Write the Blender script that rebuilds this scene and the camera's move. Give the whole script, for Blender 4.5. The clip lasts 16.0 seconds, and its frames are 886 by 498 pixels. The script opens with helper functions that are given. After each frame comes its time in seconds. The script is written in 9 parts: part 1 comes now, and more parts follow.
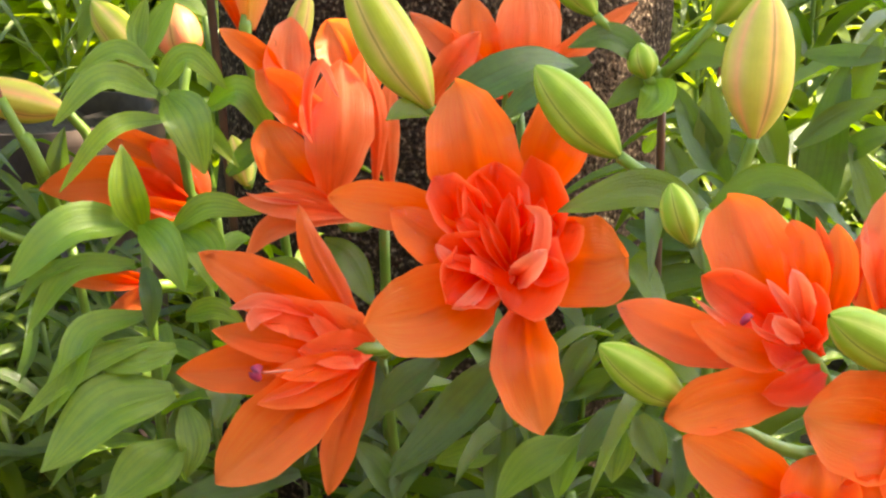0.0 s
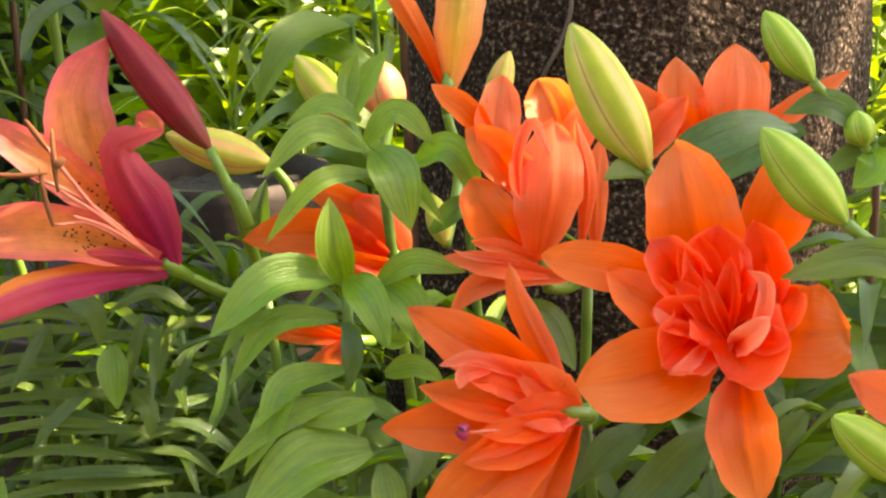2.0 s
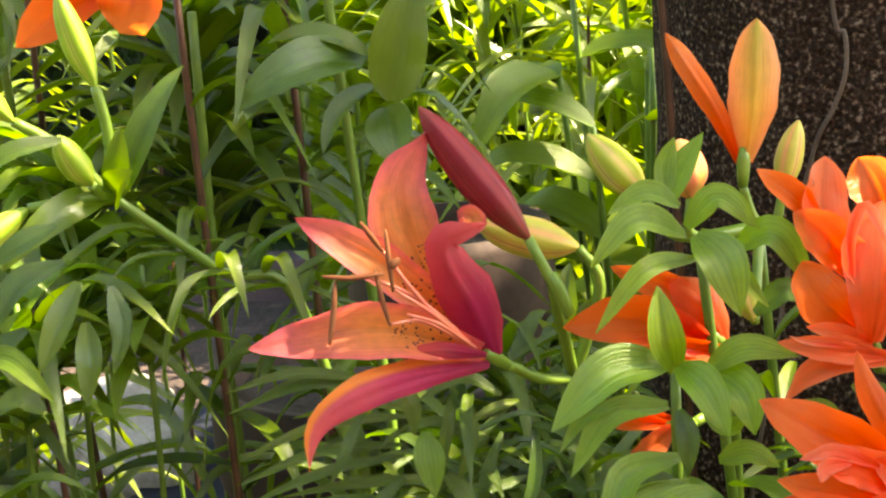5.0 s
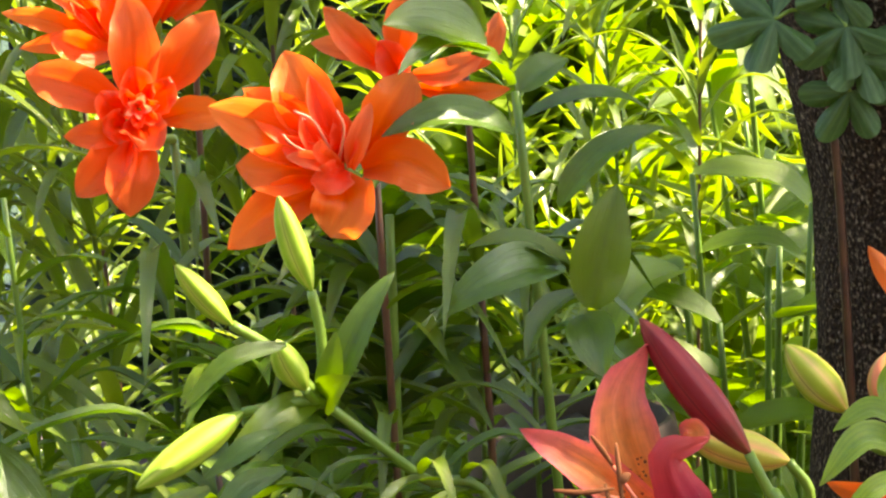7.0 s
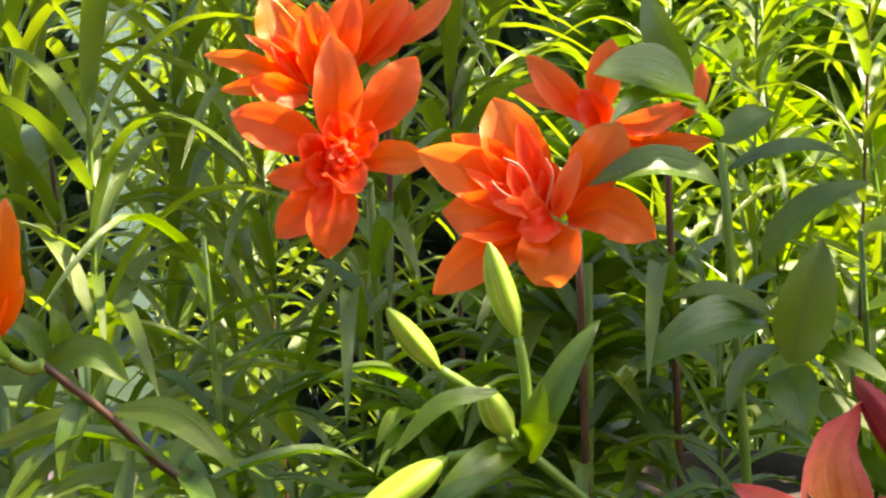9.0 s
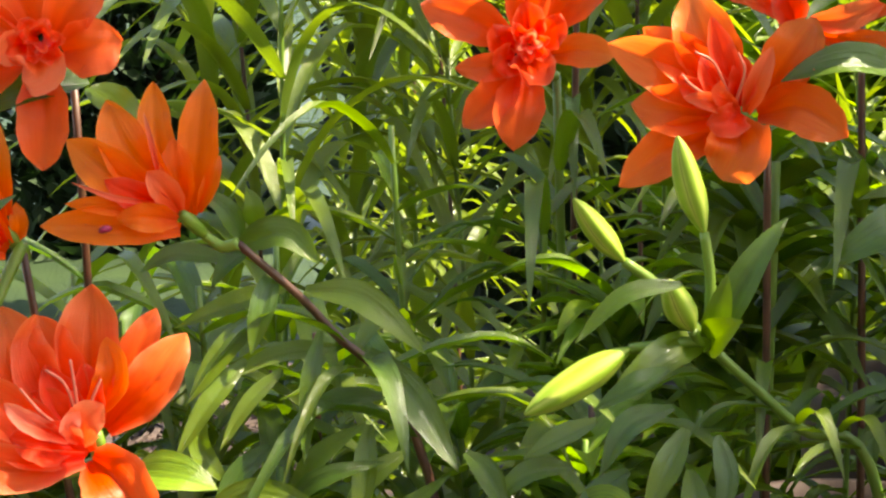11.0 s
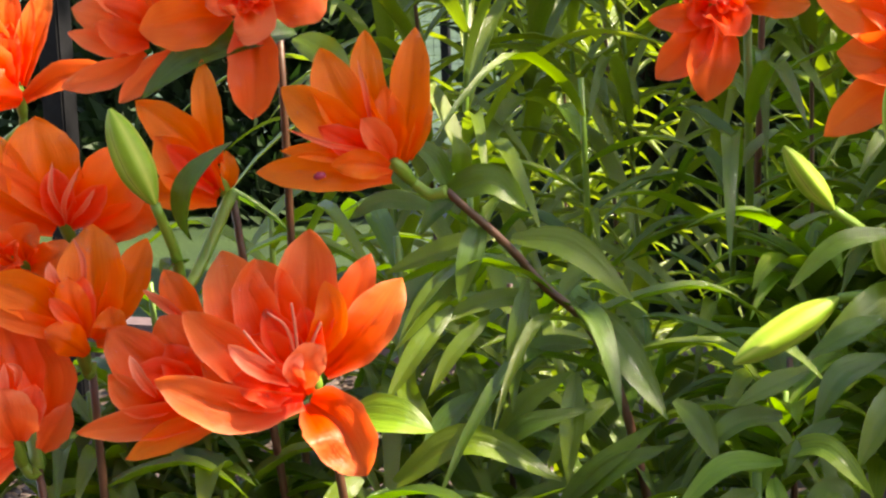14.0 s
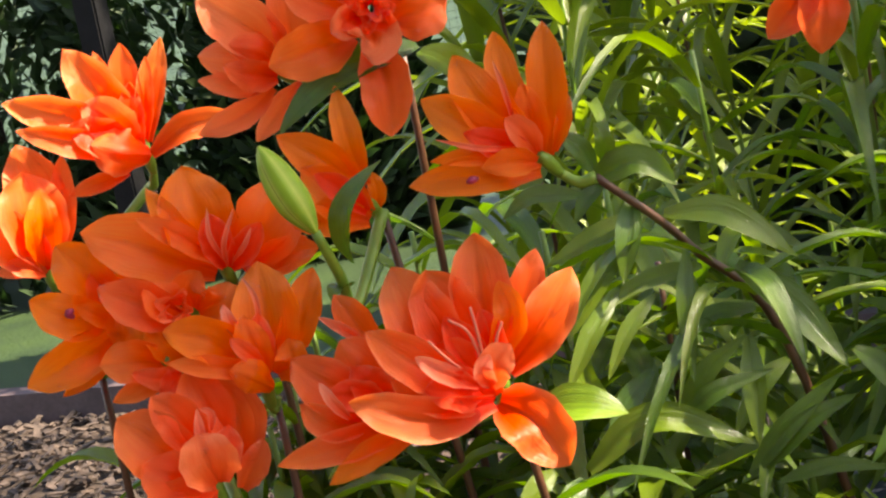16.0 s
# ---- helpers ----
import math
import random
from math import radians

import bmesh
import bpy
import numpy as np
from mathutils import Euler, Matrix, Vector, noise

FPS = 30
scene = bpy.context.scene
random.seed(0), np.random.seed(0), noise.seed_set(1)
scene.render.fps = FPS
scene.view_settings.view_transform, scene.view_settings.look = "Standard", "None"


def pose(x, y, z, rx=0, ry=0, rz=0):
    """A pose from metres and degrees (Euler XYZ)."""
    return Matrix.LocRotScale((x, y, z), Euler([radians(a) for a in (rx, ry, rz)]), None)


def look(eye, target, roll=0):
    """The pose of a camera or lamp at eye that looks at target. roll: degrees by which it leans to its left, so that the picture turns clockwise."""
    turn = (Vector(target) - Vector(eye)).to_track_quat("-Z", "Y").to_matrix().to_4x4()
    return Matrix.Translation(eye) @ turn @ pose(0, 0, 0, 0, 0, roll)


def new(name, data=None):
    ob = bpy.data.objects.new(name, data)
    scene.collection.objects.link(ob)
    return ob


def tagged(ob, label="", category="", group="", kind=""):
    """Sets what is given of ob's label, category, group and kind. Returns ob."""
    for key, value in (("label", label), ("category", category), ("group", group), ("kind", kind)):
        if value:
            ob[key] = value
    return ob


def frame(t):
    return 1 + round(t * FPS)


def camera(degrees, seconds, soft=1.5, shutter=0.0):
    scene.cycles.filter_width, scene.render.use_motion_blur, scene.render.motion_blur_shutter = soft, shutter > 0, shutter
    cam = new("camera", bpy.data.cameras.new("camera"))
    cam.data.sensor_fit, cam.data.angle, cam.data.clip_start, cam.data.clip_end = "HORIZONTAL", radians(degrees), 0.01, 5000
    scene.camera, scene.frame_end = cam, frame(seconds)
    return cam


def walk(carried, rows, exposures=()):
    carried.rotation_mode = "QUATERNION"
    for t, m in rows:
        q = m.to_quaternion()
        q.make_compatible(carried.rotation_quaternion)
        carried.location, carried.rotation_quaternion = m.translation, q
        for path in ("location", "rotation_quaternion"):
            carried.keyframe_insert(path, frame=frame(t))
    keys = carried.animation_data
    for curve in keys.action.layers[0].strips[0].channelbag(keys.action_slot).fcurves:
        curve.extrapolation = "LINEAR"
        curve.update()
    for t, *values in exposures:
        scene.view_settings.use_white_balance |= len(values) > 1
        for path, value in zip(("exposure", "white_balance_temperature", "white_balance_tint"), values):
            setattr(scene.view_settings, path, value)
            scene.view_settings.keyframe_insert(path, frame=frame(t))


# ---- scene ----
cam = camera(30.0, 16.0, soft=2.3)
PATH = [
    (0, (0.0036, 0.0019, 1.0025), (0.0024, 1.9154, 0.4206), -2.45),
    (0.5, (-0.0044, 0.0027, 0.9994), (-0.0599, 1.9252, 0.4507), -2.14),
    (1, (-0.0131, 0.0041, 0.9967), (-0.1116, 1.9379, 0.4959), -1.61),
    (1.5, (-0.0236, 0.0067, 0.9946), (-0.1390, 1.9429, 0.5071), -1.23),
    (2, (-0.0365, 0.0109, 0.9934), (-0.1889, 1.9443, 0.5046), -1.60),
    (2.5, (-0.0524, 0.0169, 0.9937), (-0.2310, 1.9423, 0.4828), -2.20),
    (3, (-0.0707, 0.0229, 0.9961), (-0.2643, 1.9387, 0.4556), -3.03),
    (3.5, (-0.0901, 0.0264, 1.0018), (-0.3043, 1.9337, 0.4397), -3.98),
    (4, (-0.1097, 0.0250, 1.0117), (-0.3293, 1.9361, 0.4646), -4.28),
    (4.5, (-0.1290, 0.0176, 1.0260), (-0.3700, 1.9336, 0.5056), -4.45),
    (5, (-0.1493, 0.0076, 1.0417), (-0.4222, 1.9307, 0.5650), -4.51),
    (5.2, (-0.1581, 0.0038, 1.0476), (-0.4416, 1.9301, 0.5900), -4.53),
    (7.3, (-0.2678, 0.0000, 1.0685), (-0.5537, 1.9639, 0.8206), -3.22),
    (7.5, (-0.2756, -0.0000, 1.0688), (-0.5656, 1.9649, 0.8344), -3.04),
    (8, (-0.2906, -0.0019, 1.0696), (-0.6120, 1.9609, 0.8594), -2.70),
    (8.5, (-0.3003, -0.0051, 1.0704), (-0.6581, 1.9525, 0.8712), -2.41),
    (9, (-0.3058, -0.0087, 1.0708), (-0.7197, 1.9368, 0.8620), -2.32),
    (9.5, (-0.3084, -0.0117, 1.0703), (-0.7781, 1.9187, 0.8405), -2.19),
    (10, (-0.3095, -0.0142, 1.0689), (-0.8340, 1.8985, 0.8109), -2.15),
    (10.2, (-0.3099, -0.0151, 1.0681), (-0.8539, 1.8905, 0.7977), -1.97),
    (12.3, (-0.3276, -0.0243, 1.0553), (-1.0037, 1.8183, 0.6708), -0.80),
    (12.5, (-0.3308, -0.0255, 1.0545), (-1.0107, 1.8133, 0.6587), -0.65),
    (13, (-0.3397, -0.0293, 1.0531), (-1.0247, 1.8055, 0.6478), -0.41),
    (13.5, (-0.3498, -0.0340, 1.0525), (-1.0579, 1.7967, 0.6695), -0.78),
    (14, (-0.3609, -0.0397, 1.0521), (-1.0948, 1.7888, 0.7085), -1.88),
    (14.5, (-0.3727, -0.0463, 1.0517), (-1.1286, 1.7791, 0.7411), -3.73),
    (15, (-0.3851, -0.0538, 1.0513), (-1.1588, 1.7636, 0.7371), -6.07),
    (15.5, (-0.3978, -0.0617, 1.0507), (-1.1736, 1.7545, 0.7355), -8.62),
    (16, (-0.4107, -0.0699, 1.0502), (-1.2006, 1.7397, 0.7316), -10.83),
]
walk(cam, [(t, look(eye, target, roll)) for t, eye, target, roll in PATH], [(0.0, 2.82, 8600, 11), (5.0, 2.82, 8900, 11), (8.0, 2.36, 8000, 11), (12.5, 2.06, 8100, 11), (16.0, 1.93, 8200, 11)])

# world and sun
SUN_DIR = Vector((0.62, 0.12, 0.78)).normalized()
world = bpy.data.worlds.new("world")
scene.world = world
world.use_nodes = True
wn = world.node_tree
sky = wn.nodes.new("ShaderNodeTexSky")
sky.sky_type, sky.sun_disc = "NISHITA", False
sky.sun_elevation = math.asin(SUN_DIR.z)
sky.sun_rotation = math.atan2(SUN_DIR.x, SUN_DIR.y)
wn.links.new(sky.outputs[0], wn.nodes["Background"].inputs[0])
wn.nodes["Background"].inputs[1].default_value = 0.15
sun = bpy.data.lights.new("sun", "SUN")
sun.energy, sun.angle, sun.color = 5.0, radians(0.5), (1.0, 0.95, 0.86)
new("sun", sun).matrix_world = look(SUN_DIR * 20, (0, 0, 0))

rnd = random.Random(7)


# materials -------------------------------------------------------------
def material(name, rough=0.5):
    m = bpy.data.materials.new(name)
    m.use_nodes = True
    m.node_tree.nodes["Principled BSDF"].inputs["Roughness"].default_value = rough
    return m, m.node_tree, m.node_tree.nodes["Principled BSDF"]


def node(tree, kind, **values):
    n = tree.nodes.new(kind)
    for key, v in values.items():
        n.inputs[key].default_value = v
    return n


def ramp(tree, source, stops):
    r = tree.nodes.new("ShaderNodeValToRGB")
    el = r.color_ramp.elements
    while len(el) < len(stops):
        el.new(0.5)
    for e, (p, c) in zip(el, stops):
        e.position, e.color = p, (*c, 1)
    tree.links.new(source, r.inputs[0])
    return r.outputs[0]


def mix(tree, fac, a, b, blend="MIX"):
    m = tree.nodes.new("ShaderNodeMix")
    m.data_type, m.blend_type = "RGBA", blend
    for sock, v in ((m.inputs[0], fac), (m.inputs[6], a), (m.inputs[7], b)):
        if isinstance(v, bpy.types.NodeSocket):
            tree.links.new(v, sock)
        else:
            sock.default_value = v if isinstance(v, float) else (*v, 1)
    return m.outputs[2]


def math_node(tree, op, a, b=0.0):
    m = tree.nodes.new("ShaderNodeMath")
    m.operation = op
    for sock, v in zip(m.inputs, (a, b)):
        if isinstance(v, bpy.types.NodeSocket):
            tree.links.new(v, sock)
        else:
            sock.default_value = v
    return m.outputs[0]


def noise_of(tree, scale, detail=3.0, coords=None):
    n = node(tree, "ShaderNodeTexNoise", Scale=scale, Detail=detail)
    if coords:
        tree.links.new(coords, n.inputs["Vector"])
    return n.outputs["Fac"]


def bump(tree, bsdf, height, strength, distance):
    b = node(tree, "ShaderNodeBump", Strength=strength, Distance=distance)
    tree.links.new(height, b.inputs["Height"])
    tree.links.new(b.outputs[0], bsdf.inputs["Normal"])


def sheet_material(name, along, edge, vein, translucent, share, rough, veins, random_mix=None, spots=False, gloss=0.5, mottle=0.5, streaky=0.35, rim=3.0, flank=None):
    """A petal or leaf: colour along its length (v), towards its edges (u), fine lengthwise veins, light through it."""
    m, t, p = material(name, rough)
    uv = t.nodes.new("ShaderNodeUVMap")
    sep = t.nodes.new("ShaderNodeSeparateXYZ")
    t.links.new(uv.outputs[0], sep.inputs[0])
    u, v = sep.outputs[0], sep.outputs[1]
    obj = t.nodes.new("ShaderNodeTexCoord").outputs["Object"]
    wob = math_node(t, "ADD", v, math_node(t, "MULTIPLY", math_node(t, "SUBTRACT", noise_of(t, 45, 4, obj), 0.5), 0.35))
    col = ramp(t, wob, along)
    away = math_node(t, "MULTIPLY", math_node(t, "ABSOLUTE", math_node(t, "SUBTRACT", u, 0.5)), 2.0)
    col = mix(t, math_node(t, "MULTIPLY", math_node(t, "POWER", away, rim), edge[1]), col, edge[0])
    wave = math_node(t, "SINE", math_node(t, "MULTIPLY", u, veins))
    lines = math_node(t, "POWER", math_node(t, "ABSOLUTE", wave), 6.0)
    rib = math_node(t, "LESS_THAN", away, 0.07)
    col = mix(t, math_node(t, "MULTIPLY", math_node(t, "MAXIMUM", lines, rib), vein[1]), col, vein[0])
    if flank:
        col = mix(t, ramp(t, u, [(0.64, (0, 0, 0)), (0.80, (1, 1, 1))]), col, flank)
    mott = ramp(t, noise_of(t, 160, 4, obj), [(0.3, (0.75, 0.75, 0.75)), (0.7, (1.15, 1.15, 1.15))])
    col = mix(t, mottle, col, mott, "MULTIPLY")
    comb = t.nodes.new("ShaderNodeCombineXYZ")
    t.links.new(math_node(t, "MULTIPLY", u, 26.0), comb.inputs[0])
    t.links.new(math_node(t, "MULTIPLY", v, 2.2), comb.inputs[1])
    t.links.new(t.nodes.new("ShaderNodeObjectInfo").outputs["Random"], comb.inputs[2])
    streak = noise_of(t, 1.6, 4, comb.outputs[0])
    col = mix(t, streaky, col, ramp(t, streak, [(0.3, (0.62, 0.55, 0.5)), (0.7, (1.12, 1.15, 1.2))]), "MULTIPLY")
    if random_mix:
        info = t.nodes.new("ShaderNodeObjectInfo")
        col = mix(t, math_node(t, "MULTIPLY", info.outputs["Random"], random_mix[1]), col, random_mix[0])
    if spots:
        vor = node(t, "ShaderNodeTexVoronoi", Scale=300.0)
        t.links.new(obj, vor.inputs["Vector"])
        dot = math_node(t, "LESS_THAN", vor.outputs["Distance"], 0.26)
        low = math_node(t, "MULTIPLY", math_node(t, "LESS_THAN", v, 0.42), math_node(t, "LESS_THAN", away, 0.62))
        low = math_node(t, "MULTIPLY", low, math_node(t, "GREATER_THAN", v, 0.1))
        col = mix(t, math_node(t, "MULTIPLY", math_node(t, "MULTIPLY", dot, low), 0.9), col, (0.10, 0.015, 0.02))
    t.links.new(col, p.inputs["Base Color"])
    p.inputs["Specular IOR Level"].default_value = gloss
    bump(t, p, math_node(t, "ADD", math_node(t, "SUBTRACT", math_node(t, "MULTIPLY", streak, 0.9), math_node(t, "MULTIPLY", lines, vein[1] * 0.5)), noise_of(t, 90, 3, obj)), 0.6, 0.0014)
    tr = t.nodes.new("ShaderNodeBsdfTranslucent")
    t.links.new(mix(t, 1.0, col, translucent, "MULTIPLY"), tr.inputs[0])
    ms = t.nodes.new("ShaderNodeMixShader")
    ms.inputs[0].default_value = share
    out = t.nodes["Material Output"]
    t.links.new(p.outputs[0], ms.inputs[1])
    t.links.new(tr.outputs[0], ms.inputs[2])
    t.links.new(ms.outputs[0], out.inputs[0])
    return m


def petal_material(name, base, mid, tip, edge, spots=False, rim=3.0):
    return sheet_material(name, [(0.0, base), (0.35, mid), (0.95, tip)], (edge, 0.6), (base, 0.07), (1.5, 1.15, 0.8), 0.42, 0.31, 30.0, (tuple(0.5 * a + 0.5 * b for a, b in zip(base, mid)), 0.45), spots, 0.36, 0.2, 0.34, rim)


PETAL = {
    "orange": petal_material("petal_orange", (0.82, 0.030, 0.001), (0.94, 0.135, 0.003), (0.94, 0.265, 0.060), (0.94, 0.25, 0.060), rim=4.0),
    "salmon": petal_material("petal_salmon", (0.80, 0.07, 0.008), (0.89, 0.155, 0.032), (0.91, 0.25, 0.10), (0.91, 0.29, 0.14)),
    "red": petal_material("petal_red_orange", (0.80, 0.028, 0.002), (0.90, 0.105, 0.010), (0.92, 0.205, 0.052), (0.93, 0.26, 0.09), rim=4.0),
    # Tips and rims paled beyond their own peach to imitate sun-washed highlights.
    "bright": petal_material("petal_orange_sunlit_rim", (0.82, 0.018, 0.001), (0.91, 0.080, 0.002), (0.93, 0.225, 0.050), (0.95, 0.38, 0.18), rim=7.0),
    "amber": petal_material("petal_amber", (0.80, 0.060, 0.001), (0.88, 0.165, 0.002), (0.90, 0.245, 0.018), (0.90, 0.28, 0.035), rim=4.0),
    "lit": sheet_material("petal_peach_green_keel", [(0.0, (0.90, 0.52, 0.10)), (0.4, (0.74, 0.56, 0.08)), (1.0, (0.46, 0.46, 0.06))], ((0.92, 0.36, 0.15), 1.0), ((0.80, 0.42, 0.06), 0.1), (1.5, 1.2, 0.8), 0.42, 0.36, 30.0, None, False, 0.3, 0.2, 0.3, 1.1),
    "pink": sheet_material("petal_pink", [(0.0, (0.80, 0.14, 0.14)), (0.2, (0.88, 0.30, 0.07)), (0.55, (0.88, 0.28, 0.08)), (0.9, (0.82, 0.15, 0.15))], ((0.80, 0.13, 0.18), 0.8), ((0.84, 0.22, 0.08), 0.12), (1.4, 1.2, 1.1), 0.40, 0.42, 30.0, None, True, 0.3),
    "two_tone": sheet_material("petal_two_tone", [(0.0, (0.42, 0.016, 0.08)), (0.45, (0.55, 0.03, 0.10)), (0.95, (0.80, 0.13, 0.11))], ((0.50, 0.02, 0.09), 0.5), ((0.5, 0.02, 0.09), 0.1), (1.4, 1.2, 1.1), 0.35, 0.4, 30.0, None, False, 0.35, 0.15, 0.3, flank=(0.90, 0.24, 0.035)),
    "magenta": petal_material("petal_magenta", (0.34, 0.010, 0.070), (0.42, 0.016, 0.080), (0.78, 0.13, 0.09), (0.74, 0.10, 0.10)),
}
PETAL["pale"] = petal_material("petal_pale_inner", (0.80, 0.045, 0.003), (0.91, 0.11, 0.012), (0.92, 0.22, 0.08), (0.92, 0.32, 0.16))
PETAL["blush"] = petal_material("petal_blush", (0.84, 0.05, 0.006), (0.90, 0.16, 0.06), (0.92, 0.38, 0.24), (0.93, 0.50, 0.36))
PETAL["inner"] = petal_material("petal_red_inner", (0.76, 0.014, 0.001), (0.90, 0.048, 0.004), (0.92, 0.125, 0.026), (0.93, 0.36, 0.19), False, 6.0)
LEAF = sheet_material("lily_leaf", [(0.0, (0.052, 0.118, 0.011)), (0.5, (0.062, 0.138, 0.012)), (1.0, (0.086, 0.162, 0.013))], ((0.07, 0.14, 0.016), 0.4), ((0.040, 0.095, 0.010), 0.22), (1.6, 1.75, 0.35), 0.38, 0.24, 22.0, ((0.165, 0.230, 0.010), 0.65), gloss=0.9, streaky=0.25)
LEAF_FRESH = sheet_material("lily_leaf_fresh", [(0.0, (0.16, 0.28, 0.014)), (0.5, (0.20, 0.33, 0.016)), (1.0, (0.26, 0.37, 0.018))], ((0.26, 0.38, 0.03), 0.4), ((0.08, 0.19, 0.012), 0.38), (1.6, 1.7, 0.4), 0.38, 0.32, 20.0, ((0.14, 0.29, 0.02), 0.6), gloss=0.75)
LEAF_BACK = sheet_material("strap_leaf", [(0.0, (0.10, 0.17, 0.024)), (1.0, (0.138, 0.215, 0.028))], ((0.15, 0.23, 0.035), 0.3), ((0.12, 0.20, 0.035), 0.2), (1.9, 1.8, 0.4), 0.42, 0.26, 18.0, ((0.19, 0.25, 0.022), 0.7), gloss=1.0, streaky=0.25)
LEAF_BROAD = sheet_material("broad_leaf", [(0.0, (0.10, 0.19, 0.012)), (1.0, (0.16, 0.26, 0.014))], ((0.14, 0.24, 0.02), 0.3), ((0.07, 0.15, 0.012), 0.3), (1.7, 1.8, 0.35), 0.45, 0.35, 16.0, ((0.18, 0.25, 0.014), 0.6), gloss=0.7)
LEAF_FIG = sheet_material("lobed_leaf", [(0.0, (0.045, 0.105, 0.022)), (1.0, (0.055, 0.125, 0.026))], ((0.06, 0.13, 0.03), 0.3), ((0.11, 0.20, 0.06), 0.4), (1.6, 1.9, 0.6), 0.3, 0.45, 16.0)


def stem_material(name, a, b):
    m, t, p = material(name, 0.42)
    obj = t.nodes.new("ShaderNodeTexCoord").outputs["Object"]
    col = ramp(t, noise_of(t, 60, 4, obj), [(0.3, a), (0.7, b)])
    t.links.new(col, p.inputs["Base Color"])
    bump(t, p, noise_of(t, 400, 3, obj), 0.3, 0.0006)
    return m


STEM = {"green": stem_material("stem_green", (0.075, 0.16, 0.015), (0.13, 0.22, 0.025)), "dark": stem_material("stem_dark_red", (0.045, 0.016, 0.010), (0.11, 0.045, 0.02))}
PEDICEL = stem_material("flower_stalk", (0.11, 0.21, 0.018), (0.17, 0.27, 0.03))
ANTHER = stem_material("anther_rust", (0.13, 0.042, 0.018), (0.24, 0.09, 0.04))
ANTHER.node_tree.nodes["Principled BSDF"].inputs["Roughness"].default_value = 0.9
ANTHER.node_tree.nodes["Principled BSDF"].inputs["Specular IOR Level"].default_value = 0.1
STIGMA = stem_material("stigma_magenta", (0.28, 0.01, 0.05), (0.42, 0.03, 0.10))
FILAMENT = stem_material("filament_pink", (0.72, 0.16, 0.10), (0.80, 0.25, 0.14))


def bud_material(name, body, seam, tip):
    m, t, p = material(name, 0.5)
    p.inputs["Specular IOR Level"].default_value = 0.3
    uv = t.nodes.new("ShaderNodeUVMap")
    sep = t.nodes.new("ShaderNodeSeparateXYZ")
    t.links.new(uv.outputs[0], sep.inputs[0])
    obj = t.nodes.new("ShaderNodeTexCoord").outputs["Object"]
    col = ramp(t, sep.outputs[1], [(0.0, tip[0]), (0.3, body), (0.85, body), (1.0, tip[1])])
    wave = math_node(t, "ABSOLUTE", math_node(t, "SINE", math_node(t, "MULTIPLY", sep.outputs[0], math.pi * 6)))
    col = mix(t, math_node(t, "MULTIPLY", math_node(t, "POWER", math_node(t, "SUBTRACT", 1.0, wave), 1.4), 0.85), col, seam)
    ridge = math_node(t, "ABSOLUTE", math_node(t, "SINE", math_node(t, "MULTIPLY", sep.outputs[0], math.pi * 3)))
    col = mix(t, math_node(t, "MULTIPLY", math_node(t, "LESS_THAN", ridge, 0.07), 0.65), col, tuple(q * 0.45 for q in body))
    fine = math_node(t, "ABSOLUTE", math_node(t, "SINE", math_node(t, "MULTIPLY", sep.outputs[0], 150.0)))
    col = mix(t, math_node(t, "MULTIPLY", fine, 0.06), col, seam)
    col = mix(t, 0.5, col, ramp(t, noise_of(t, 90, 4, obj), [(0.3, (0.75, 0.75, 0.75)), (0.7, (1.15, 1.15, 1.15))]), "MULTIPLY")
    t.links.new(col, p.inputs["Base Color"])
    p.inputs["Subsurface Weight"].default_value = 0.15
    p.inputs["Subsurface Radius"].default_value = (0.006, 0.006, 0.002)
    bump(t, p, math_node(t, "ADD", math_node(t, "MULTIPLY", fine, 0.15), noise_of(t, 160, 3, obj)), 0.25, 0.0006)
    return m


BUD = {
    "green": bud_material("bud_green", (0.22, 0.36, 0.022), (0.48, 0.52, 0.10), ((0.15, 0.30, 0.02), (0.22, 0.35, 0.02))),
    "yellow": bud_material("bud_yellow_green", (0.36, 0.42, 0.030), (0.72, 0.46, 0.18), ((0.40, 0.40, 0.04), (0.27, 0.36, 0.03))),
    "peach": bud_material("bud_peach", (0.50, 0.47, 0.07), (0.86, 0.38, 0.17), ((0.52, 0.48, 0.07), (0.34, 0.42, 0.04))),
    "salmon": bud_material("bud_salmon", (0.76, 0.22, 0.10), (0.46, 0.34, 0.06), ((0.62, 0.26, 0.08), (0.70, 0.24, 0.12))),
    "crimson": bud_material("bud_crimson", (0.20, 0.008, 0.016), (0.30, 0.03, 0.03), ((0.16, 0.05, 0.02), (0.24, 0.05, 0.03))),
}


def rough_material(name, stops, scale, rough, bump_scale, bump_depth, metal=0.0):
    m, t, p = material(name, rough)
    obj = t.nodes.new("ShaderNodeTexCoord").outputs["Object"]
    col = ramp(t, noise_of(t, scale, 6, obj), stops)
    col = mix(t, 0.5, col, ramp(t, noise_of(t, scale * 9, 4, obj), [(0.3, (0.6, 0.6, 0.6)), (0.7, (1.25, 1.25, 1.25))]), "MULTIPLY")
    t.links.new(col, p.inputs["Base Color"])
    p.inputs["Metallic"].default_value = metal
    bump(t, p, noise_of(t, bump_scale, 5, obj), 0.7, bump_depth)
    return m


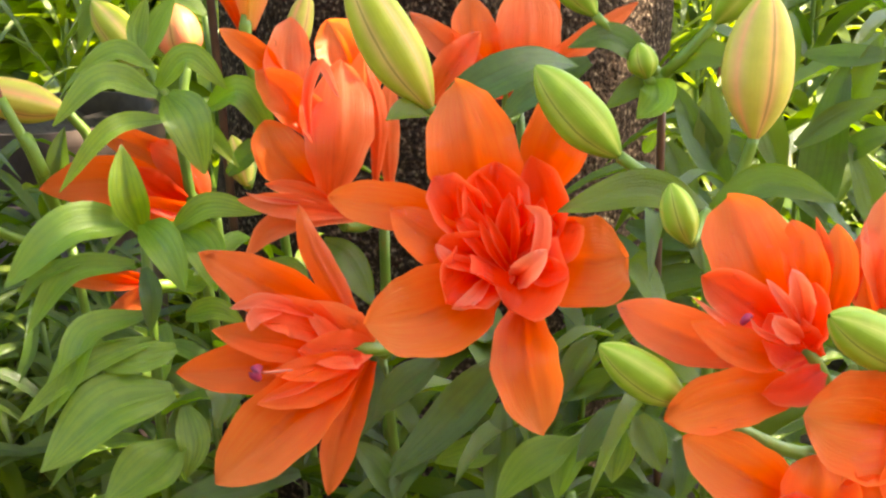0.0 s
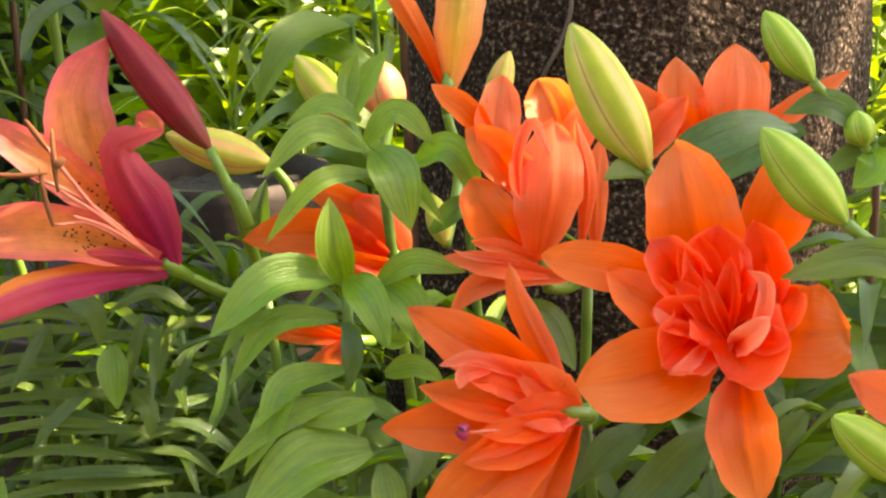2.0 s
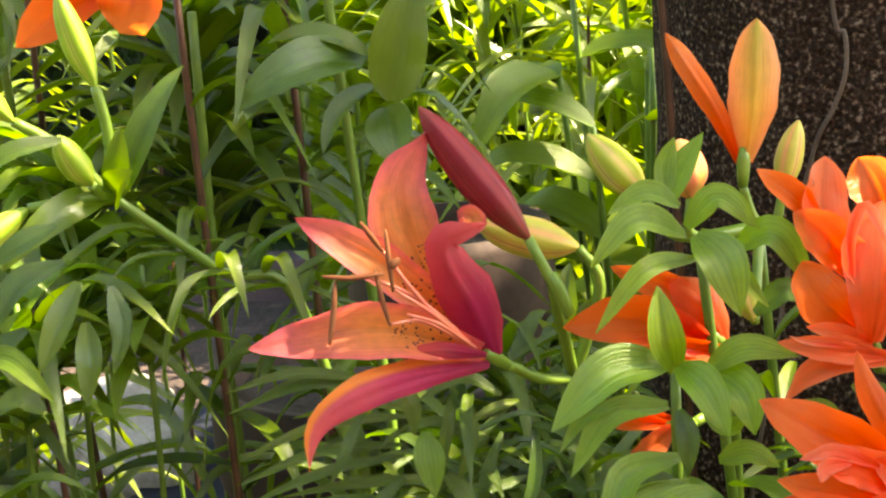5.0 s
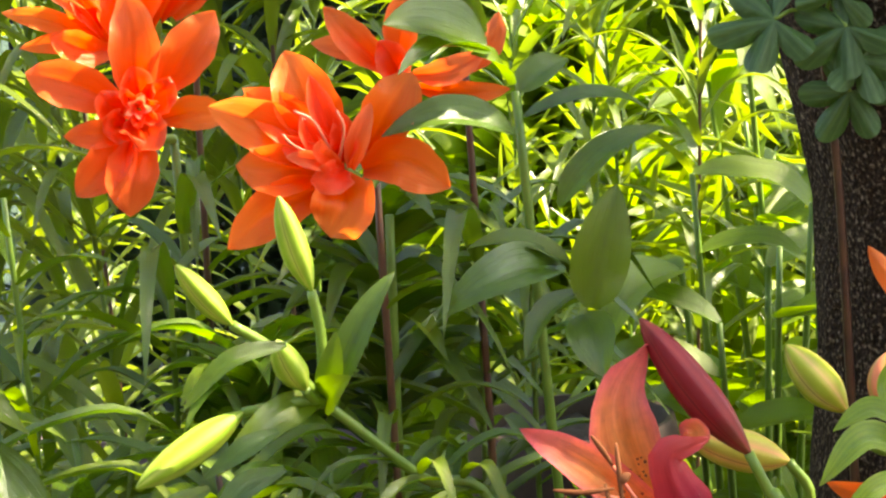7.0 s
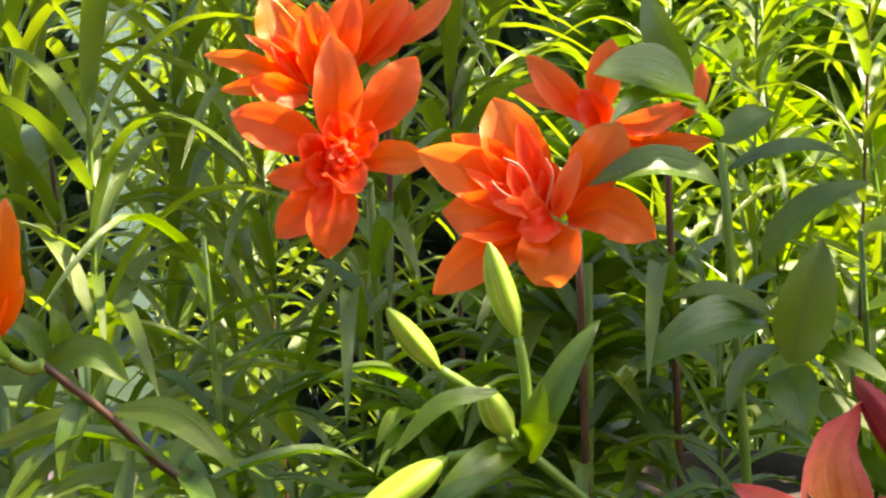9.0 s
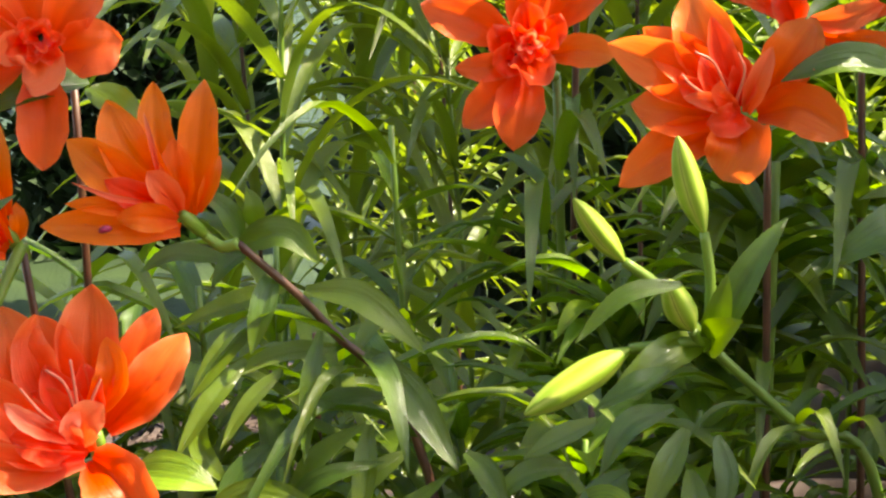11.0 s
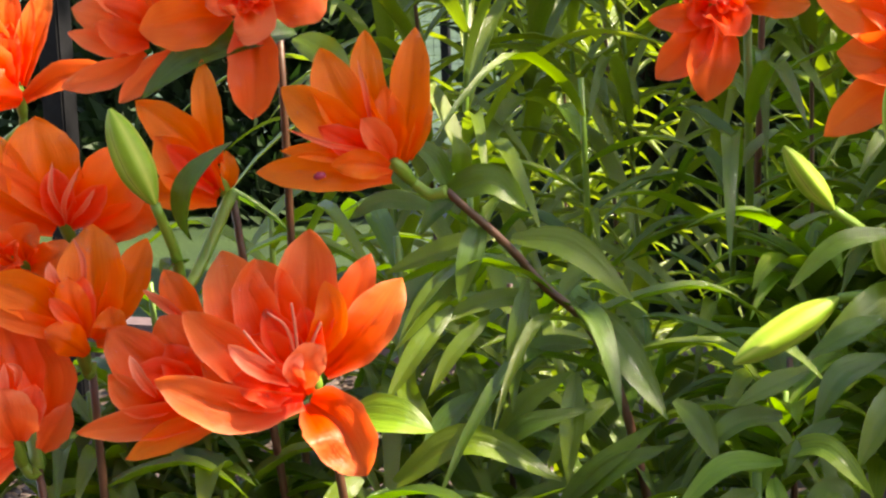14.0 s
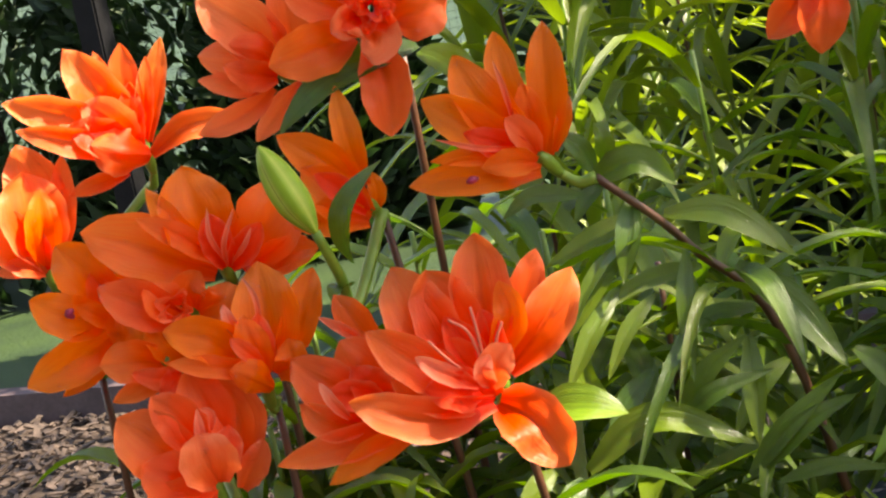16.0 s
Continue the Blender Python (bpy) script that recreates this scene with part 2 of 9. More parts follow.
BARK = rough_material("bark_dark", [(0.40, (0.022, 0.013, 0.008)), (0.54, (0.050, 0.030, 0.019)), (0.60, (0.11, 0.075, 0.050)), (0.68, (0.26, 0.19, 0.13))], 300, 0.95, 140, 0.014)
BARK.node_tree.nodes["Principled BSDF"].inputs["Specular IOR Level"].default_value = 0.12
CORD = rough_material("vine_bark", [(0.3, (0.08, 0.055, 0.035)), (0.7, (0.16, 0.115, 0.08))], 60, 0.8, 200, 0.001)
MULCH = rough_material("bark_mulch", [(0.3, (0.025, 0.016, 0.012)), (0.6, (0.06, 0.038, 0.028)), (0.75, (0.14, 0.095, 0.075))], 14, 0.85, 40, 0.02)
CHIP = rough_material("wood_chip", [(0.3, (0.028, 0.018, 0.014)), (0.7, (0.11, 0.075, 0.06))], 30, 0.8, 90, 0.004)
GRASS = rough_material("lawn_grass", [(0.3, (0.013, 0.034, 0.008)), (0.7, (0.030, 0.060, 0.012))], 3, 0.6, 60, 0.02)
EDGING = rough_material("bed_edging", [(0.3, (0.07, 0.045, 0.05)), (0.7, (0.12, 0.08, 0.085))], 8, 0.7, 40, 0.004)
POST = rough_material("black_post_paint", [(0.3, (0.006, 0.006, 0.007)), (0.7, (0.012, 0.012, 0.014))], 10, 0.6, 90, 0.0008)
WIRE = rough_material("dark_wire", [(0.3, (0.02, 0.022, 0.02)), (0.7, (0.04, 0.045, 0.04))], 20, 0.45, 90, 0.0005, 0.6)
POT = rough_material("brown_plastic_pot", [(0.3, (0.045, 0.030, 0.024)), (0.7, (0.075, 0.052, 0.042))], 12, 0.7, 120, 0.001)
POT.node_tree.nodes["Principled BSDF"].inputs["Specular IOR Level"].default_value = 0.2
POST.node_tree.nodes["Principled BSDF"].inputs["Specular IOR Level"].default_value = 0.15
TARP = rough_material("dark_sheeting", [(0.3, (0.008, 0.010, 0.016)), (0.7, (0.018, 0.022, 0.032))], 8, 0.55, 30, 0.004)
TARP.node_tree.nodes["Principled BSDF"].inputs["Specular IOR Level"].default_value = 0.15
STONE = rough_material("grey_stone", [(0.3, (0.22, 0.20, 0.19)), (0.7, (0.42, 0.40, 0.38))], 14, 0.8, 60, 0.006)
SOIL = rough_material("potting_soil", [(0.3, (0.015, 0.010, 0.008)), (0.7, (0.045, 0.03, 0.022))], 30, 0.9, 60, 0.01)
CEDAR = sheet_material("cedar_spray", [(0.0, (0.012, 0.030, 0.009)), (1.0, (0.026, 0.056, 0.015))], ((0.02, 0.045, 0.012), 0.3), ((0.025, 0.05, 0.018), 0.3), (1.3, 1.8, 0.6), 0.2, 0.6, 20.0)
drop, t_, p_ = material("water_drop", 0.03)
t_.nodes.remove(p_)
gloss_ = node(t_, "ShaderNodeBsdfGlossy", Roughness=0.04)
drop_mix = t_.nodes.new("ShaderNodeMixShader")
t_.links.new(math_node(t_, "MULTIPLY", node(t_, "ShaderNodeFresnel", IOR=1.33).outputs[0], 0.75), drop_mix.inputs[0])
t_.links.new(t_.nodes.new("ShaderNodeBsdfTransparent").outputs[0], drop_mix.inputs[1])
t_.links.new(gloss_.outputs[0], drop_mix.inputs[2])
t_.links.new(drop_mix.outputs[0], t_.nodes["Material Output"].inputs[0])
DROP = drop


# shapes ----------------------------------------------------------------
def mesh_of(name, verts, faces, mat, uvs=None, smooth=True):
    me = bpy.data.meshes.new(name)
    me.from_pydata(verts, [], faces)
    if uvs is not None:
        lay = me.uv_layers.new(name="UVMap")
        idx = np.empty(len(me.loops), dtype=np.int32)
        me.loops.foreach_get("vertex_index", idx)
        lay.data.foreach_set("uv", np.asarray(uvs, dtype=np.float32)[idx].ravel())
    if smooth:
        me.shade_smooth()
    me.materials.append(mat)
    return me


def part(name, me, parent, label="", loc=None):
    ob = new(name, me)
    ob.parent = parent
    if loc is not None:
        ob.location = loc
    return tagged(ob, label=label) if label else ob


def unit(v):
    v = np.asarray(v, float)
    return v / (np.linalg.norm(v) + 1e-9)


def blade(base, tip, face, width, arch, cup=0.25, ruffle=0.0, shape=(0.55, 0.75), rows=10, cols=6, curl=0.0, seed=0):
    """A petal or leaf from base to tip, its inner side turned to face. arch: how far its middle bows away from the chord, towards
    the outer side, in lengths; curl: the tip's turn back; shape: how quickly it widens and narrows. Vertices, faces, uvs."""
    r = random.Random(seed)
    base, tip = np.asarray(base, float), np.asarray(tip, float)
    chord = tip - base
    length = np.linalg.norm(chord)
    d = chord / length
    n = unit(np.asarray(face, float) - d * np.dot(face, d))
    side = np.cross(d, n)
    s = np.linspace(0, 1, rows + 1)
    prof = np.power(s + 0.012, shape[0]) * np.power(1.0 - s, shape[1])
    peak = shape[0] / (shape[0] + shape[1])
    prof = prof / (peak ** shape[0] * (1 - peak) ** shape[1])
    prof[-1] = 0.02
    ph = [r.uniform(0, 6.28) for _ in range(4)]
    verts, uvs = [], []
    sway = r.uniform(-0.03, 0.03) * length
    for i, si in enumerate(s):
        mid = base + chord * si - n * (arch * length * 4 * si * (1 - si)) - n * (curl * length * max(0.0, si - 0.55) ** 2 * 4) + side * (sway * math.sin(3.1 * si))
        for j in range(cols + 1):
            u = 2 * j / cols - 1
            w = 0.5 * width * prof[i]
            lift = cup * w * (u * u) - 0.16 * w * math.exp(-(u * 5) ** 2)
            rf = ruffle * width * abs(u) ** 2 * (math.sin(si * 9 + ph[0 if u < 0 else 1]) + 0.5 * math.sin(si * 21 + ph[2 if u < 0 else 3])) * min(1, si * 3)
            verts.append(mid + side * (u * w) + n * (lift + rf))
            uvs.append((j / cols, si))
    c = cols + 1
    faces = [(i * c + j, i * c + j + 1, (i + 1) * c + j + 1, (i + 1) * c + j) for i in range(rows) for j in range(cols)]
    return verts, faces, uvs


def tube(points, radii, sides=8, close=True):
    pts = [np.asarray(p, float) for p in points]
    verts, faces, uvs = [], [], []
    ref = np.array((0.31, 0.17, 0.93))
    for i, p in enumerate(pts):
        d = unit(pts[min(i + 1, len(pts) - 1)] - pts[max(i - 1, 0)])
        if abs(np.dot(d, ref)) > 0.95:
            ref = np.array((0.9, 0.2, 0.1))
        a = unit(np.cross(d, ref))
        b = np.cross(d, a)
        for k in range(sides):
            w = 2 * math.pi * k / sides
            verts.append(p + radii[i] * (math.cos(w) * a + math.sin(w) * b))
            uvs.append((k / sides, i / (len(pts) - 1)))
    for i in range(len(pts) - 1):
        for k in range(sides):
            faces.append((i * sides + k, i * sides + (k + 1) % sides, (i + 1) * sides + (k + 1) % sides, (i + 1) * sides + k))
    if close:
        faces.append(tuple(range(sides))[::-1])
        faces.append(tuple((len(pts) - 1) * sides + k for k in range(sides)))
    return verts, faces, uvs


def glide(points, steps=6):
    """A smooth line through the points."""
    p = [np.asarray(q, float) for q in points]
    if len(p) < 3:
        return [p[0] + (p[-1] - p[0]) * k / steps for k in range(steps + 1)]
    ext = [2 * p[0] - p[1], *p, 2 * p[-1] - p[-2]]
    out = []
    for i in range(1, len(ext) - 2):
        a, b, c, d = ext[i - 1 : i + 3]
        for k in range(steps):
            s = k / steps
            out.append(0.5 * (2 * b + (c - a) * s + (2 * a - 5 * b + 4 * c - d) * s * s + (3 * b - a - 3 * c + d) * s**3))
    return out + [p[-1]]


# leaves that share a few meshes, each its own object -----------------------
def leaf_variants(name, mat, count, width, arch, curl, shape, rows=9, cols=4, cup=0.35):
    made = []
    for k in range(count):
        a = arch * (0.5 + k / count)
        v, f, uv = blade((0, 0, 0), (0, 1, 0), (0, 0, 1), width, -a, cup, 0.03, shape, rows, cols, curl * (0.3 + 1.4 * ((k * 7) % count) / count), k)
        made.append(mesh_of(name, v, f, mat, uv))
    return made


LEAVES = {
    "narrow": leaf_variants("leaf", LEAF, 6, 0.15, 0.12, 0.55, (0.45, 0.65)),
    "broad": leaf_variants("leaf", LEAF, 5, 0.24, 0.12, 0.45, (0.55, 0.75)),
    "fresh": leaf_variants("leaf", LEAF_FRESH, 5, 0.30, 0.12, 0.30, (0.6, 0.85)),
    "strap": leaf_variants("leaf", LEAF_BACK, 7, 0.085, 0.24, 0.9, (0.30, 0.55), 12, 2),
    "broad_back": leaf_variants("leaf", LEAF_BROAD, 5, 0.36, 0.10, 0.5, (0.5, 0.75), 10, 6),
}


def put_leaf(parent, kind, base, way, up, length, wide=1.0):
    d = unit(way)
    n = unit(np.asarray(up, float) - d * np.dot(up, d))
    x = np.cross(d, n)
    at = np.array(parent.location) + np.array(base)
    if any(np.linalg.norm(at + d * length * s - c) < 0.045 for s in (0.35, 0.7, 1.0) for c in BLOOMS):
        return None
    m = Matrix((tuple(x) + (0,), tuple(d) + (0,), tuple(n) + (0,), (0, 0, 0, 1))).transposed()
    ob = new("leaf", rnd.choice(LEAVES[kind]))
    ob.parent = parent
    ob.matrix_basis = Matrix.Translation(base) @ m @ Matrix.Diagonal((length * wide, length, length, 1))
    return ob


PLANT, NODE, ORIGIN, FLOWER = {}, {}, {}, {}
BLOOMS = []


def lily_plant(key, foot, head, leaves, length, width, stem_kind, bare, label, via=(), low=0.36):
    """A stem from the ground to its head, with leaves all round it; flowers and buds join at the head."""
    foot, head = np.array(foot), np.array(head)
    plant = tagged(new("lily_plant"), label, "plant", "lilies in the bed")
    plant.location = foot
    PLANT[key], NODE[key], ORIGIN[key] = plant, head, foot
    r = random.Random(key)
    lean = head - foot
    mid = [foot + lean * s + np.array((r.uniform(-1, 1), r.uniform(-1, 1), 0)) * 0.012 for s in (0.35, 0.7)]
    if via:
        mid = [np.array(p) for p in via]
        mid.insert(0, (foot + mid[0]) / 2 + np.array((0, 0, 0.05)))
    line = glide([foot - (0, 0, 0.03), *mid, head], 7)
    v, f, uv = tube([p - foot for p in line], np.linspace(0.0044, 0.0031, len(line)) * (0.6 if bare == 0 else 0.72 if stem_kind == "dark" else 0.9), 10)
    part("stem", mesh_of("stem", v, f, STEM[stem_kind], uv), plant, "dark reddish stem, in places dark only to imitate shade" if stem_kind == "dark" else "")
    kind = "fresh" if width / length > 0.24 else "broad" if width / length > 0.155 else "narrow"
    nominal = {"fresh": 0.30, "broad": 0.24, "narrow": 0.15}[kind]
    turn = r.uniform(0, 6.28)
    for k in range(leaves):
        s = low + (0.98 - low) * (k + r.random() * 0.6) / leaves
        at = s * (len(line) - 1)
        i = int(at)
        p = line[i] + (line[min(i + 1, len(line) - 1)] - line[i]) * (at - i)
        if p[2] > head[2] - bare:
            continue
        turn += 2.4 + r.uniform(-0.3, 0.3)
        rise = 0.55 * s * s - 0.12 + r.uniform(-0.22, 0.22)
        d = (math.cos(turn), math.sin(turn), rise)
        ln = length * r.uniform(0.75, 1.15) * (1.1 - 0.3 * s)
        put_leaf(plant, kind, Vector(p - foot), d, (0, 0, 1), ln, width / length / nominal * r.uniform(0.85, 1.15))
    return plant


def big_leaf(key, base, tip, width, arch, face=(0, -0.5, 0.85), mat="leaf"):
    o = ORIGIN[key]
    v, f, uv = blade(np.array(base) - o, np.array(tip) - o, face, width * 1.08, -arch, 0.32, 0.02, (0.55, 0.8), 12, 6, 0.10, len(bpy.data.objects))
    part("leaf", mesh_of("leaf", v, f, LEAF_FRESH if mat == "fresh" else LEAF, uv), PLANT[key])


def leaf(key, kind, width, face, points):
    """A long leaf along a bent line from its foot to its pointed tip, its upper side turned to face."""
    r = random.Random(len(bpy.data.objects))
    raw = glide([np.array(p) - ORIGIN[key] for p in points], 10)
    step = np.concatenate([[0], np.cumsum([np.linalg.norm(raw[i + 1] - raw[i]) for i in range(len(raw) - 1)])])
    rows, cols = 16, 8
    line = np.stack([np.interp(np.linspace(0, step[-1], rows + 1), step, [q[k] for q in raw]) for k in range(3)], 1)
    n0, w0 = unit(face), width / 2
    ph, wavy, fold = [r.uniform(0, 6.28) for _ in range(4)], r.uniform(0.02, 0.06), r.uniform(0.15, 0.5)
    verts, uvs = [], []
    for i, p in enumerate(line):
        s = i / rows
        d = unit(line[min(i + 1, rows)] - line[max(i - 1, 0)])
        n = unit(n0 - d * np.dot(n0, d))
        side = np.cross(d, n)
        w = w0 * max(0.03, (0.30 + 0.70 * math.sin(min(1.0, s / 0.42) * math.pi / 2)) if s < 0.42 else max(0.0, 1 - ((s - 0.42) / 0.58) ** 1.7) ** 0.9)
        for j in range(cols + 1):
            q = 2 * j / cols - 1
            lift = fold * w * abs(q) ** 1.4 - 0.10 * w * math.exp(-((q * 6) ** 2)) + wavy * w0 * 2 * q * q * math.sin(s * 9 + ph[0 if q < 0 else 1]) + 0.03 * w * math.sin(q * 11)
            verts.append(p + side * (q * w) + n * lift)
            uvs.append((j / cols, s))
    c = cols + 1
    faces = [(i * c + j, i * c + j + 1, (i + 1) * c + j + 1, (i + 1) * c + j) for i in range(rows) for j in range(cols)]
    part("leaf", mesh_of("leaf", verts, faces, LEAF_FRESH if kind == "fresh" else LEAF, uvs), PLANT[key])


def stalk(key, start, way, thick=0.0028):
    """The stalk that joins a flower or bud to the head of its plant."""
    o, head = ORIGIN[key], NODE[key]
    pts = [head, *way, start] if way else [head, (head + start) / 2 + np.array((0, 0, -0.004)), start]
    line = [p - o for p in glide([np.asarray(p, float) for p in pts], 5)]
    v, f, uv = tube(line, np.linspace(thick * 1.25, thick, len(line)), 8)
    part("stalk", mesh_of("stalk", v, f, PEDICEL, uv), PLANT[key], "green flower stalk")


def lily_bud(key, base, tip, width, kind, way):
    """A long bud of six folded petals with seams."""
    o = ORIGIN[key]
    base, tip = np.array(base), np.array(tip)
    stalk(key, base, [np.array(p) for p in way][::-1])
    d = tip - base
    length = np.linalg.norm(d)
    d = d / length
    a = unit(np.cross(d, (0.2, 0.5, 0.8)))
    b = np.cross(d, a)
    rows, sides = 18, 30
    verts, faces, uvs = [], [], []
    for i in range(rows + 1):
        s = i / rows
        rad = 0.45 * width * ((0.16 + 0.84 * math.sin(min(1.0, s / 0.42) * math.pi / 2) ** 0.9) if s < 0.42 else max(0.0, 1 - ((s - 0.42) / 0.58) ** 2.3) ** 0.72)
        rad = max(rad, 0.0009)
        bow = 0.025 * length * math.sin(math.pi * s)
        for k in range(sides + 1):
            w = 2 * math.pi * k / sides
            rr = rad * (0.90 + 0.14 * abs(math.sin(1.5 * w)) ** 0.6 - 0.10 * math.exp(-((w % (2 * math.pi / 3)) - math.pi / 3) ** 2 * 60))
            verts.append(base - o + d * length * s + a * bow + rr * (math.cos(w) * a + math.sin(w) * b))
            uvs.append((k / sides, s))
    c = sides + 1
    for i in range(rows):
        for k in range(sides):
            faces.append((i * c + k, i * c + k + 1, (i + 1) * c + k + 1, (i + 1) * c + k))
    names = {"green": "closed green bud", "yellow": "yellow-green bud", "peach": "peach-coloured bud", "salmon": "salmon-pink bud", "crimson": "dark crimson bud"}
    part("bud", mesh_of("bud", verts, faces, BUD[kind], uvs), PLANT[key], names[kind])


def water_drops(petals, cup, label):
    """Flattened drops that cling to the petals, too small to pick apart."""
    r = random.Random(label + "wet")
    verts, faces = [], []
    for v in petals:
        for _ in range(9):
            i, j = r.randrange(4, 16), r.randrange(1, 11)
            p, q, s = np.array(v[i * 13 + j]), np.array(v[i * 13 + j + 1]), np.array(v[(i + 1) * 13 + j])
            n = unit(np.cross(q - p, s - p))
            if np.dot(n, (0, -0.6, 0.8)) < 0:
                n = -n
            x = unit(q - p)
            y = np.cross(n, x)
            rad = r.choice((0.0007, 0.0010, 0.0014, 0.0019, 0.0024))
            c = p + (q - p) * r.random() + (s - p) * r.random()
            o = len(verts)
            for h, k in ((0.0, 1.0), (0.45, 0.88), (0.75, 0.5)):
                for m in range(8):
                    w = m * math.pi / 4
                    verts.append(c + n * rad * h + (x * math.cos(w) + y * math.sin(w)) * rad * k)
            verts.append(c + n * rad * 0.88)
            for h in range(2):
                for m in range(8):
                    faces.append((o + h * 8 + m, o + h * 8 + (m + 1) % 8, o + h * 8 + 8 + (m + 1) % 8, o + h * 8 + 8 + m))
            faces += [(o + 16 + m, o + 16 + (m + 1) % 8, o + 24) for m in range(8)]
    tagged(part("dew", mesh_of("dew", verts, faces, DROP), cup, "clear water drops"), kind="stuff")


WET = []


def lily_flower(key, base, axis, kind, label):
    """The green cup of a flower on its stalk; petals and stamens join it one by one."""
    o = ORIGIN[key]
    base, axis = np.array(base), unit(axis)
    stalk(key, base - axis * 0.012, [])
    v, f, uv = tube([(0, 0, 0) - axis * 0.013, (0, 0, 0) - axis * 0.005, axis * 0.004, axis * 0.011], [0.0026, 0.0036, 0.0040, 0.0024], 10)
    FLOWER[key] = part("flower", mesh_of("flower_cup", v, f, PEDICEL, uv), PLANT[key], label, Vector(base - o))
    BLOOMS.append(base + axis * 0.02)
    WET.append((FLOWER[key], label, []))


def petal(key, kind, width, face, points, cup=0.55, tip=2.05, peak=0.5):
    """One petal of the plant's latest flower, along a bent line from its foot to its tip, in centimetres from the cup. face: where its
    inner side looks; cup: how far its edges rise to that side; tip: how blunt it ends."""
    me_seed = len(bpy.data.objects)
    r = random.Random(me_seed)
    small = kind in ("blush", "inner", "pale")
    raw = glide([np.array(p) / 100 for p in points], 12)
    step = np.concatenate([[0], np.cumsum([np.linalg.norm(raw[i + 1] - raw[i]) for i in range(len(raw) - 1)])])
    rows, cols = 18, 12
    at = 1 - (1 - np.linspace(0, 1, rows + 1)) ** 1.6
    line = np.stack([np.interp(at * step[-1], step, [q[k] for q in raw]) for k in range(3)], 1)
    n0 = unit(face)
    w0 = width / 200
    peak += r.uniform(-0.04, 0.04)
    ph = [r.uniform(0, 6.28) for _ in range(6)]
    ruffle = r.uniform(0.05, 0.11) * (1.3 if small else 1.0)
    twist = r.uniform(-0.12, 0.12)
    verts, uvs = [], []
    for i, p in enumerate(line):
        s = at[i]
        d = unit(line[min(i + 1, rows)] - line[max(i - 1, 0)])
        n = unit(n0 - d * np.dot(n0, d))
        side = np.cross(d, n)
        if s < peak:
            w = w0 * (0.34 + 0.66 * math.sin(s / peak * math.pi / 2) ** 1.15)
        else:
            w = w0 * max(0.0, 1 - ((s - peak) / (1 - peak)) ** tip) ** 0.84
        w = max(w, 0.012 * w0)
        fold = cup * (1.15 - 0.55 * s)
        for j in range(cols + 1):
            q = 2 * j / cols - 1
            edge = abs(q) ** 2.5 * min(1.0, 3 * s)
            k = 0 if q < 0 else 1
            wave = ruffle * w0 * 2 * edge * (math.sin(s * 8 + ph[k]) + 0.55 * math.sin(s * 19 + ph[2 + k]) + 0.25 * math.sin(s * 41 + ph[4 + k]))
            notch = 1 + 0.035 * math.sin(s * 23 + ph[2 + k]) * abs(q)
            rib = -0.13 * math.exp(-((q * 6) ** 2)) + 0.07 * math.exp(-(((abs(q) - 0.28) * 7) ** 2)) + 0.018 * math.sin(q * 21 + ph[4])
            lift = fold * w * q * q + w * rib * min(1.0, 2.4 * (1 - s)) * (1 if cup > 0 else -1) + wave + twist * w * q * s
            verts.append(p + side * (q * w * notch) + n * lift)
            uvs.append((j / cols, s))
    c = cols + 1
    faces = [(i * c + j, i * c + j + 1, (i + 1) * c + j + 1, (i + 1) * c + j) for i in range(rows) for j in range(cols)]
    cup_ob = FLOWER[key]
    part("inner_petal" if small else "petal", mesh_of("petal", verts, faces, PETAL[kind], uvs), cup_ob, {"blush": "pale pink curled petal", "magenta": "deep magenta petal", "two_tone": "magenta petal with an orange flank"}.get(kind, ""))
    if width > 1.5 and kind != "lit":
        WET[-1][2].append(verts)


def stamen(key, kind, width, points):
    """A filament, a bare pistil, its dark stigma (tip) or an anther of the plant's latest flower."""
    raw = glide([np.array(p) / 100 for p in points], 5)
    rad = width / 100
    if kind in ("an", "tip"):
        radii = [rad * max(0.15, math.sin(math.pi * (0.06 + 0.88 * i / (len(raw) - 1)))) ** 0.5 for i in range(len(raw))]
    else:
        radii = list(np.linspace(rad * 1.2, rad * 0.8, len(raw)))
    v, f, uv = tube(raw, radii, 8)
    name, mat, label = {"an": ("anther", ANTHER, "rust-brown anther"), "tip": ("stigma", STIGMA, "dark magenta stigma")}.get(kind, ("filament", FILAMENT, ""))
    part(name, mesh_of(name, v, f, mat, uv), FLOWER[key], label)


# structure ---------------------------------------------------------------
def grid_sheet(name, x0, x1, y0, y1, nx, ny, height, mat):
    xs, ys = np.linspace(x0, x1, nx), np.linspace(y0, y1, ny)
    verts = [(x, y, height(x, y)) for y in ys for x in xs]
    faces = [(j * nx + i, j * nx + i + 1, (j + 1) * nx + i + 1, (j + 1) * nx + i) for j in range(ny - 1) for i in range(nx - 1)]
    return new(name, mesh_of(name, verts, faces, mat))


def lump(x, y, s, a):
    return a * noise.noise(Vector((x * s, y * s, 0.3)))


ground = grid_sheet("ground", -60, 60, -60, 60, 121, 121, lambda x, y: lump(x, y, 0.7, 0.02), MULCH)
tagged(ground, "garden ground covered with brown bark mulch", "ground", "", "structure")
lawn = grid_sheet("lawn", -40, 30, 3.85, 60, 90, 90, lambda x, y: 0.05 + lump(x, y, 0.5, 0.02) + 0.10 * max(0.0, y - 9.6), GRASS)
tagged(lawn, "sunlit green lawn beyond the flower bed", "lawn", "", "structure")


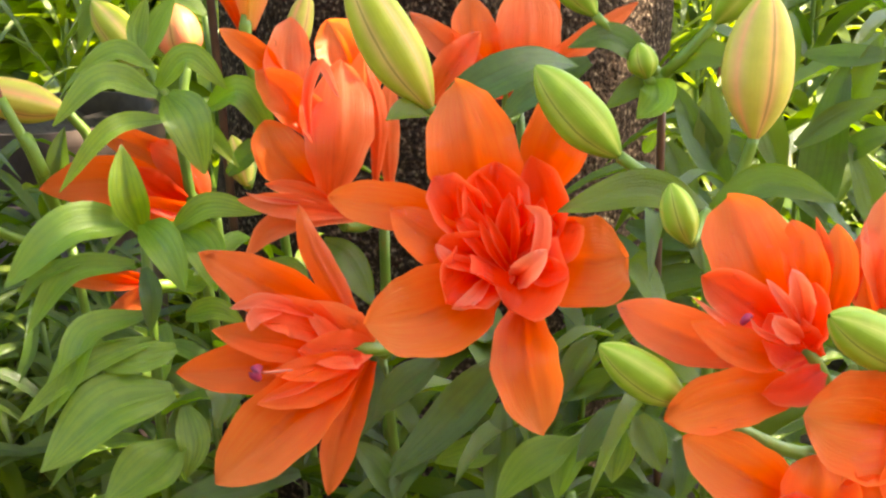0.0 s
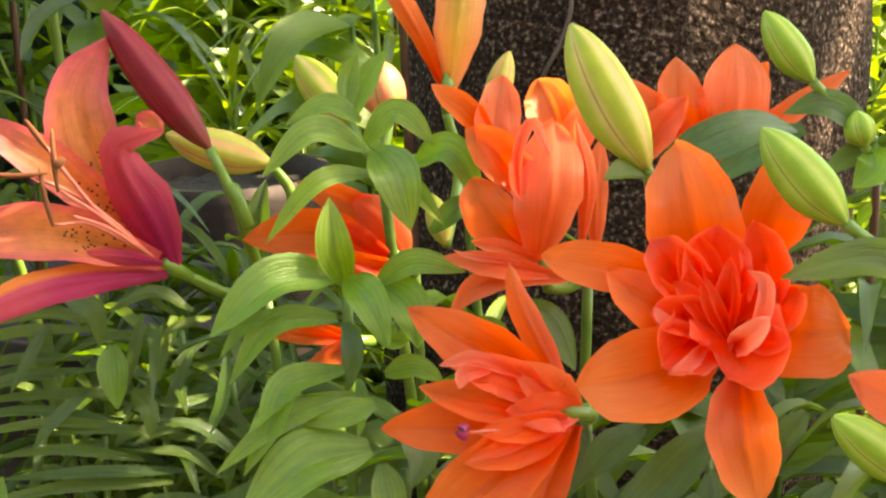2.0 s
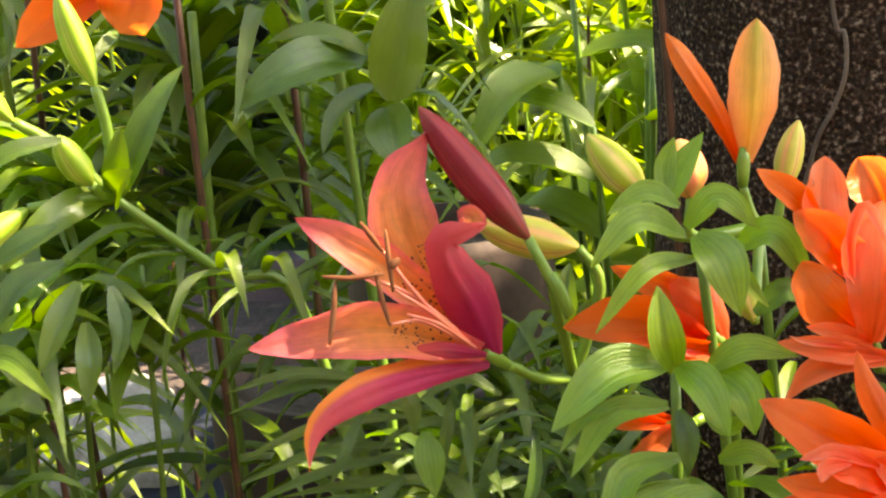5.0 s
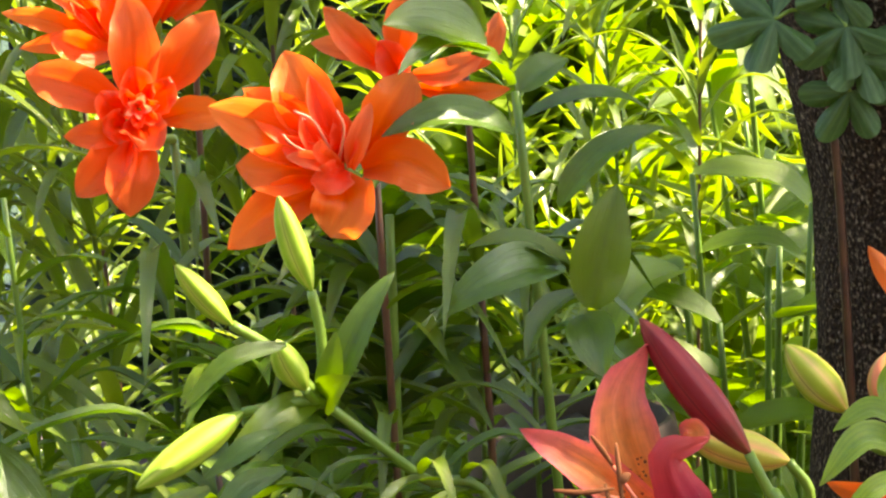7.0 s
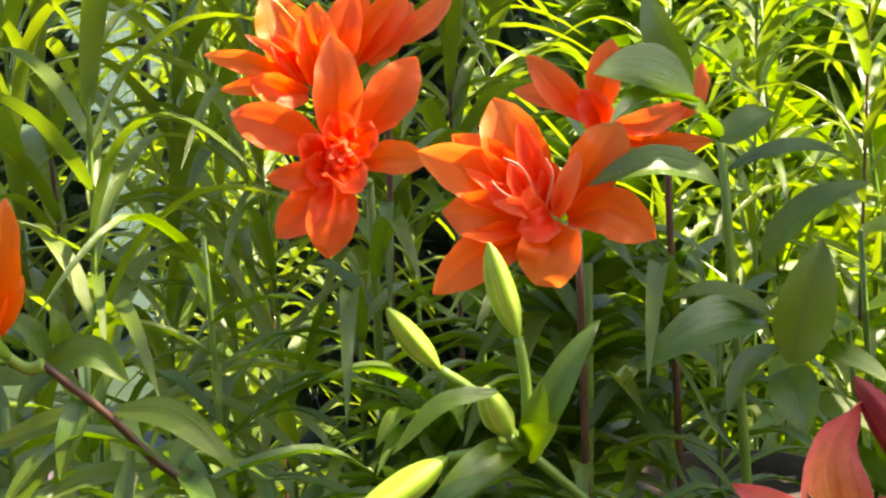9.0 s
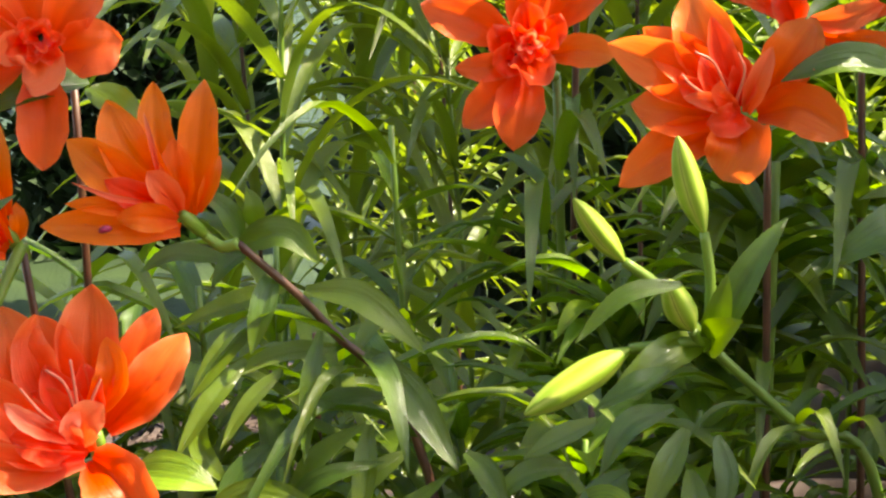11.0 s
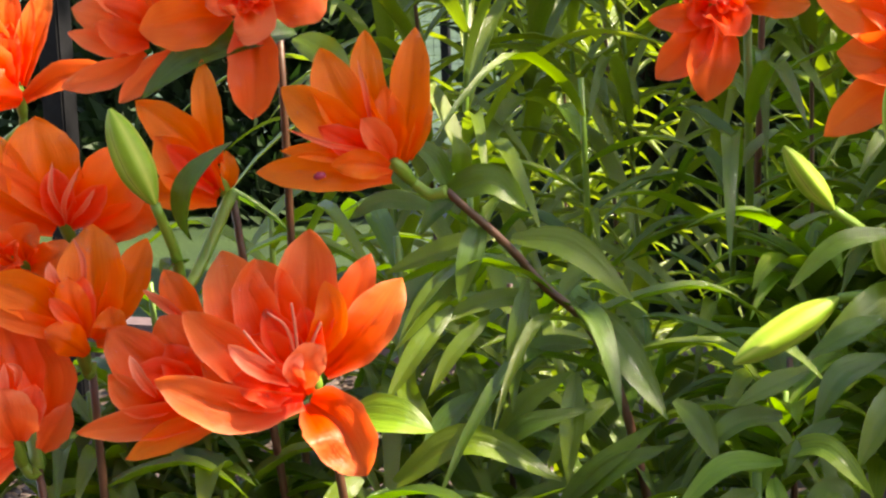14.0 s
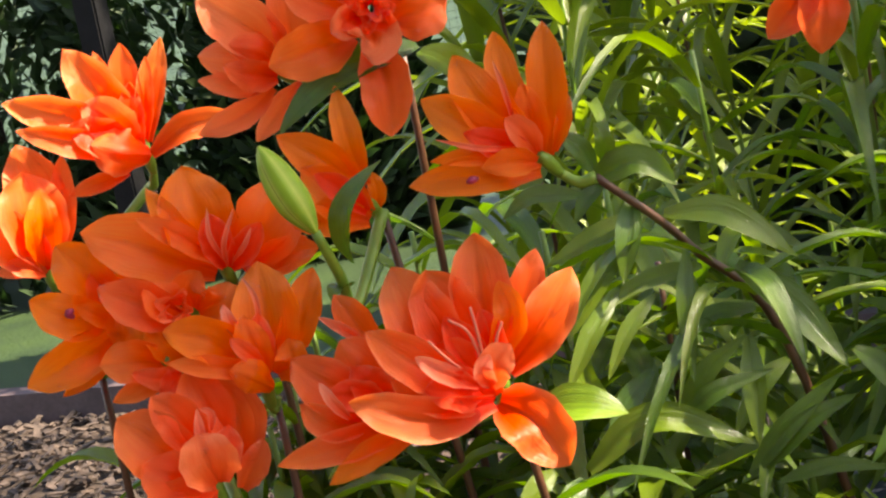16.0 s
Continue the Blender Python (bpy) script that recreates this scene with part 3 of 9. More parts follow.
def box_mesh(name, x0, x1, y0, y1, z0, z1, mat):
    v = [(x, y, z) for z in (z0, z1) for y in (y0, y1) for x in (x0, x1)]
    return mesh_of(name, v, [(0, 2, 3, 1), (4, 5, 7, 6), (0, 1, 5, 4), (1, 3, 7, 5), (3, 2, 6, 7), (2, 0, 4, 6)], mat, None, False)


# Wall added out of view so that light reaches the bed from above.
sky_blocker = new("wall_south", box_mesh("wall_south", -9, 7, -2.6, -2.4, -0.05, 3.6, rough_material("painted_wall", [(0.3, (0.20, 0.18, 0.16)), (0.7, (0.26, 0.24, 0.21))], 2, 0.7, 50, 0.003)))
tagged(sky_blocker, "plain unseen wall added to block low skylight", "wall", "", "structure")


def strip(points, width, z0, z1):
    v, f = [], []
    for x, y in points:
        for dy, z in ((0, z0), (0, z1), (width, z1), (width, z0)):
            v.append((x, y + dy, z))
    for i in range(len(points) - 1):
        for k in range(3):
            f.append((4 * i + k, 4 * i + k + 1, 4 * i + 5 + k, 4 * i + 4 + k))
    return v, f


v, f = strip([(-40 + 0.5 * k, 3.76 + 0.02 * math.sin(k)) for k in range(140)], 0.09, -0.02, 0.10)
edging = tagged(new("edging", mesh_of("edging", v, f, EDGING, None, False)), "dull purple-brown edging between bed and lawn", "edging", "", "structure")


# the tree ------------------------------------------------------------------
def bark_tube(line, radii, sides, rough, seed):
    verts, faces, uvs = tube(line, radii, sides)
    out = []
    for k, q in enumerate(verts):
        c = np.asarray(line[k // sides], float)
        d = q - c
        w = math.atan2(d[1], d[0])
        g = noise.noise(Vector((math.cos(w) * 2.2, math.sin(w) * 2.2, q[2] * 2.5 + seed))) + 0.6 * noise.noise(Vector((math.cos(w) * 9, math.sin(w) * 9, q[2] * 9 + seed)))
        out.append(c + d * (1 + rough * g))
    return out, faces, uvs


tree = tagged(new("tree"), "tree with a thick dark rough-barked trunk and an added, unseen leafy crown", "tree")
tree.location = (0.012, 1.237, 0)


def lean(z):
    """How far the trunk leans aside at a height."""
    h = min(max(z, 0.6), 1.25) - 1.0
    return -0.074 * h - 0.35 * h * h + 0.5 * max(0.0, z - 1.25)


def bow(z):
    """How far it leans back at a height."""
    return 0.02 * (z - 0.9) + 0.16 * max(0.0, z - 1.14)


def girth(z):
    return 0.181 + 0.05 * math.exp(-max(z, 0) * 6.0) + 0.15 * min(max(z - 1.03, -0.10), 0.16) - 0.02 * max(0.0, z - 1.2)


zs = np.concatenate([np.linspace(-0.05, 1.6, 60), np.linspace(1.7, 3.0, 14)])
line = [np.array((lean(z), bow(z), z)) for z in zs]
rad = [girth(z) for z in zs]
v, f, uv = bark_tube(line, rad, 72, 0.045, 2.0)
part("trunk", mesh_of("trunk", v, f, BARK, uv), tree, "dark furrowed trunk")
limb_ends = []
# Unseen crown clumps, each set where its shadow should fall on bed or trunk.
CLUMPS = [(2.253, -0.172, 3.5, 0.22), (1.833, -0.162, 3.5, 0.09), (2.533, -0.042, 3.6, 0.3), (1.003, -0.182, 3.3, 0.04), (2.233, -0.442, 3.5, 0.34), (2.313, 0.578, 3.5, 0.14), (0.953, -0.242, 3.4, 0.04), (1.253, -0.062, 3.45, 0.03), (0.533, -0.792, 3.9, 0.35), (-0.217, 2.408, 3.8, 0.45), (-0.467, 1.308, 3.9, 0.5), (-0.967, -0.092, 3.8, 0.5), (0.133, -0.892, 3.7, 0.45), (0.933, -0.992, 3.9, 0.35), (-0.267, 0.508, 4.4, 0.5), (0.433, 1.508, 3.8, 0.5), (1.583, 0.148, 3.5, 0.1), (1.423, 0.158, 3.5, 0.09), (1.80, 0.74, 3.4, 0.16)]
for k, (x, y, z, spread) in enumerate(CLUMPS):
    top = np.array((x, y, z))
    ln = glide([(lean(2.8), bow(2.8), 2.78 + 0.05 * k % 0.2), (lean(2.8) + (x - lean(2.8)) * 0.35, y * 0.35 + 0.25, 2.7 + 0.7 * (z - 2.7)), (lean(2.8) + (x - lean(2.8)) * 0.75, y * 0.75 + 0.12, 2.7 + 0.95 * (z - 2.7)), tuple(top)], 6)
    v, f, uv = bark_tube(ln, np.linspace(0.022, 0.004, len(ln)), 12, 0.05, k)
    part("limb", mesh_of("limb", v, f, BARK, uv), tree)
    limb_ends.append((top, spread))


def scatter_leaves(name, count, place, size, mat, seed, quad=False):
    """Many small folded leaves as one mesh; place gives a point and an outward way."""
    r = random.Random(seed)
    verts, faces, uvs = [], [], []
    for _ in range(count):
        p, d = place(r)
        d = unit(np.asarray(d, float) + np.array((r.uniform(-1, 1), r.uniform(-1, 1), r.uniform(-0.8, 0.8))) * 0.9)
        n = unit(np.cross(d, (r.uniform(-1, 1), r.uniform(-1, 1), r.uniform(-1, 1))))
        s = np.cross(d, n)
        ln, wd = size[0] * r.uniform(0.6, 1.2), size[1] * r.uniform(0.7, 1.2)
        p = np.asarray(p, float)
        i = len(verts)
        droop = n * ln * r.uniform(-0.15, 0.15)
        verts += [p, p + d * ln * 0.45 + s * wd / 2 + n * wd * 0.12, p + d * ln * 0.45 + droop * 0.5, p + d * ln * 0.45 - s * wd / 2 + n * wd * 0.12, p + d * ln + droop]
        uvs += [(0.5, 0), (1, 0.45), (0.5, 0.45), (0, 0.45), (0.5, 1)]
        faces += [(i, i + 1, i + 2), (i, i + 2, i + 3), (i + 1, i + 4, i + 2), (i + 2, i + 4, i + 3)]
    return mesh_of(name, verts, faces, mat, uvs)


def crown_place(r):
    e, spread = limb_ends[r.choices(range(len(limb_ends)), (1.0, 0.25, 1.0, 0.12, 0.9, 0.7, 0.08, 0.05) + (0.9,) * (len(limb_ends) - 11) + (0.12, 0.06, 0.0))[0]]
    c = e + np.array((r.gauss(0, spread), r.gauss(0, spread), r.gauss(0, spread * 0.6)))
    return c, (0, 0, -0.3)


crown = part("crown", scatter_leaves("crown", 3100, crown_place, (0.15, 0.09), LEAF, 3), tree, "unseen leafy green crown placed to dapple the sun")
tagged(crown, kind="stuff")
# Extra leaves out of view, in the sun's path to the brown planter.
shade_bough = part("crown", scatter_leaves("crown", 90, lambda r: ((r.gauss(1.80, 0.16), r.gauss(0.74, 0.16), r.gauss(3.4, 0.1)), (0, 0, -0.3)), (0.15, 0.09), LEAF, 4), tree, "unseen leafy green bough added to shade the planter")
tagged(shade_bough, kind="stuff")
turn, heights = (-122, -121, -119, -114.6, -110, -107.5, -107.5, -110, -113, -112), (0.2, 0.6, 0.75, 0.828, 0.858, 0.88, 0.905, 0.926, 1.1, 1.4)
ln = []
for w, z in zip(glide([(w, 0, 0) for w in turn], 8), glide([(z, 0, 0) for z in heights], 8)):
    rr = girth(z[0]) + 0.001
    ln.append(np.array((lean(z[0]) + rr * math.cos(radians(w[0])), bow(z[0]) + rr * math.sin(radians(w[0])), z[0])))
v, f, uv = tube(ln, [0.0016] * len(ln), 6)
part("vine", mesh_of("vine", v, f, CORD, uv), tree, "thin bare vine clinging to the bark")

# lilies near the camera ---------------------------------------------------
lily_plant('a', (0.061, 0.824, 0.000), (0.041, 0.764, 0.765), 26, 0.1, 0.017, 'green', 0.06, 'lily plant with a full double orange flower, wet with drops')
lily_flower('a', (0.035, 0.741, 0.779), (0.00, -0.92, 0.39), 'orange', 'fully open double orange lily')
petal('a', 'orange', 4.3, (0.07, -0.98, -0.18), [(-0.9, 0.3, 0.8), (-1.7, 0.1, 4.7), (-2.3, 1.7, 7.5)])
petal('a', 'orange', 3.2, (-0.25, -0.96, -0.15), [(1.3, 0.8, 1.9), (2.4, 0.8, 4.8), (4.0, 2.5, 7.0)])
petal('a', 'orange', 4.2, (-0.49, -0.82, 0.29), [(1.7, -0.3, -0.5), (3.4, -1.5, -0.6), (5.3, -0.8, -0.7)], tip=2.8)
petal('a', 'orange', 3.1, (-0.08, -0.70, 0.70), [(0.4, -1.9, -2.5), (0.3, -4.1, -4.6), (1.0, -5.0, -7.6)], tip=2.4)
petal('a', 'orange', 4.1, (0.40, -0.82, 0.41), [(-0.8, -1.4, -1.2), (-3.7, -3.1, -2.1), (-6.9, -2.8, -2.7)], tip=2.6)
petal('a', 'orange', 2.2, (0.43, -0.89, 0.15), [(-1.9, -0.4, 1.3), (-5.3, -0.6, 2.2), (-8.4, 0.2, 2.6)], tip=2.6)
petal('a', 'orange', 2.4, (0.37, -0.93, 0.09), [(-1.5, -1.2, 0.1), (-3.5, -2.1, 0.9), (-5.5, -1.4, 2.3)])
petal('a', 'inner', 2.4, (0.24, -0.97, -0.06), [(-1.2, -0.8, 0.6), (-2.8, -1.6, 2.8), (-3.5, -1.2, 3.7)], cup=0.9, tip=3)
petal('a', 'inner', 3.2, (-0.02, -0.99, -0.13), [(-0.4, -0.7, 0.5), (-0.7, -1.4, 2.9), (-0.6, -1.3, 4.3)], cup=0.9, tip=3)
petal('a', 'inner', 2.3, (-0.08, -0.99, -0.13), [(0.9, -0.8, 0.2), (1.5, -1.4, 2.5), (1.0, -1.3, 4.5)], cup=0.9, tip=3)
petal('a', 'inner', 2.5, (-0.38, -0.92, 0.04), [(0.9, -0.9, -0.0), (2.1, -1.8, 0.8), (2.7, -1.4, 1.5)], cup=0.9, tip=3)
petal('a', 'inner', 4.2, (-0.03, -0.79, 0.61), [(-0.1, -1.1, -0.2), (0.3, -3.4, -1.3), (-0.3, -4.0, -2.0)], cup=0.8, tip=3.4)
petal('a', 'inner', 3.1, (0.27, -0.83, 0.49), [(-0.7, -1.2, -0.4), (-2.2, -2.9, -0.9), (-3.2, -3.6, -1.6)], cup=0.8, tip=3)
petal('a', 'inner', 1.9, (0.32, -0.92, 0.23), [(-1.0, -1.1, -0.2), (-2.5, -2.7, 0.6), (-3.6, -2.8, 0.7)], cup=0.9, tip=3)
petal('a', 'inner', 1.5, (-0.37, -0.86, 0.34), [(0.7, -1.6, -0.4), (1.6, -3.3, -0.4), (2.4, -3.3, -0.2)], cup=0.9, tip=3)
petal('a', 'inner', 0.5, (0.11, -0.99, -0.05), [(-0.1, -2.2, -0.4), (-0.7, -2.8, 1.1), (-1.2, -2.9, 2.3)])
petal('a', 'inner', 0.5, (0.14, -0.99, -0.05), [(-0.3, -2.3, -0.6), (-1.1, -2.8, 0.9), (-1.5, -2.8, 2.0)])
petal('a', 'blush', 0.8, (-0.11, -0.99, -0.08), [(0.1, -2.3, -0.7), (1.0, -3.7, 0.5), (1.3, -3.5, 2.2), (0.5, -3.4, 2.8)], tip=3)
petal('a', 'blush', 1.2, (-0.26, -0.96, 0.12), [(0.1, -2.4, -0.9), (0.6, -4.1, 0.1), (1.4, -4.2, 0.9)], cup=0.9, tip=3)
petal('a', 'inner', 0.4, (-0.05, -1.00, -0.08), [(-0.1, -2.2, -0.4), (0.1, -2.9, 1.4), (-0.1, -3.0, 2.7)])
petal('a', 'inner', 1.1, (0.25, -0.97, -0.02), [(-0.5, -2.2, -0.4), (-1.7, -2.5, 1.2), (-2.6, -2.2, 2.0)])
petal('a', 'inner', 0.9, (0.17, -0.98, -0.09), [(-0.5, -2.1, -0.1), (-2.0, -2.2, 2.3), (-2.4, -2.2, 3.5)])
petal('a', 'inner', 1.0, (0.11, -0.99, -0.12), [(-0.2, -1.7, -0.0), (-1.0, -1.8, 2.9), (-1.7, -1.8, 4.1)])
petal('a', 'blush', 0.7, (0.34, -0.93, 0.11), [(-1.3, -2.5, -0.2), (-2.8, -3.2, 0.3), (-3.5, -3.2, 1.1)], tip=3)
petal('a', 'blush', 0.7, (0.30, -0.81, 0.51), [(-1.1, -2.7, -0.7), (-2.1, -3.8, -1.4), (-2.9, -4.0, -1.7)], tip=3)
petal('a', 'inner', 1.1, (-0.09, -0.99, -0.12), [(-0.5, -1.9, 0.0), (-0.2, -2.2, 1.7), (-0.1, -2.0, 3.0)])
petal('a', 'inner', 1.0, (-0.24, -0.97, -0.08), [(0.0, -1.9, 0.0), (1.1, -2.3, 1.5), (1.4, -2.2, 2.8)])
lily_bud('a', (-0.000, 0.766, 0.840), (-0.035, 0.771, 0.907), 0.0318, 'yellow', [(0.002, 0.768, 0.829), (0.009, 0.772, 0.803)])
big_leaf('a', (-0.000, 0.765, 0.837), (-0.020, 0.749, 0.840), 0.0159, 0.1)
big_leaf('a', (0.004, 0.770, 0.836), (0.074, 0.799, 0.854), 0.0200, 0.15, (0.05, -0.75, 0.66))
lily_plant('b', (0.020, 0.841, 0.000), (-0.030, 0.761, 0.726), 22, 0.1, 0.018, 'green', 0.06, 'lily plant with an orange flower opening sideways')
lily_flower('b', (-0.035, 0.749, 0.727), (-0.76, -0.57, 0.31), 'orange', 'open orange lily seen from its side')
petal('b', 'orange', 1.4, (0.23, -0.97, -0.11), [(-0.2, 0.2, 0.5), (-1.4, 0.3, 2.9), (-2.5, 1.0, 5.1), (-3.0, 1.7, 6.9)], cup=-0.5, tip=2.2)
petal('b', 'orange', 2.8, (0.45, -0.89, 0.07), [(-1.1, 0.3, 0.9), (-4.4, -0.6, 3.3), (-7.7, -0.1, 5.2)])
petal('b', 'pale', 1.9, (0.45, -0.88, 0.17), [(-1.3, -0.8, 0.9), (-3.3, -1.7, 2.4), (-5.1, -2.2, 2.8)], tip=3)
petal('b', 'blush', 0.7, (0.49, -0.84, 0.23), [(-2.3, -1.3, 2.2), (-4.5, -2.2, 3.4), (-6.1, -2.6, 3.2)], tip=3)
petal('b', 'blush', 0.8, (0.45, -0.76, 0.47), [(-3.8, -2.1, 2.8), (-4.9, -2.6, 2.8), (-5.2, -3.0, 2.2)], tip=3)
petal('b', 'orange', 1.8, (0.49, -0.84, 0.22), [(-1.3, -1.0, 0.3), (-4.4, -2.1, 1.3), (-7.1, -2.1, 2.0)])
petal('b', 'orange', 2.5, (0.51, -0.80, 0.32), [(-1.1, -1.2, -0.1), (-5.0, -2.2, 0.1), (-8.9, -2.2, -0.0)])
petal('b', 'orange', 3.6, (0.40, -0.71, 0.58), [(-0.7, -0.6, -0.4), (-3.9, -3.2, -2.2), (-7.2, -4.3, -4.8)], tip=2.4)
petal('b', 'orange', 1.8, (0.19, -0.69, 0.70), [(0.1, 0.2, -0.7), (-1.2, -1.9, -3.0), (-2.1, -3.5, -6.0)], tip=2.4)
petal('b', 'salmon', 2.2, (0.36, -0.93, 0.09), [(0.1, 0.1, 0.1), (-1.5, -1.1, 1.8), (-2.7, -1.3, 2.9)])
petal('b', 'salmon', 1.9, (0.41, -0.85, 0.31), [(0.1, 0.0, 0.0), (-1.5, -1.9, 0.7), (-3.1, -2.4, 0.9)])
petal('b', 'orange', 1.6, (0.45, -0.77, 0.45), [(-0.3, -1.0, -0.3), (-2.7, -2.8, -0.9), (-5.1, -3.6, -1.2)])
petal('b', 'pale', 0.3, (0.44, -0.77, 0.47), [(-1.3, -1.9, -0.2), (-2.9, -3.3, -0.6), (-4.9, -4.0, -0.9)])
petal('b', 'orange', 1.3, (0.45, -0.81, 0.37), [(-0.3, -1.0, 0.0), (-2.1, -2.5, 0.1), (-4.4, -3.0, 0.1)])
stamen('b', 'st', 0.08, [(-1.1, -1.3, 0.1), (-3.1, -2.6, 0.1), (-4.8, -3.2, 0.2)])
stamen('b', 'tip', 0.29, [(-4.8, -3.1, 0.5), (-5.1, -3.4, 0.3), (-4.9, -3.3, -0.1)])
lily_plant('c', (-0.007, 0.895, 0.000), (-0.027, 0.835, 0.772), 20, 0.1, 0.017, 'green', 0.06, 'lily plant with crowded salmon-orange double flowers')
lily_flower('c', (-0.050, 0.823, 0.776), (-0.20, -0.45, 0.87), 'salmon', 'salmon-orange double lily half hidden by buds')
petal('c', 'salmon', 3.6, (0.00, -0.98, -0.19), [(-0.3, -1.2, 0.9), (0.3, -1.3, 4.2), (0.6, 0.7, 7.6)], cup=-0.5, tip=2.6)
petal('c', 'blush', 0.6, (-0.19, -0.97, -0.12), [(-1.1, -1.0, 4.3), (-1.1, -0.7, 6.3), (-0.4, -0.6, 7.8), (0.5, -1.4, 6.2)], tip=3)
petal('c', 'salmon', 2.4, (0.16, -0.96, -0.22), [(-0.8, 0.4, 4.2), (-2.2, 1.2, 7.0), (-2.0, 2.5, 9.7)], tip=2.8)
petal('c', 'orange', 2.3, (0.36, -0.93, -0.13), [(-0.8, 0.1, 3.9), (-2.4, 0.3, 6.2), (-3.8, 0.6, 7.3)])
petal('c', 'salmon', 1.3, (0.00, -0.98, -0.20), [(2.7, 0.6, 1.0), (2.7, 1.1, 3.9), (3.0, 1.7, 6.5)], cup=-0.4, tip=2.8)
petal('c', 'salmon', 1.0, (0.05, -0.98, -0.21), [(2.0, 0.3, 1.4), (2.3, 0.9, 4.5), (1.7, 1.6, 7.5)], cup=-0.5)
petal('c', 'orange', 2.7, (0.19, -0.96, -0.21), [(1.1, 2.5, 6.0), (0.5, 3.2, 7.8), (-0.2, 4.0, 9.2)], tip=2.6)
petal('c', 'orange', 2.7, (0.33, -0.94, -0.12), [(-1.0, -0.5, 1.4), (-2.7, -0.5, 3.2), (-3.5, 0.2, 4.8)], tip=2.6)
petal('c', 'salmon', 0.9, (0.47, -0.88, 0.11), [(-0.2, -1.0, 0.8), (-2.1, -1.7, 1.7), (-3.5, -1.7, 2.0)])
petal('c', 'salmon', 1.3, (0.48, -0.86, 0.16), [(0.3, -1.0, 0.1), (-2.1, -1.9, 0.8), (-4.9, -1.9, 1.3)])
petal('c', 'blush', 0.3, (0.49, -0.86, 0.13), [(-1.8, -1.9, 1.0), (-3.5, -2.3, 1.4), (-4.4, -2.5, 1.8)])
petal('c', 'salmon', 1.4, (0.48, -0.80, 0.36), [(1.2, -0.8, -0.2), (-1.6, -1.5, 0.2), (-3.6, -2.0, -0.4), (-4.7, -2.3, -1.8)], tip=2.4)
petal('c', 'pale', 1.7, (0.25, -0.95, -0.17), [(0.2, -0.4, 3.4), (-0.8, -0.4, 4.9), (-1.2, 0.1, 6.3)])
petal('c', 'orange', 1.4, (0.40, -0.91, -0.12), [(-2.4, 1.3, 6.5), (-3.8, 0.9, 8.2), (-5.5, 0.9, 9.5)])
petal('c', 'salmon', 1.8, (-0.12, -0.97, -0.20), [(1.4, 1.6, 4.7), (1.9, 2.3, 6.9), (3.0, 3.0, 8.5)])
lily_plant('d', (0.070, 0.990, 0.000), (0.050, 0.940, 0.803), 18, 0.1, 0.016, 'green', 0.06, 'lily plant with an orange flower before the tree trunk')
lily_flower('d', (0.044, 0.930, 0.807), (0.08, -0.21, 0.98), 'salmon', 'orange lily seen from behind and below')
petal('d', 'salmon', 3.9, (-0.12, -0.96, -0.24), [(-0.0, -0.4, 0.3), (1.0, -1.1, 3.3), (1.2, 0.1, 6.9)], cup=-0.5, tip=2.8)
petal('d', 'orange', 2.7, (0.09, -0.97, -0.23), [(-0.3, -0.1, 0.5), (-1.7, -0.1, 3.0), (-2.0, 1.1, 6.1)], tip=2.6)
petal('d', 'salmon', 1.9, (0.29, -0.95, -0.12), [(-0.4, -0.4, 0.5), (-3.1, -0.4, 3.1), (-5.4, 0.2, 5.3)])
petal('d', 'salmon', 1.4, (-0.42, -0.91, -0.06), [(0.2, 0.1, 0.6), (3.4, -0.1, 2.6), (7.5, 0.3, 5.3)])
petal('d', 'orange', 1.3, (0.30, -0.95, -0.05), [(-0.3, -0.7, 0.5), (-1.6, -1.2, 1.2), (-2.9, -1.0, 2.4)])
petal('d', 'salmon', 2.0, (-0.26, -0.95, -0.15), [(-4.4, -1.1, 0.4), (-3.2, -1.2, 2.3), (-1.5, -0.9, 4.2)])
petal('d', 'orange', 2.3, (-0.25, -0.95, -0.20), [(0.2, 0.1, 0.4), (1.4, 0.9, 3.3), (3.1, 1.4, 5.7)])
lily_plant('e', (0.154, 0.784, 0.000), (0.124, 0.724, 0.793), 18, 0.1, 0.018, 'green', 0.06, 'lily stem with green buds and broad leaves')
lily_bud('e', (0.084, 0.724, 0.823), (0.048, 0.733, 0.864), 0.0275, 'green', [(0.098, 0.723, 0.812)])
lily_bud('e', (0.110, 0.686, 0.792), (0.102, 0.688, 0.819), 0.0178, 'green', [(0.119, 0.704, 0.798)])
lily_plant('e2', (0.152, 0.888, 0.000), (0.122, 0.858, 0.832), 14, 0.1, 0.018, 'dark', 0.06, 'dark lily stem topped by young green buds')
lily_bud('e2', (0.087, 0.854, 0.866), (0.063, 0.862, 0.901), 0.0221, 'green', [(0.110, 0.860, 0.841)])
lily_bud('e2', (0.113, 0.847, 0.833), (0.109, 0.852, 0.851), 0.0180, 'green', [])
lily_bud('e2', (0.148, 0.851, 0.860), (0.176, 0.845, 0.893), 0.0245, 'green', [(0.131, 0.851, 0.842)])
lily_plant('e3', (0.153, 0.782, 0.000), (0.133, 0.742, 0.791), 14, 0.1, 0.018, 'green', 0.06, 'lily stem with a tall peach-coloured bud')
lily_bud('e3', (0.149, 0.747, 0.823), (0.157, 0.757, 0.890), 0.0374, 'peach', [(0.143, 0.747, 0.806)])
lily_plant('h', (0.212, 0.696, 0.000), (0.172, 0.636, 0.751), 16, 0.1, 0.018, 'green', 0.06, 'lily plant with orange flowers at the edge of the bed')
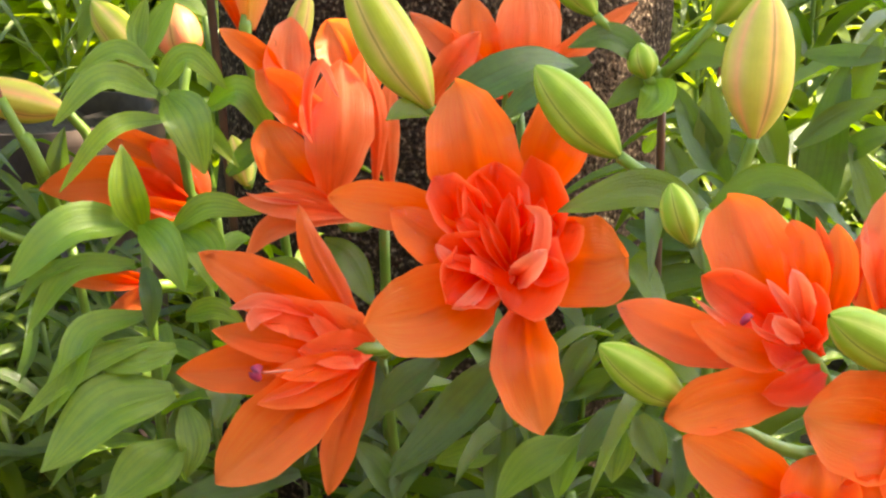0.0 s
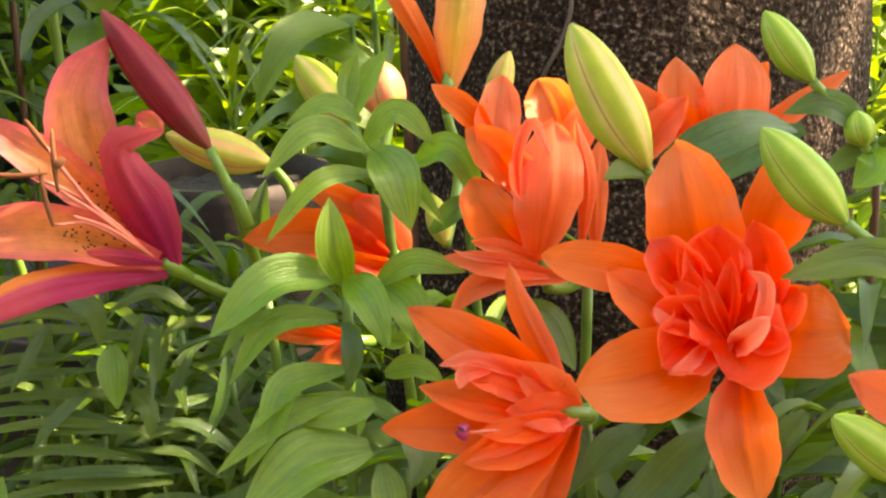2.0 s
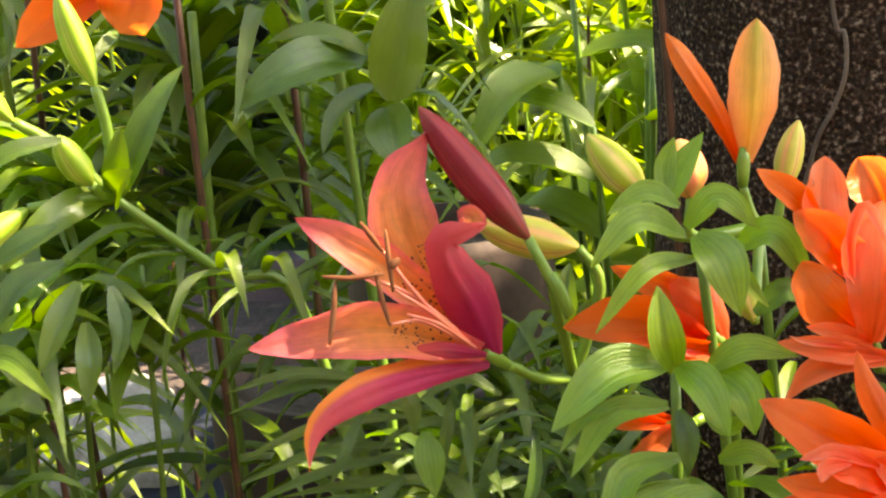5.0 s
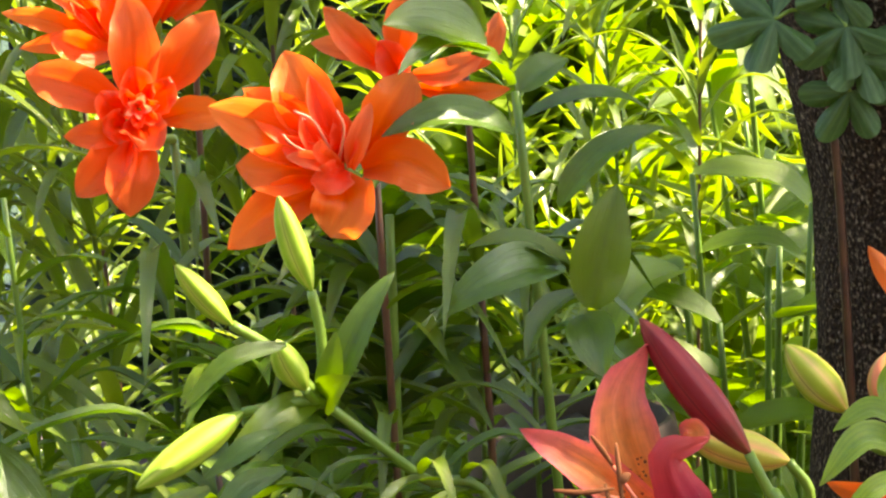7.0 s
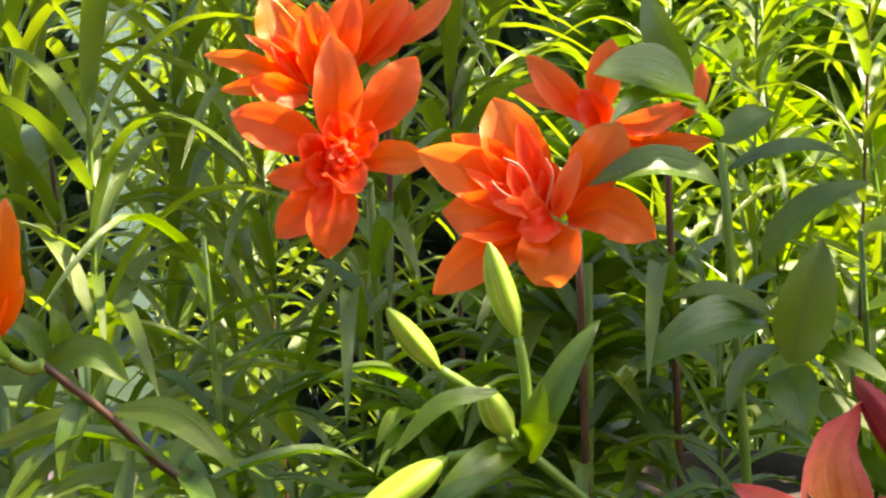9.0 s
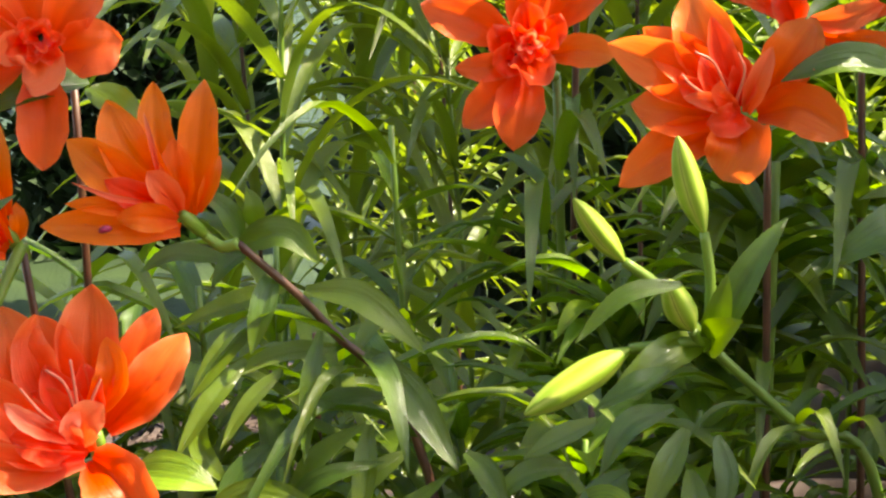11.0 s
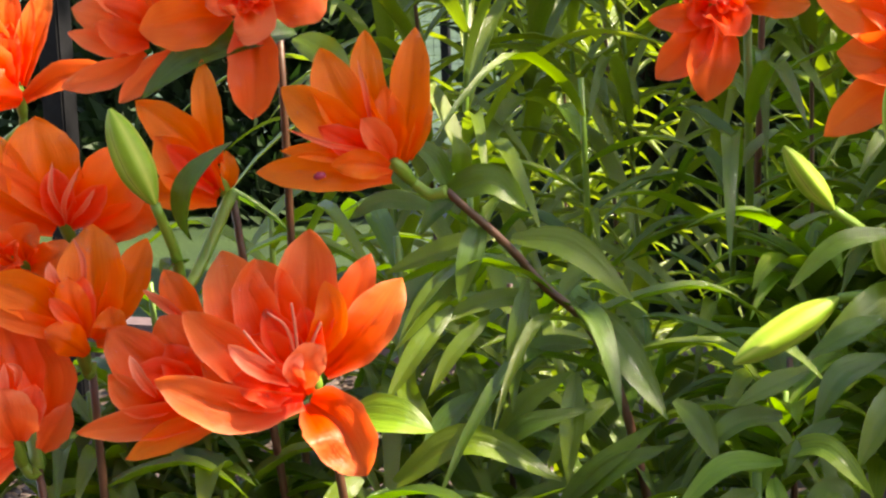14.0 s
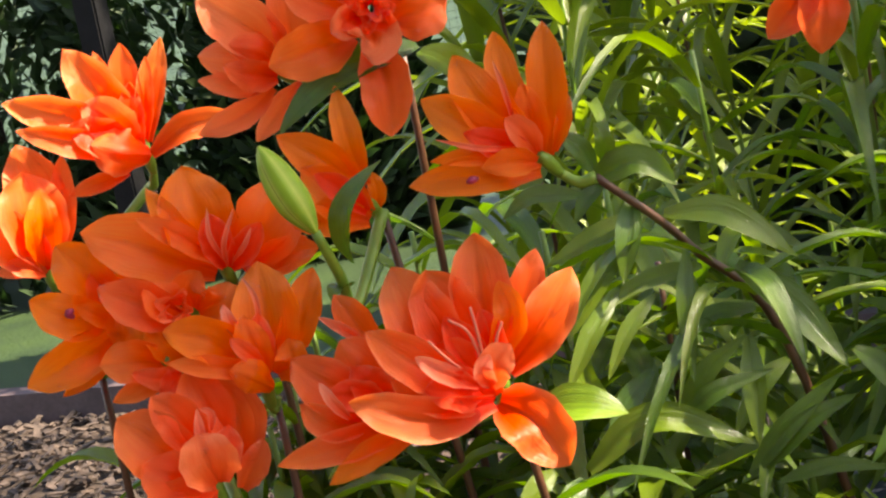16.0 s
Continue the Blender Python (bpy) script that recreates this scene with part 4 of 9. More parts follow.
lily_flower('h', (0.152, 0.631, 0.756), (-0.51, -0.33, 0.79), 'orange', 'open orange lily with pale inner petals')
petal('h', 'orange', 3.3, (-0.02, -1.00, -0.08), [(-0.8, 0.6, 1.2), (-2.3, 1.1, 4.0), (-3.0, 3.2, 6.3)], tip=3)
petal('h', 'salmon', 1.5, (-0.01, -1.00, -0.08), [(-0.4, 1.7, 2.5), (-1.1, 2.2, 4.6), (-2.2, 3.4, 6.2)])
petal('h', 'orange', 1.8, (-0.16, -0.98, -0.11), [(-0.2, 0.3, 1.5), (-0.3, 0.4, 4.1), (-0.7, 1.5, 5.7)], tip=2.6)
petal('h', 'orange', 1.5, (-0.26, -0.96, -0.11), [(0.6, 0.4, 1.4), (1.1, 0.4, 3.8), (1.1, 1.3, 5.5)], tip=2.8)
petal('h', 'pale', 0.6, (-0.18, -0.98, -0.12), [(0.5, 0.4, 2.6), (0.5, 0.5, 4.5), (0.2, 1.0, 5.9)])
petal('h', 'salmon', 2.3, (0.25, -0.95, 0.21), [(-1.7, 0.8, 0.4), (-5.0, 0.7, 1.1), (-7.8, 1.7, 2.3)], tip=2.6)
petal('h', 'orange', 1.6, (0.21, -0.95, 0.23), [(-0.6, -0.6, 0.7), (-2.8, -1.2, 1.1), (-5.1, -0.5, 2.2)])
petal('h', 'inner', 2.1, (0.15, -0.98, 0.08), [(-0.7, -0.1, 1.0), (-3.1, -0.3, 3.0), (-4.5, 0.4, 3.8)], tip=2.8)
petal('h', 'orange', 2.4, (0.24, -0.86, 0.44), [(-0.7, -1.0, -0.7), (-3.8, -1.8, -0.7), (-6.3, -1.4, -1.7)], tip=2.6)
petal('h', 'inner', 1.5, (0.15, -0.86, 0.48), [(0.2, -0.6, -0.1), (-1.0, -1.7, -0.4), (-2.5, -1.9, -0.5)])
petal('h', 'blush', 0.3, (0.17, -0.98, 0.10), [(-2.7, -0.8, 1.5), (-4.0, -0.7, 2.4), (-5.0, -0.4, 3.2)])
petal('h', 'blush', 1.0, (-0.11, -0.99, -0.04), [(-0.5, -0.8, 2.0), (-0.9, -1.2, 3.7), (-1.2, -1.1, 4.4)], tip=3)
petal('h', 'blush', 0.9, (0.05, -0.99, 0.11), [(-0.8, -1.2, 1.5), (-1.7, -1.7, 2.3), (-2.0, -1.7, 2.7)], tip=3)
petal('h', 'blush', 0.5, (0.01, -1.00, -0.01), [(-0.7, -0.8, 1.7), (-1.4, -1.1, 3.0), (-2.1, -0.6, 3.9)])
petal('h', 'blush', 0.3, (0.13, -0.98, 0.12), [(-1.2, -1.3, 1.3), (-2.5, -1.5, 2.0), (-2.9, -1.4, 2.6)])
petal('h', 'inner', 2.2, (0.05, -0.99, 0.10), [(0.1, -0.2, 0.2), (-1.1, -0.8, 1.2), (-2.0, -0.6, 2.4)], tip=2.8)
petal('h', 'inner', 1.4, (-0.23, -0.97, -0.07), [(-0.2, -0.6, 0.9), (-0.2, -0.8, 2.4), (-0.1, -0.4, 3.6)])
stamen('h', 'tip', 0.18, [(-2.7, -0.7, 2.4), (-2.9, -0.9, 2.4), (-3.1, -0.8, 2.1)])
lily_flower('h', (0.185, 0.644, 0.763), (-0.27, -0.24, 0.93), 'salmon', 'salmon-orange lily beside the others')
petal('h', 'salmon', 1.7, (-0.23, -0.97, -0.11), [(-0.4, 0.3, 0.4), (-0.9, 0.5, 2.6), (-0.4, 1.1, 4.3)])
petal('h', 'salmon', 2.8, (-0.24, -0.96, -0.12), [(0.3, 0.2, 0.7), (0.4, 0.5, 3.3), (0.4, 1.7, 5.7)])
petal('h', 'blush', 0.3, (-0.30, -0.95, -0.12), [(-1.3, 0.2, 1.4), (-0.9, 0.4, 3.3), (-0.8, 0.8, 4.6)])
petal('h', 'salmon', 2.2, (-0.41, -0.91, -0.09), [(0.7, -0.0, 0.5), (1.3, -0.1, 2.2), (2.1, 0.5, 3.9)])
petal('h', 'orange', 1.9, (-0.42, -0.65, 0.64), [(0.2, -0.4, 0.1), (0.3, -1.7, -0.6), (1.1, -2.1, -1.7)])
lily_bud('h', (0.099, 0.624, 0.744), (0.064, 0.622, 0.771), 0.0211, 'green', [(0.119, 0.639, 0.727), (0.161, 0.663, 0.702)])
lily_bud('h', (0.187, 0.609, 0.764), (0.149, 0.595, 0.789), 0.0244, 'green', [(0.197, 0.624, 0.745)])
lily_plant('h2', (0.173, 0.677, 0.000), (0.153, 0.597, 0.692), 10, 0.09, 0.018, 'green', 0.06, 'low lily plant with an orange flower')
lily_flower('h2', (0.146, 0.600, 0.699), (-0.07, -0.59, 0.81), 'orange', 'low orange lily partly cut by other blooms')
petal('h2', 'orange', 2.8, (0.18, -0.96, 0.21), [(-0.4, 0.5, 0.8), (-2.9, 0.4, 2.3), (-5.0, 1.3, 3.5)], tip=2.4)
petal('h2', 'orange', 3.1, (-0.23, -0.97, 0.03), [(0.2, -0.2, -0.4), (0.2, -0.4, 1.6), (0.3, 0.4, 2.9)], tip=3)
petal('h2', 'orange', 2.5, (0.23, -0.81, 0.54), [(-1.0, -0.4, 0.0), (-2.7, -1.1, -0.1), (-4.7, -1.0, -0.7)])
petal('h2', 'orange', 2.5, (-0.59, -0.77, 0.23), [(0.8, -0.5, 0.2), (1.9, -1.1, 1.2), (3.3, -0.8, 1.5)])
petal('h2', 'inner', 1.6, (0.09, -0.95, 0.29), [(-0.4, -0.7, 0.6), (-1.2, -1.3, 1.4), (-1.9, -1.3, 1.7)])
lily_flower('h2', (0.192, 0.607, 0.733), (-0.18, -0.82, 0.55), 'orange', 'low orange lily with broad petals')
petal('h2', 'orange', 4.5, (0.15, -0.93, 0.32), [(-0.6, 0.2, 0.1), (-2.8, -0.4, 0.7), (-4.9, 0.1, 1.0)], tip=2.2)
petal('h2', 'orange', 2.8, (-0.23, -0.97, -0.04), [(0.0, 0.2, 0.4), (-0.0, 0.2, 2.1), (-0.2, 1.3, 3.6)])
petal('h2', 'orange', 2.8, (-0.09, -0.67, 0.73), [(0.1, -0.6, -0.2), (-0.7, -1.7, -1.1), (-1.4, -2.1, -2.9)])
petal('h2', 'orange', 2.6, (-0.65, -0.73, 0.22), [(0.6, -0.4, 0.1), (1.4, -1.1, 0.6), (2.8, -1.0, 1.0)])
lily_plant('pk', (-0.167, 0.959, 0.000), (-0.207, 0.899, 0.742), 40, 0.1, 0.013, 'green', 0.06, 'lily plant with a two-tone pink flower and a dark pink bud')
lily_flower('pk', (-0.244, 0.844, 0.773), (-0.40, -0.73, 0.55), 'pink', 'open pink lily, orange inside with dark freckles')
petal('pk', 'pink', 2.9, (0.63, -0.76, 0.15), [(-0.7, -1.0, 0.7), (-5.4, -4.4, 3.2), (-11.5, -7.1, 3.2)], tip=1.7)
petal('pk', 'pink', 2.3, (0.56, -0.83, -0.08), [(-1.3, -0.7, 1.6), (-5.5, -2.1, 6.1), (-9.4, -3.4, 9.0)], tip=2.2)
petal('pk', 'pink', 3.6, (0.28, -0.92, -0.27), [(-1.9, -0.4, 2.1), (-3.9, -0.4, 6.2), (-4.5, -0.2, 9.4), (-3.0, 0.7, 12.3)], tip=2.2)
petal('pk', 'magenta', 3.0, (0.24, -0.95, -0.22), [(0.0, -0.5, 0.2), (-0.8, -1.5, 3.1), (-1.8, -2.3, 5.7), (-2.0, -2.4, 7.1), (-1.0, -2.0, 7.5), (0.1, -1.3, 7.7)], cup=-0.5, tip=1.2, peak=0.42)
petal('pk', 'pink', 1.4, (0.33, -0.92, -0.21), [(-0.9, -1.3, 7.2), (-0.7, -0.8, 7.9), (-1.4, -0.7, 8.3)], tip=3.4)
petal('pk', 'two_tone', 1.9, (0.60, -0.70, 0.38), [(-0.3, -0.6, 0.0), (-3.5, -3.9, 0.6), (-6.4, -6.5, 0.4), (-8.2, -7.9, -0.7), (-8.7, -8.7, -2.7)], cup=-0.4, tip=2)
petal('pk', 'magenta', 0.9, (0.59, -0.78, 0.19), [(-0.3, -1.5, 0.7), (-2.5, -3.3, 1.6), (-4.6, -4.4, 1.7)], cup=-0.5)
stamen('pk', 'fil', 0.11, [(-1.0, -1.0, 1.0), (-3.0, -3.9, 4.3), (-5.6, -5.1, 8.8)])
stamen('pk', 'fil', 0.11, [(-1.0, -1.0, 1.0), (-2.7, -3.9, 3.8), (-4.2, -5.2, 5.4)])
stamen('pk', 'fil', 0.11, [(-1.0, -1.0, 0.9), (-3.0, -4.1, 3.4), (-4.5, -5.6, 3.8)])
stamen('pk', 'fil', 0.11, [(-1.0, -1.0, 1.1), (-3.4, -3.9, 4.6), (-5.6, -5.8, 6.4)])
stamen('pk', 'fil', 0.10, [(-0.9, -1.0, 0.9), (-2.3, -4.0, 3.2), (-3.7, -5.1, 4.1)])
stamen('pk', 'an', 0.15, [(-5.7, -5.2, 9.0), (-5.2, -5.3, 8.3), (-4.7, -5.1, 7.4)])
stamen('pk', 'an', 0.14, [(-4.5, -4.9, 8.5), (-4.4, -5.3, 7.1), (-4.3, -5.4, 5.4)])
stamen('pk', 'an', 0.14, [(-5.1, -5.5, 6.6), (-4.8, -5.9, 5.2), (-4.5, -6.0, 3.8)])
stamen('pk', 'an', 0.15, [(-7.0, -6.3, 6.3), (-7.1, -6.8, 4.9), (-7.4, -7.1, 3.3)])
stamen('pk', 'an', 0.14, [(-7.6, -6.4, 6.6), (-6.2, -6.2, 6.4), (-4.7, -5.6, 6.4)])
stamen('pk', 'an', 0.25, [(-4.4, -5.3, 6.6), (-4.2, -5.3, 6.8), (-3.9, -5.1, 7.0)])
stamen('pk', 'an', 0.17, [(-7.2, -4.7, 3.9), (-6.8, -4.7, 3.8), (-6.3, -4.5, 3.8)])
lily_bud('pk', (-0.223, 0.848, 0.837), (-0.276, 0.853, 0.909), 0.0244, 'crimson', [(-0.203, 0.843, 0.795), (-0.212, 0.847, 0.816)])
lily_bud('pk', (-0.200, 0.896, 0.819), (-0.255, 0.885, 0.838), 0.0259, 'peach', [(-0.189, 0.895, 0.796)])
big_leaf('pk', (-0.208, 0.897, 0.769), (-0.219, 0.859, 0.788), 0.0156, 0.05, (-0.25, -0.86, 0.45))
big_leaf('pk', (-0.208, 0.896, 0.766), (-0.207, 0.908, 0.808), 0.0140, 0.05, (-0.25, -0.86, 0.45))
lily_plant('lb', (-0.078, 1.006, 0.000), (-0.098, 0.956, 0.812), 14, 0.09, 0.015, 'green', 0.06, 'lily plant with a sunlit bud just opening')
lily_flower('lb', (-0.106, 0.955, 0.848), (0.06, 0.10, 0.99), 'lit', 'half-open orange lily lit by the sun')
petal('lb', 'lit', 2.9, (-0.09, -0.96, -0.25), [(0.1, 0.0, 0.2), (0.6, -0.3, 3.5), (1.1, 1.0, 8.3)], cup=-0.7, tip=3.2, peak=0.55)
petal('lb', 'orange', 1.35, (0.16, -0.97, -0.21), [(-0.2, 0.0, 0.2), (-1.4, 0.0, 3.2), (-4.1, 1.0, 7.8)], cup=-0.6, tip=3.2, peak=0.6)
petal('lb', 'salmon', 2.2, (-0.12, -0.96, -0.25), [(0.2, 0.5, 0.1), (0.7, 1.3, 3.2), (0.6, 2.0, 7.4)], cup=0.5, tip=2.8)
lily_bud('lb', (-0.082, 0.983, 0.826), (-0.071, 0.994, 0.866), 0.0184, 'peach', [(-0.088, 0.977, 0.806)])
lily_bud('lb', (-0.137, 0.926, 0.837), (-0.142, 0.933, 0.870), 0.0292, 'salmon', [(-0.136, 0.921, 0.816)])
lily_bud('lb', (-0.163, 0.952, 0.832), (-0.195, 0.967, 0.869), 0.0262, 'yellow', [(-0.145, 0.939, 0.812)])
lily_bud('lb', (-0.105, 0.903, 0.770), (-0.114, 0.919, 0.796), 0.0157, 'yellow', [])
lily_plant('ros', (-0.105, 0.905, 0.000), (-0.135, 0.855, 0.833), 14, 0.08, 0.022, 'green', 0.06, 'young lily shoot with fresh broad green leaves')
lily_plant('ros2', (-0.150, 0.870, 0.000), (-0.150, 0.820, 0.770), 26, 0.085, 0.026, 'green', 0.06, 'leafy young lily shoot crowned by a leaf rosette')
lily_plant('of', (-0.119, 0.929, 0.000), (-0.119, 0.869, 0.748), 8, 0.08, 0.015, 'green', 0.06, 'lily plant with orange flowers closing behind leaves')
lily_flower('of', (-0.125, 0.865, 0.770), (-0.44, -0.52, 0.73), 'orange', 'half-open orange lily behind green leaves')
petal('of', 'orange', 2.7, (0.50, -0.85, 0.15), [(-0.4, -0.5, 0.1), (-4.5, -1.7, 2.1), (-8.2, -2.3, 1.9)])
petal('of', 'orange', 1.8, (0.41, -0.91, -0.04), [(-0.1, 0.1, 0.3), (-2.4, 0.0, 3.0), (-5.7, 0.5, 4.4)])
petal('of', 'salmon', 2.4, (0.33, -0.94, -0.09), [(0.2, -0.3, 0.1), (-0.9, -0.6, 2.3), (-2.8, 0.1, 3.7)], cup=-0.5)
petal('of', 'inner', 2.1, (0.39, -0.92, -0.01), [(-0.6, -0.7, 0.0), (-2.4, -1.5, 1.4), (-3.6, -1.7, 2.8)])
petal('of', 'orange', 1.8, (0.48, -0.85, 0.20), [(-0.1, -0.7, -0.1), (-2.4, -1.8, 0.2), (-5.5, -2.3, 0.8)])
lily_flower('of', (-0.152, 0.841, 0.733), (-0.91, -0.42, 0.05), 'orange', 'small orange lily nodding under leaves')
petal('of', 'orange', 1.2, (0.51, -0.84, 0.19), [(-0.4, -0.5, 0.3), (-2.6, -1.1, 0.9), (-5.0, -1.3, 1.4)])
petal('of', 'salmon', 1.3, (0.44, -0.76, 0.48), [(-0.1, -0.6, 0.2), (-1.4, -1.6, -0.7), (-2.4, -1.9, -0.9)])
petal('of', 'orange', 0.9, (0.51, -0.85, 0.17), [(-0.1, -0.1, 0.5), (-2.1, -0.6, 1.0), (-4.4, -0.6, 1.7)])
lily_plant('E', (-0.429, 1.004, 0.000), (-0.429, 0.954, 0.980), 22, 0.12, 0.014, 'dark', 0.06, 'lily plant with an orange double flower on a dark stem')
lily_flower('E', (-0.438, 0.928, 0.984), (-0.19, -0.88, 0.45), 'orange', 'open orange double lily with water drops')
petal('E', 'orange', 3.6, (0.32, -0.89, -0.33), [(-0.7, -0.6, 1.5), (-2.1, -1.5, 4.5), (-3.2, -1.1, 7.3)])
petal('E', 'orange', 2.7, (0.47, -0.86, -0.22), [(-1.0, -0.7, 1.2), (-3.3, -2.0, 3.6), (-5.5, -2.1, 5.3)])
petal('E', 'orange', 3.1, (0.52, -0.84, -0.15), [(-1.6, -1.2, 1.0), (-4.5, -2.5, 3.2), (-7.3, -3.1, 4.5)])
petal('E', 'orange', 2.9, (0.56, -0.82, 0.05), [(-1.4, -1.4, 0.6), (-3.6, -2.7, 0.7), (-6.0, -3.1, 1.1)])
petal('E', 'orange', 2.8, (0.51, -0.81, 0.30), [(-1.1, -1.2, -0.3), (-4.0, -3.0, -1.5), (-6.6, -3.8, -3.5)])
petal('E', 'orange', 3.5, (0.21, -0.85, 0.48), [(-0.5, -1.1, -0.0), (-0.1, -2.5, -1.5), (-1.0, -2.6, -3.2)], tip=3)
petal('E', 'orange', 2.9, (-0.30, -0.94, 0.18), [(0.7, -0.4, 0.3), (3.2, -0.9, 0.7), (5.7, -0.5, -0.9)])
petal('E', 'orange', 3.1, (-0.12, -0.95, -0.29), [(0.8, -0.1, 1.3), (2.6, -0.4, 3.7), (3.8, 0.2, 5.7)], tip=2.6)
petal('E', 'salmon', 1.3, (-0.02, -0.95, -0.31), [(0.2, -1.3, 0.5), (1.0, -2.4, 2.4), (1.7, -2.0, 4.2)])
petal('E', 'inner', 1.5, (0.37, -0.89, -0.26), [(-0.6, -1.4, 0.9), (-1.5, -2.5, 2.3), (-2.2, -2.7, 3.7)])
petal('E', 'inner', 1.6, (0.25, -0.91, -0.34), [(-0.4, -1.4, 0.9), (-0.7, -2.2, 2.9), (-1.7, -2.0, 5.9)])
petal('E', 'inner', 1.5, (0.50, -0.86, -0.13), [(-0.7, -1.7, 0.8), (-2.3, -2.7, 1.7), (-3.5, -2.9, 2.6)])
petal('E', 'inner', 1.6, (0.12, -0.93, -0.34), [(-0.2, -1.5, 0.9), (0.1, -2.2, 2.6), (-0.1, -2.1, 3.8)])
petal('E', 'pale', 1.0, (0.52, -0.85, -0.03), [(-0.5, -2.0, 0.6), (-1.7, -3.3, 1.3), (-3.0, -3.5, 1.5)])
petal('E', 'pale', 1.0, (0.32, -0.92, -0.22), [(-0.3, -2.0, 0.8), (-1.0, -3.2, 1.6), (-1.0, -3.3, 2.4)], tip=3)
petal('E', 'inner', 1.9, (0.47, -0.86, 0.18), [(-0.1, -1.4, 0.5), (-0.7, -2.7, 0.1), (-1.8, -3.1, 0.0)])
stamen('E', 'st', 0.08, [(-0.5, -2.0, 1.0), (-1.3, -3.2, 3.3), (-2.3, -3.7, 4.0)])
stamen('E', 'st', 0.08, [(-0.3, -2.0, 1.1), (0.3, -3.0, 2.9), (-0.0, -3.3, 3.9)])
stamen('E', 'st', 0.08, [(-0.8, -2.1, 0.9), (-2.4, -3.7, 2.1), (-3.0, -3.9, 2.8)])
lily_plant('D', (-0.575, 1.085, 0.000), (-0.575, 1.035, 1.003), 22, 0.13, 0.014, 'green', 0.06, 'lily plant with a salmon-red double flower flecked by sun')
lily_flower('D', (-0.586, 1.003, 1.018), (0.02, -0.98, 0.21), 'red', 'salmon-red double lily facing outward')
petal('D', 'red', 3.1, (0.24, -0.88, -0.41), [(-0.1, -0.5, 1.1), (0.5, -1.3, 5.0), (-0.0, -0.9, 8.2)])
petal('D', 'red', 3.1, (-0.03, -0.95, -0.31), [(1.4, -0.1, 1.6), (3.5, -0.1, 4.1), (5.2, 0.6, 6.5)])
petal('D', 'orange', 2.2, (-0.18, -0.98, 0.05), [(1.3, 0.0, 0.0), (3.3, 0.1, 0.3), (5.5, 1.0, -0.0)])
petal('D', 'red', 2.9, (0.63, -0.76, -0.14), [(-0.7, -0.7, 0.8), (-3.0, -2.0, 2.3), (-6.1, -2.8, 3.4)], tip=2.6)
petal('D', 'red', 1.8, (0.64, -0.76, 0.10), [(-0.6, -1.2, -0.3), (-1.8, -2.7, -0.6), (-3.8, -3.3, -0.6)])
petal('D', 'red', 2.6, (0.52, -0.78, 0.36), [(-0.7, -1.1, -0.9), (-1.6, -2.7, -2.6), (-3.3, -3.4, -4.3)], tip=2.6)
petal('D', 'red', 3.2, (0.31, -0.83, 0.47), [(0.2, -0.8, -1.0), (-0.0, -2.4, -3.4), (-0.3, -2.6, -5.8)])
petal('D', 'inner', 2.9, (0.23, -0.90, 0.36), [(0.3, -1.2, 0.1), (1.1, -2.5, -1.0), (0.9, -3.0, -1.7)], tip=3)
petal('D', 'inner', 2.1, (0.52, -0.83, -0.22), [(-0.4, -1.1, 0.4), (-1.1, -2.3, 1.2), (-1.5, -2.6, 2.0)], tip=3)
petal('D', 'inner', 2.1, (0.28, -0.89, -0.35), [(0.3, -0.9, 0.8), (0.6, -1.8, 2.4), (0.4, -2.1, 3.4)], tip=3)
petal('D', 'inner', 2.1, (0.02, -0.96, -0.27), [(0.8, -0.8, 0.6), (2.1, -1.4, 1.8), (2.5, -1.5, 2.6)], tip=3)
petal('D', 'inner', 2.1, (0.57, -0.81, 0.15), [(-0.4, -1.4, -0.1), (-0.9, -2.6, -0.3), (-1.4, -2.9, -0.5)], tip=3)
petal('D', 'inner', 0.9, (-0.02, -1.00, -0.02), [(0.7, -1.2, 0.9), (1.7, -2.2, 1.0), (2.1, -2.2, 1.1)], cup=0.9, tip=3)
petal('D', 'inner', 1.1, (0.03, -0.98, 0.21), [(0.7, -1.2, 0.6), (1.5, -2.3, 0.2), (1.9, -2.3, -0.0)], cup=0.9, tip=3)
petal('D', 'inner', 1.0, (0.28, -0.91, 0.30), [(0.4, -1.3, 0.5), (0.7, -2.5, -0.0), (0.7, -2.6, -0.4)], cup=0.9, tip=3)
petal('D', 'inner', 0.9, (0.46, -0.88, 0.14), [(0.2, -1.4, 0.7), (0.1, -2.6, 0.5), (-0.1, -2.8, 0.4)], cup=0.9, tip=3)
petal('D', 'inner', 1.0, (0.41, -0.89, -0.20), [(0.2, -1.4, 1.1), (0.1, -2.6, 1.7), (-0.1, -2.7, 2.1)], cup=0.9, tip=3)
petal('D', 'inner', 1.0, (0.16, -0.97, -0.16), [(0.5, -1.3, 1.0), (1.0, -2.4, 1.5), (1.2, -2.4, 1.7)], cup=0.9, tip=3)
petal('D', 'blush', 0.6, (0.19, -0.97, -0.14), [(0.7, -1.8, 1.1), (1.2, -2.9, 1.5), (1.3, -3.0, 1.7)], cup=0.9, tip=3)
petal('D', 'blush', 0.6, (0.06, -1.00, 0.07), [(0.8, -1.8, 0.8), (1.5, -2.9, 0.8), (1.8, -2.9, 0.8)], cup=0.9, tip=3)
petal('D', 'blush', 0.6, (0.23, -0.95, 0.21), [(0.7, -1.9, 0.7), (1.0, -3.0, 0.4), (1.1, -3.1, 0.2)], cup=0.9, tip=3)
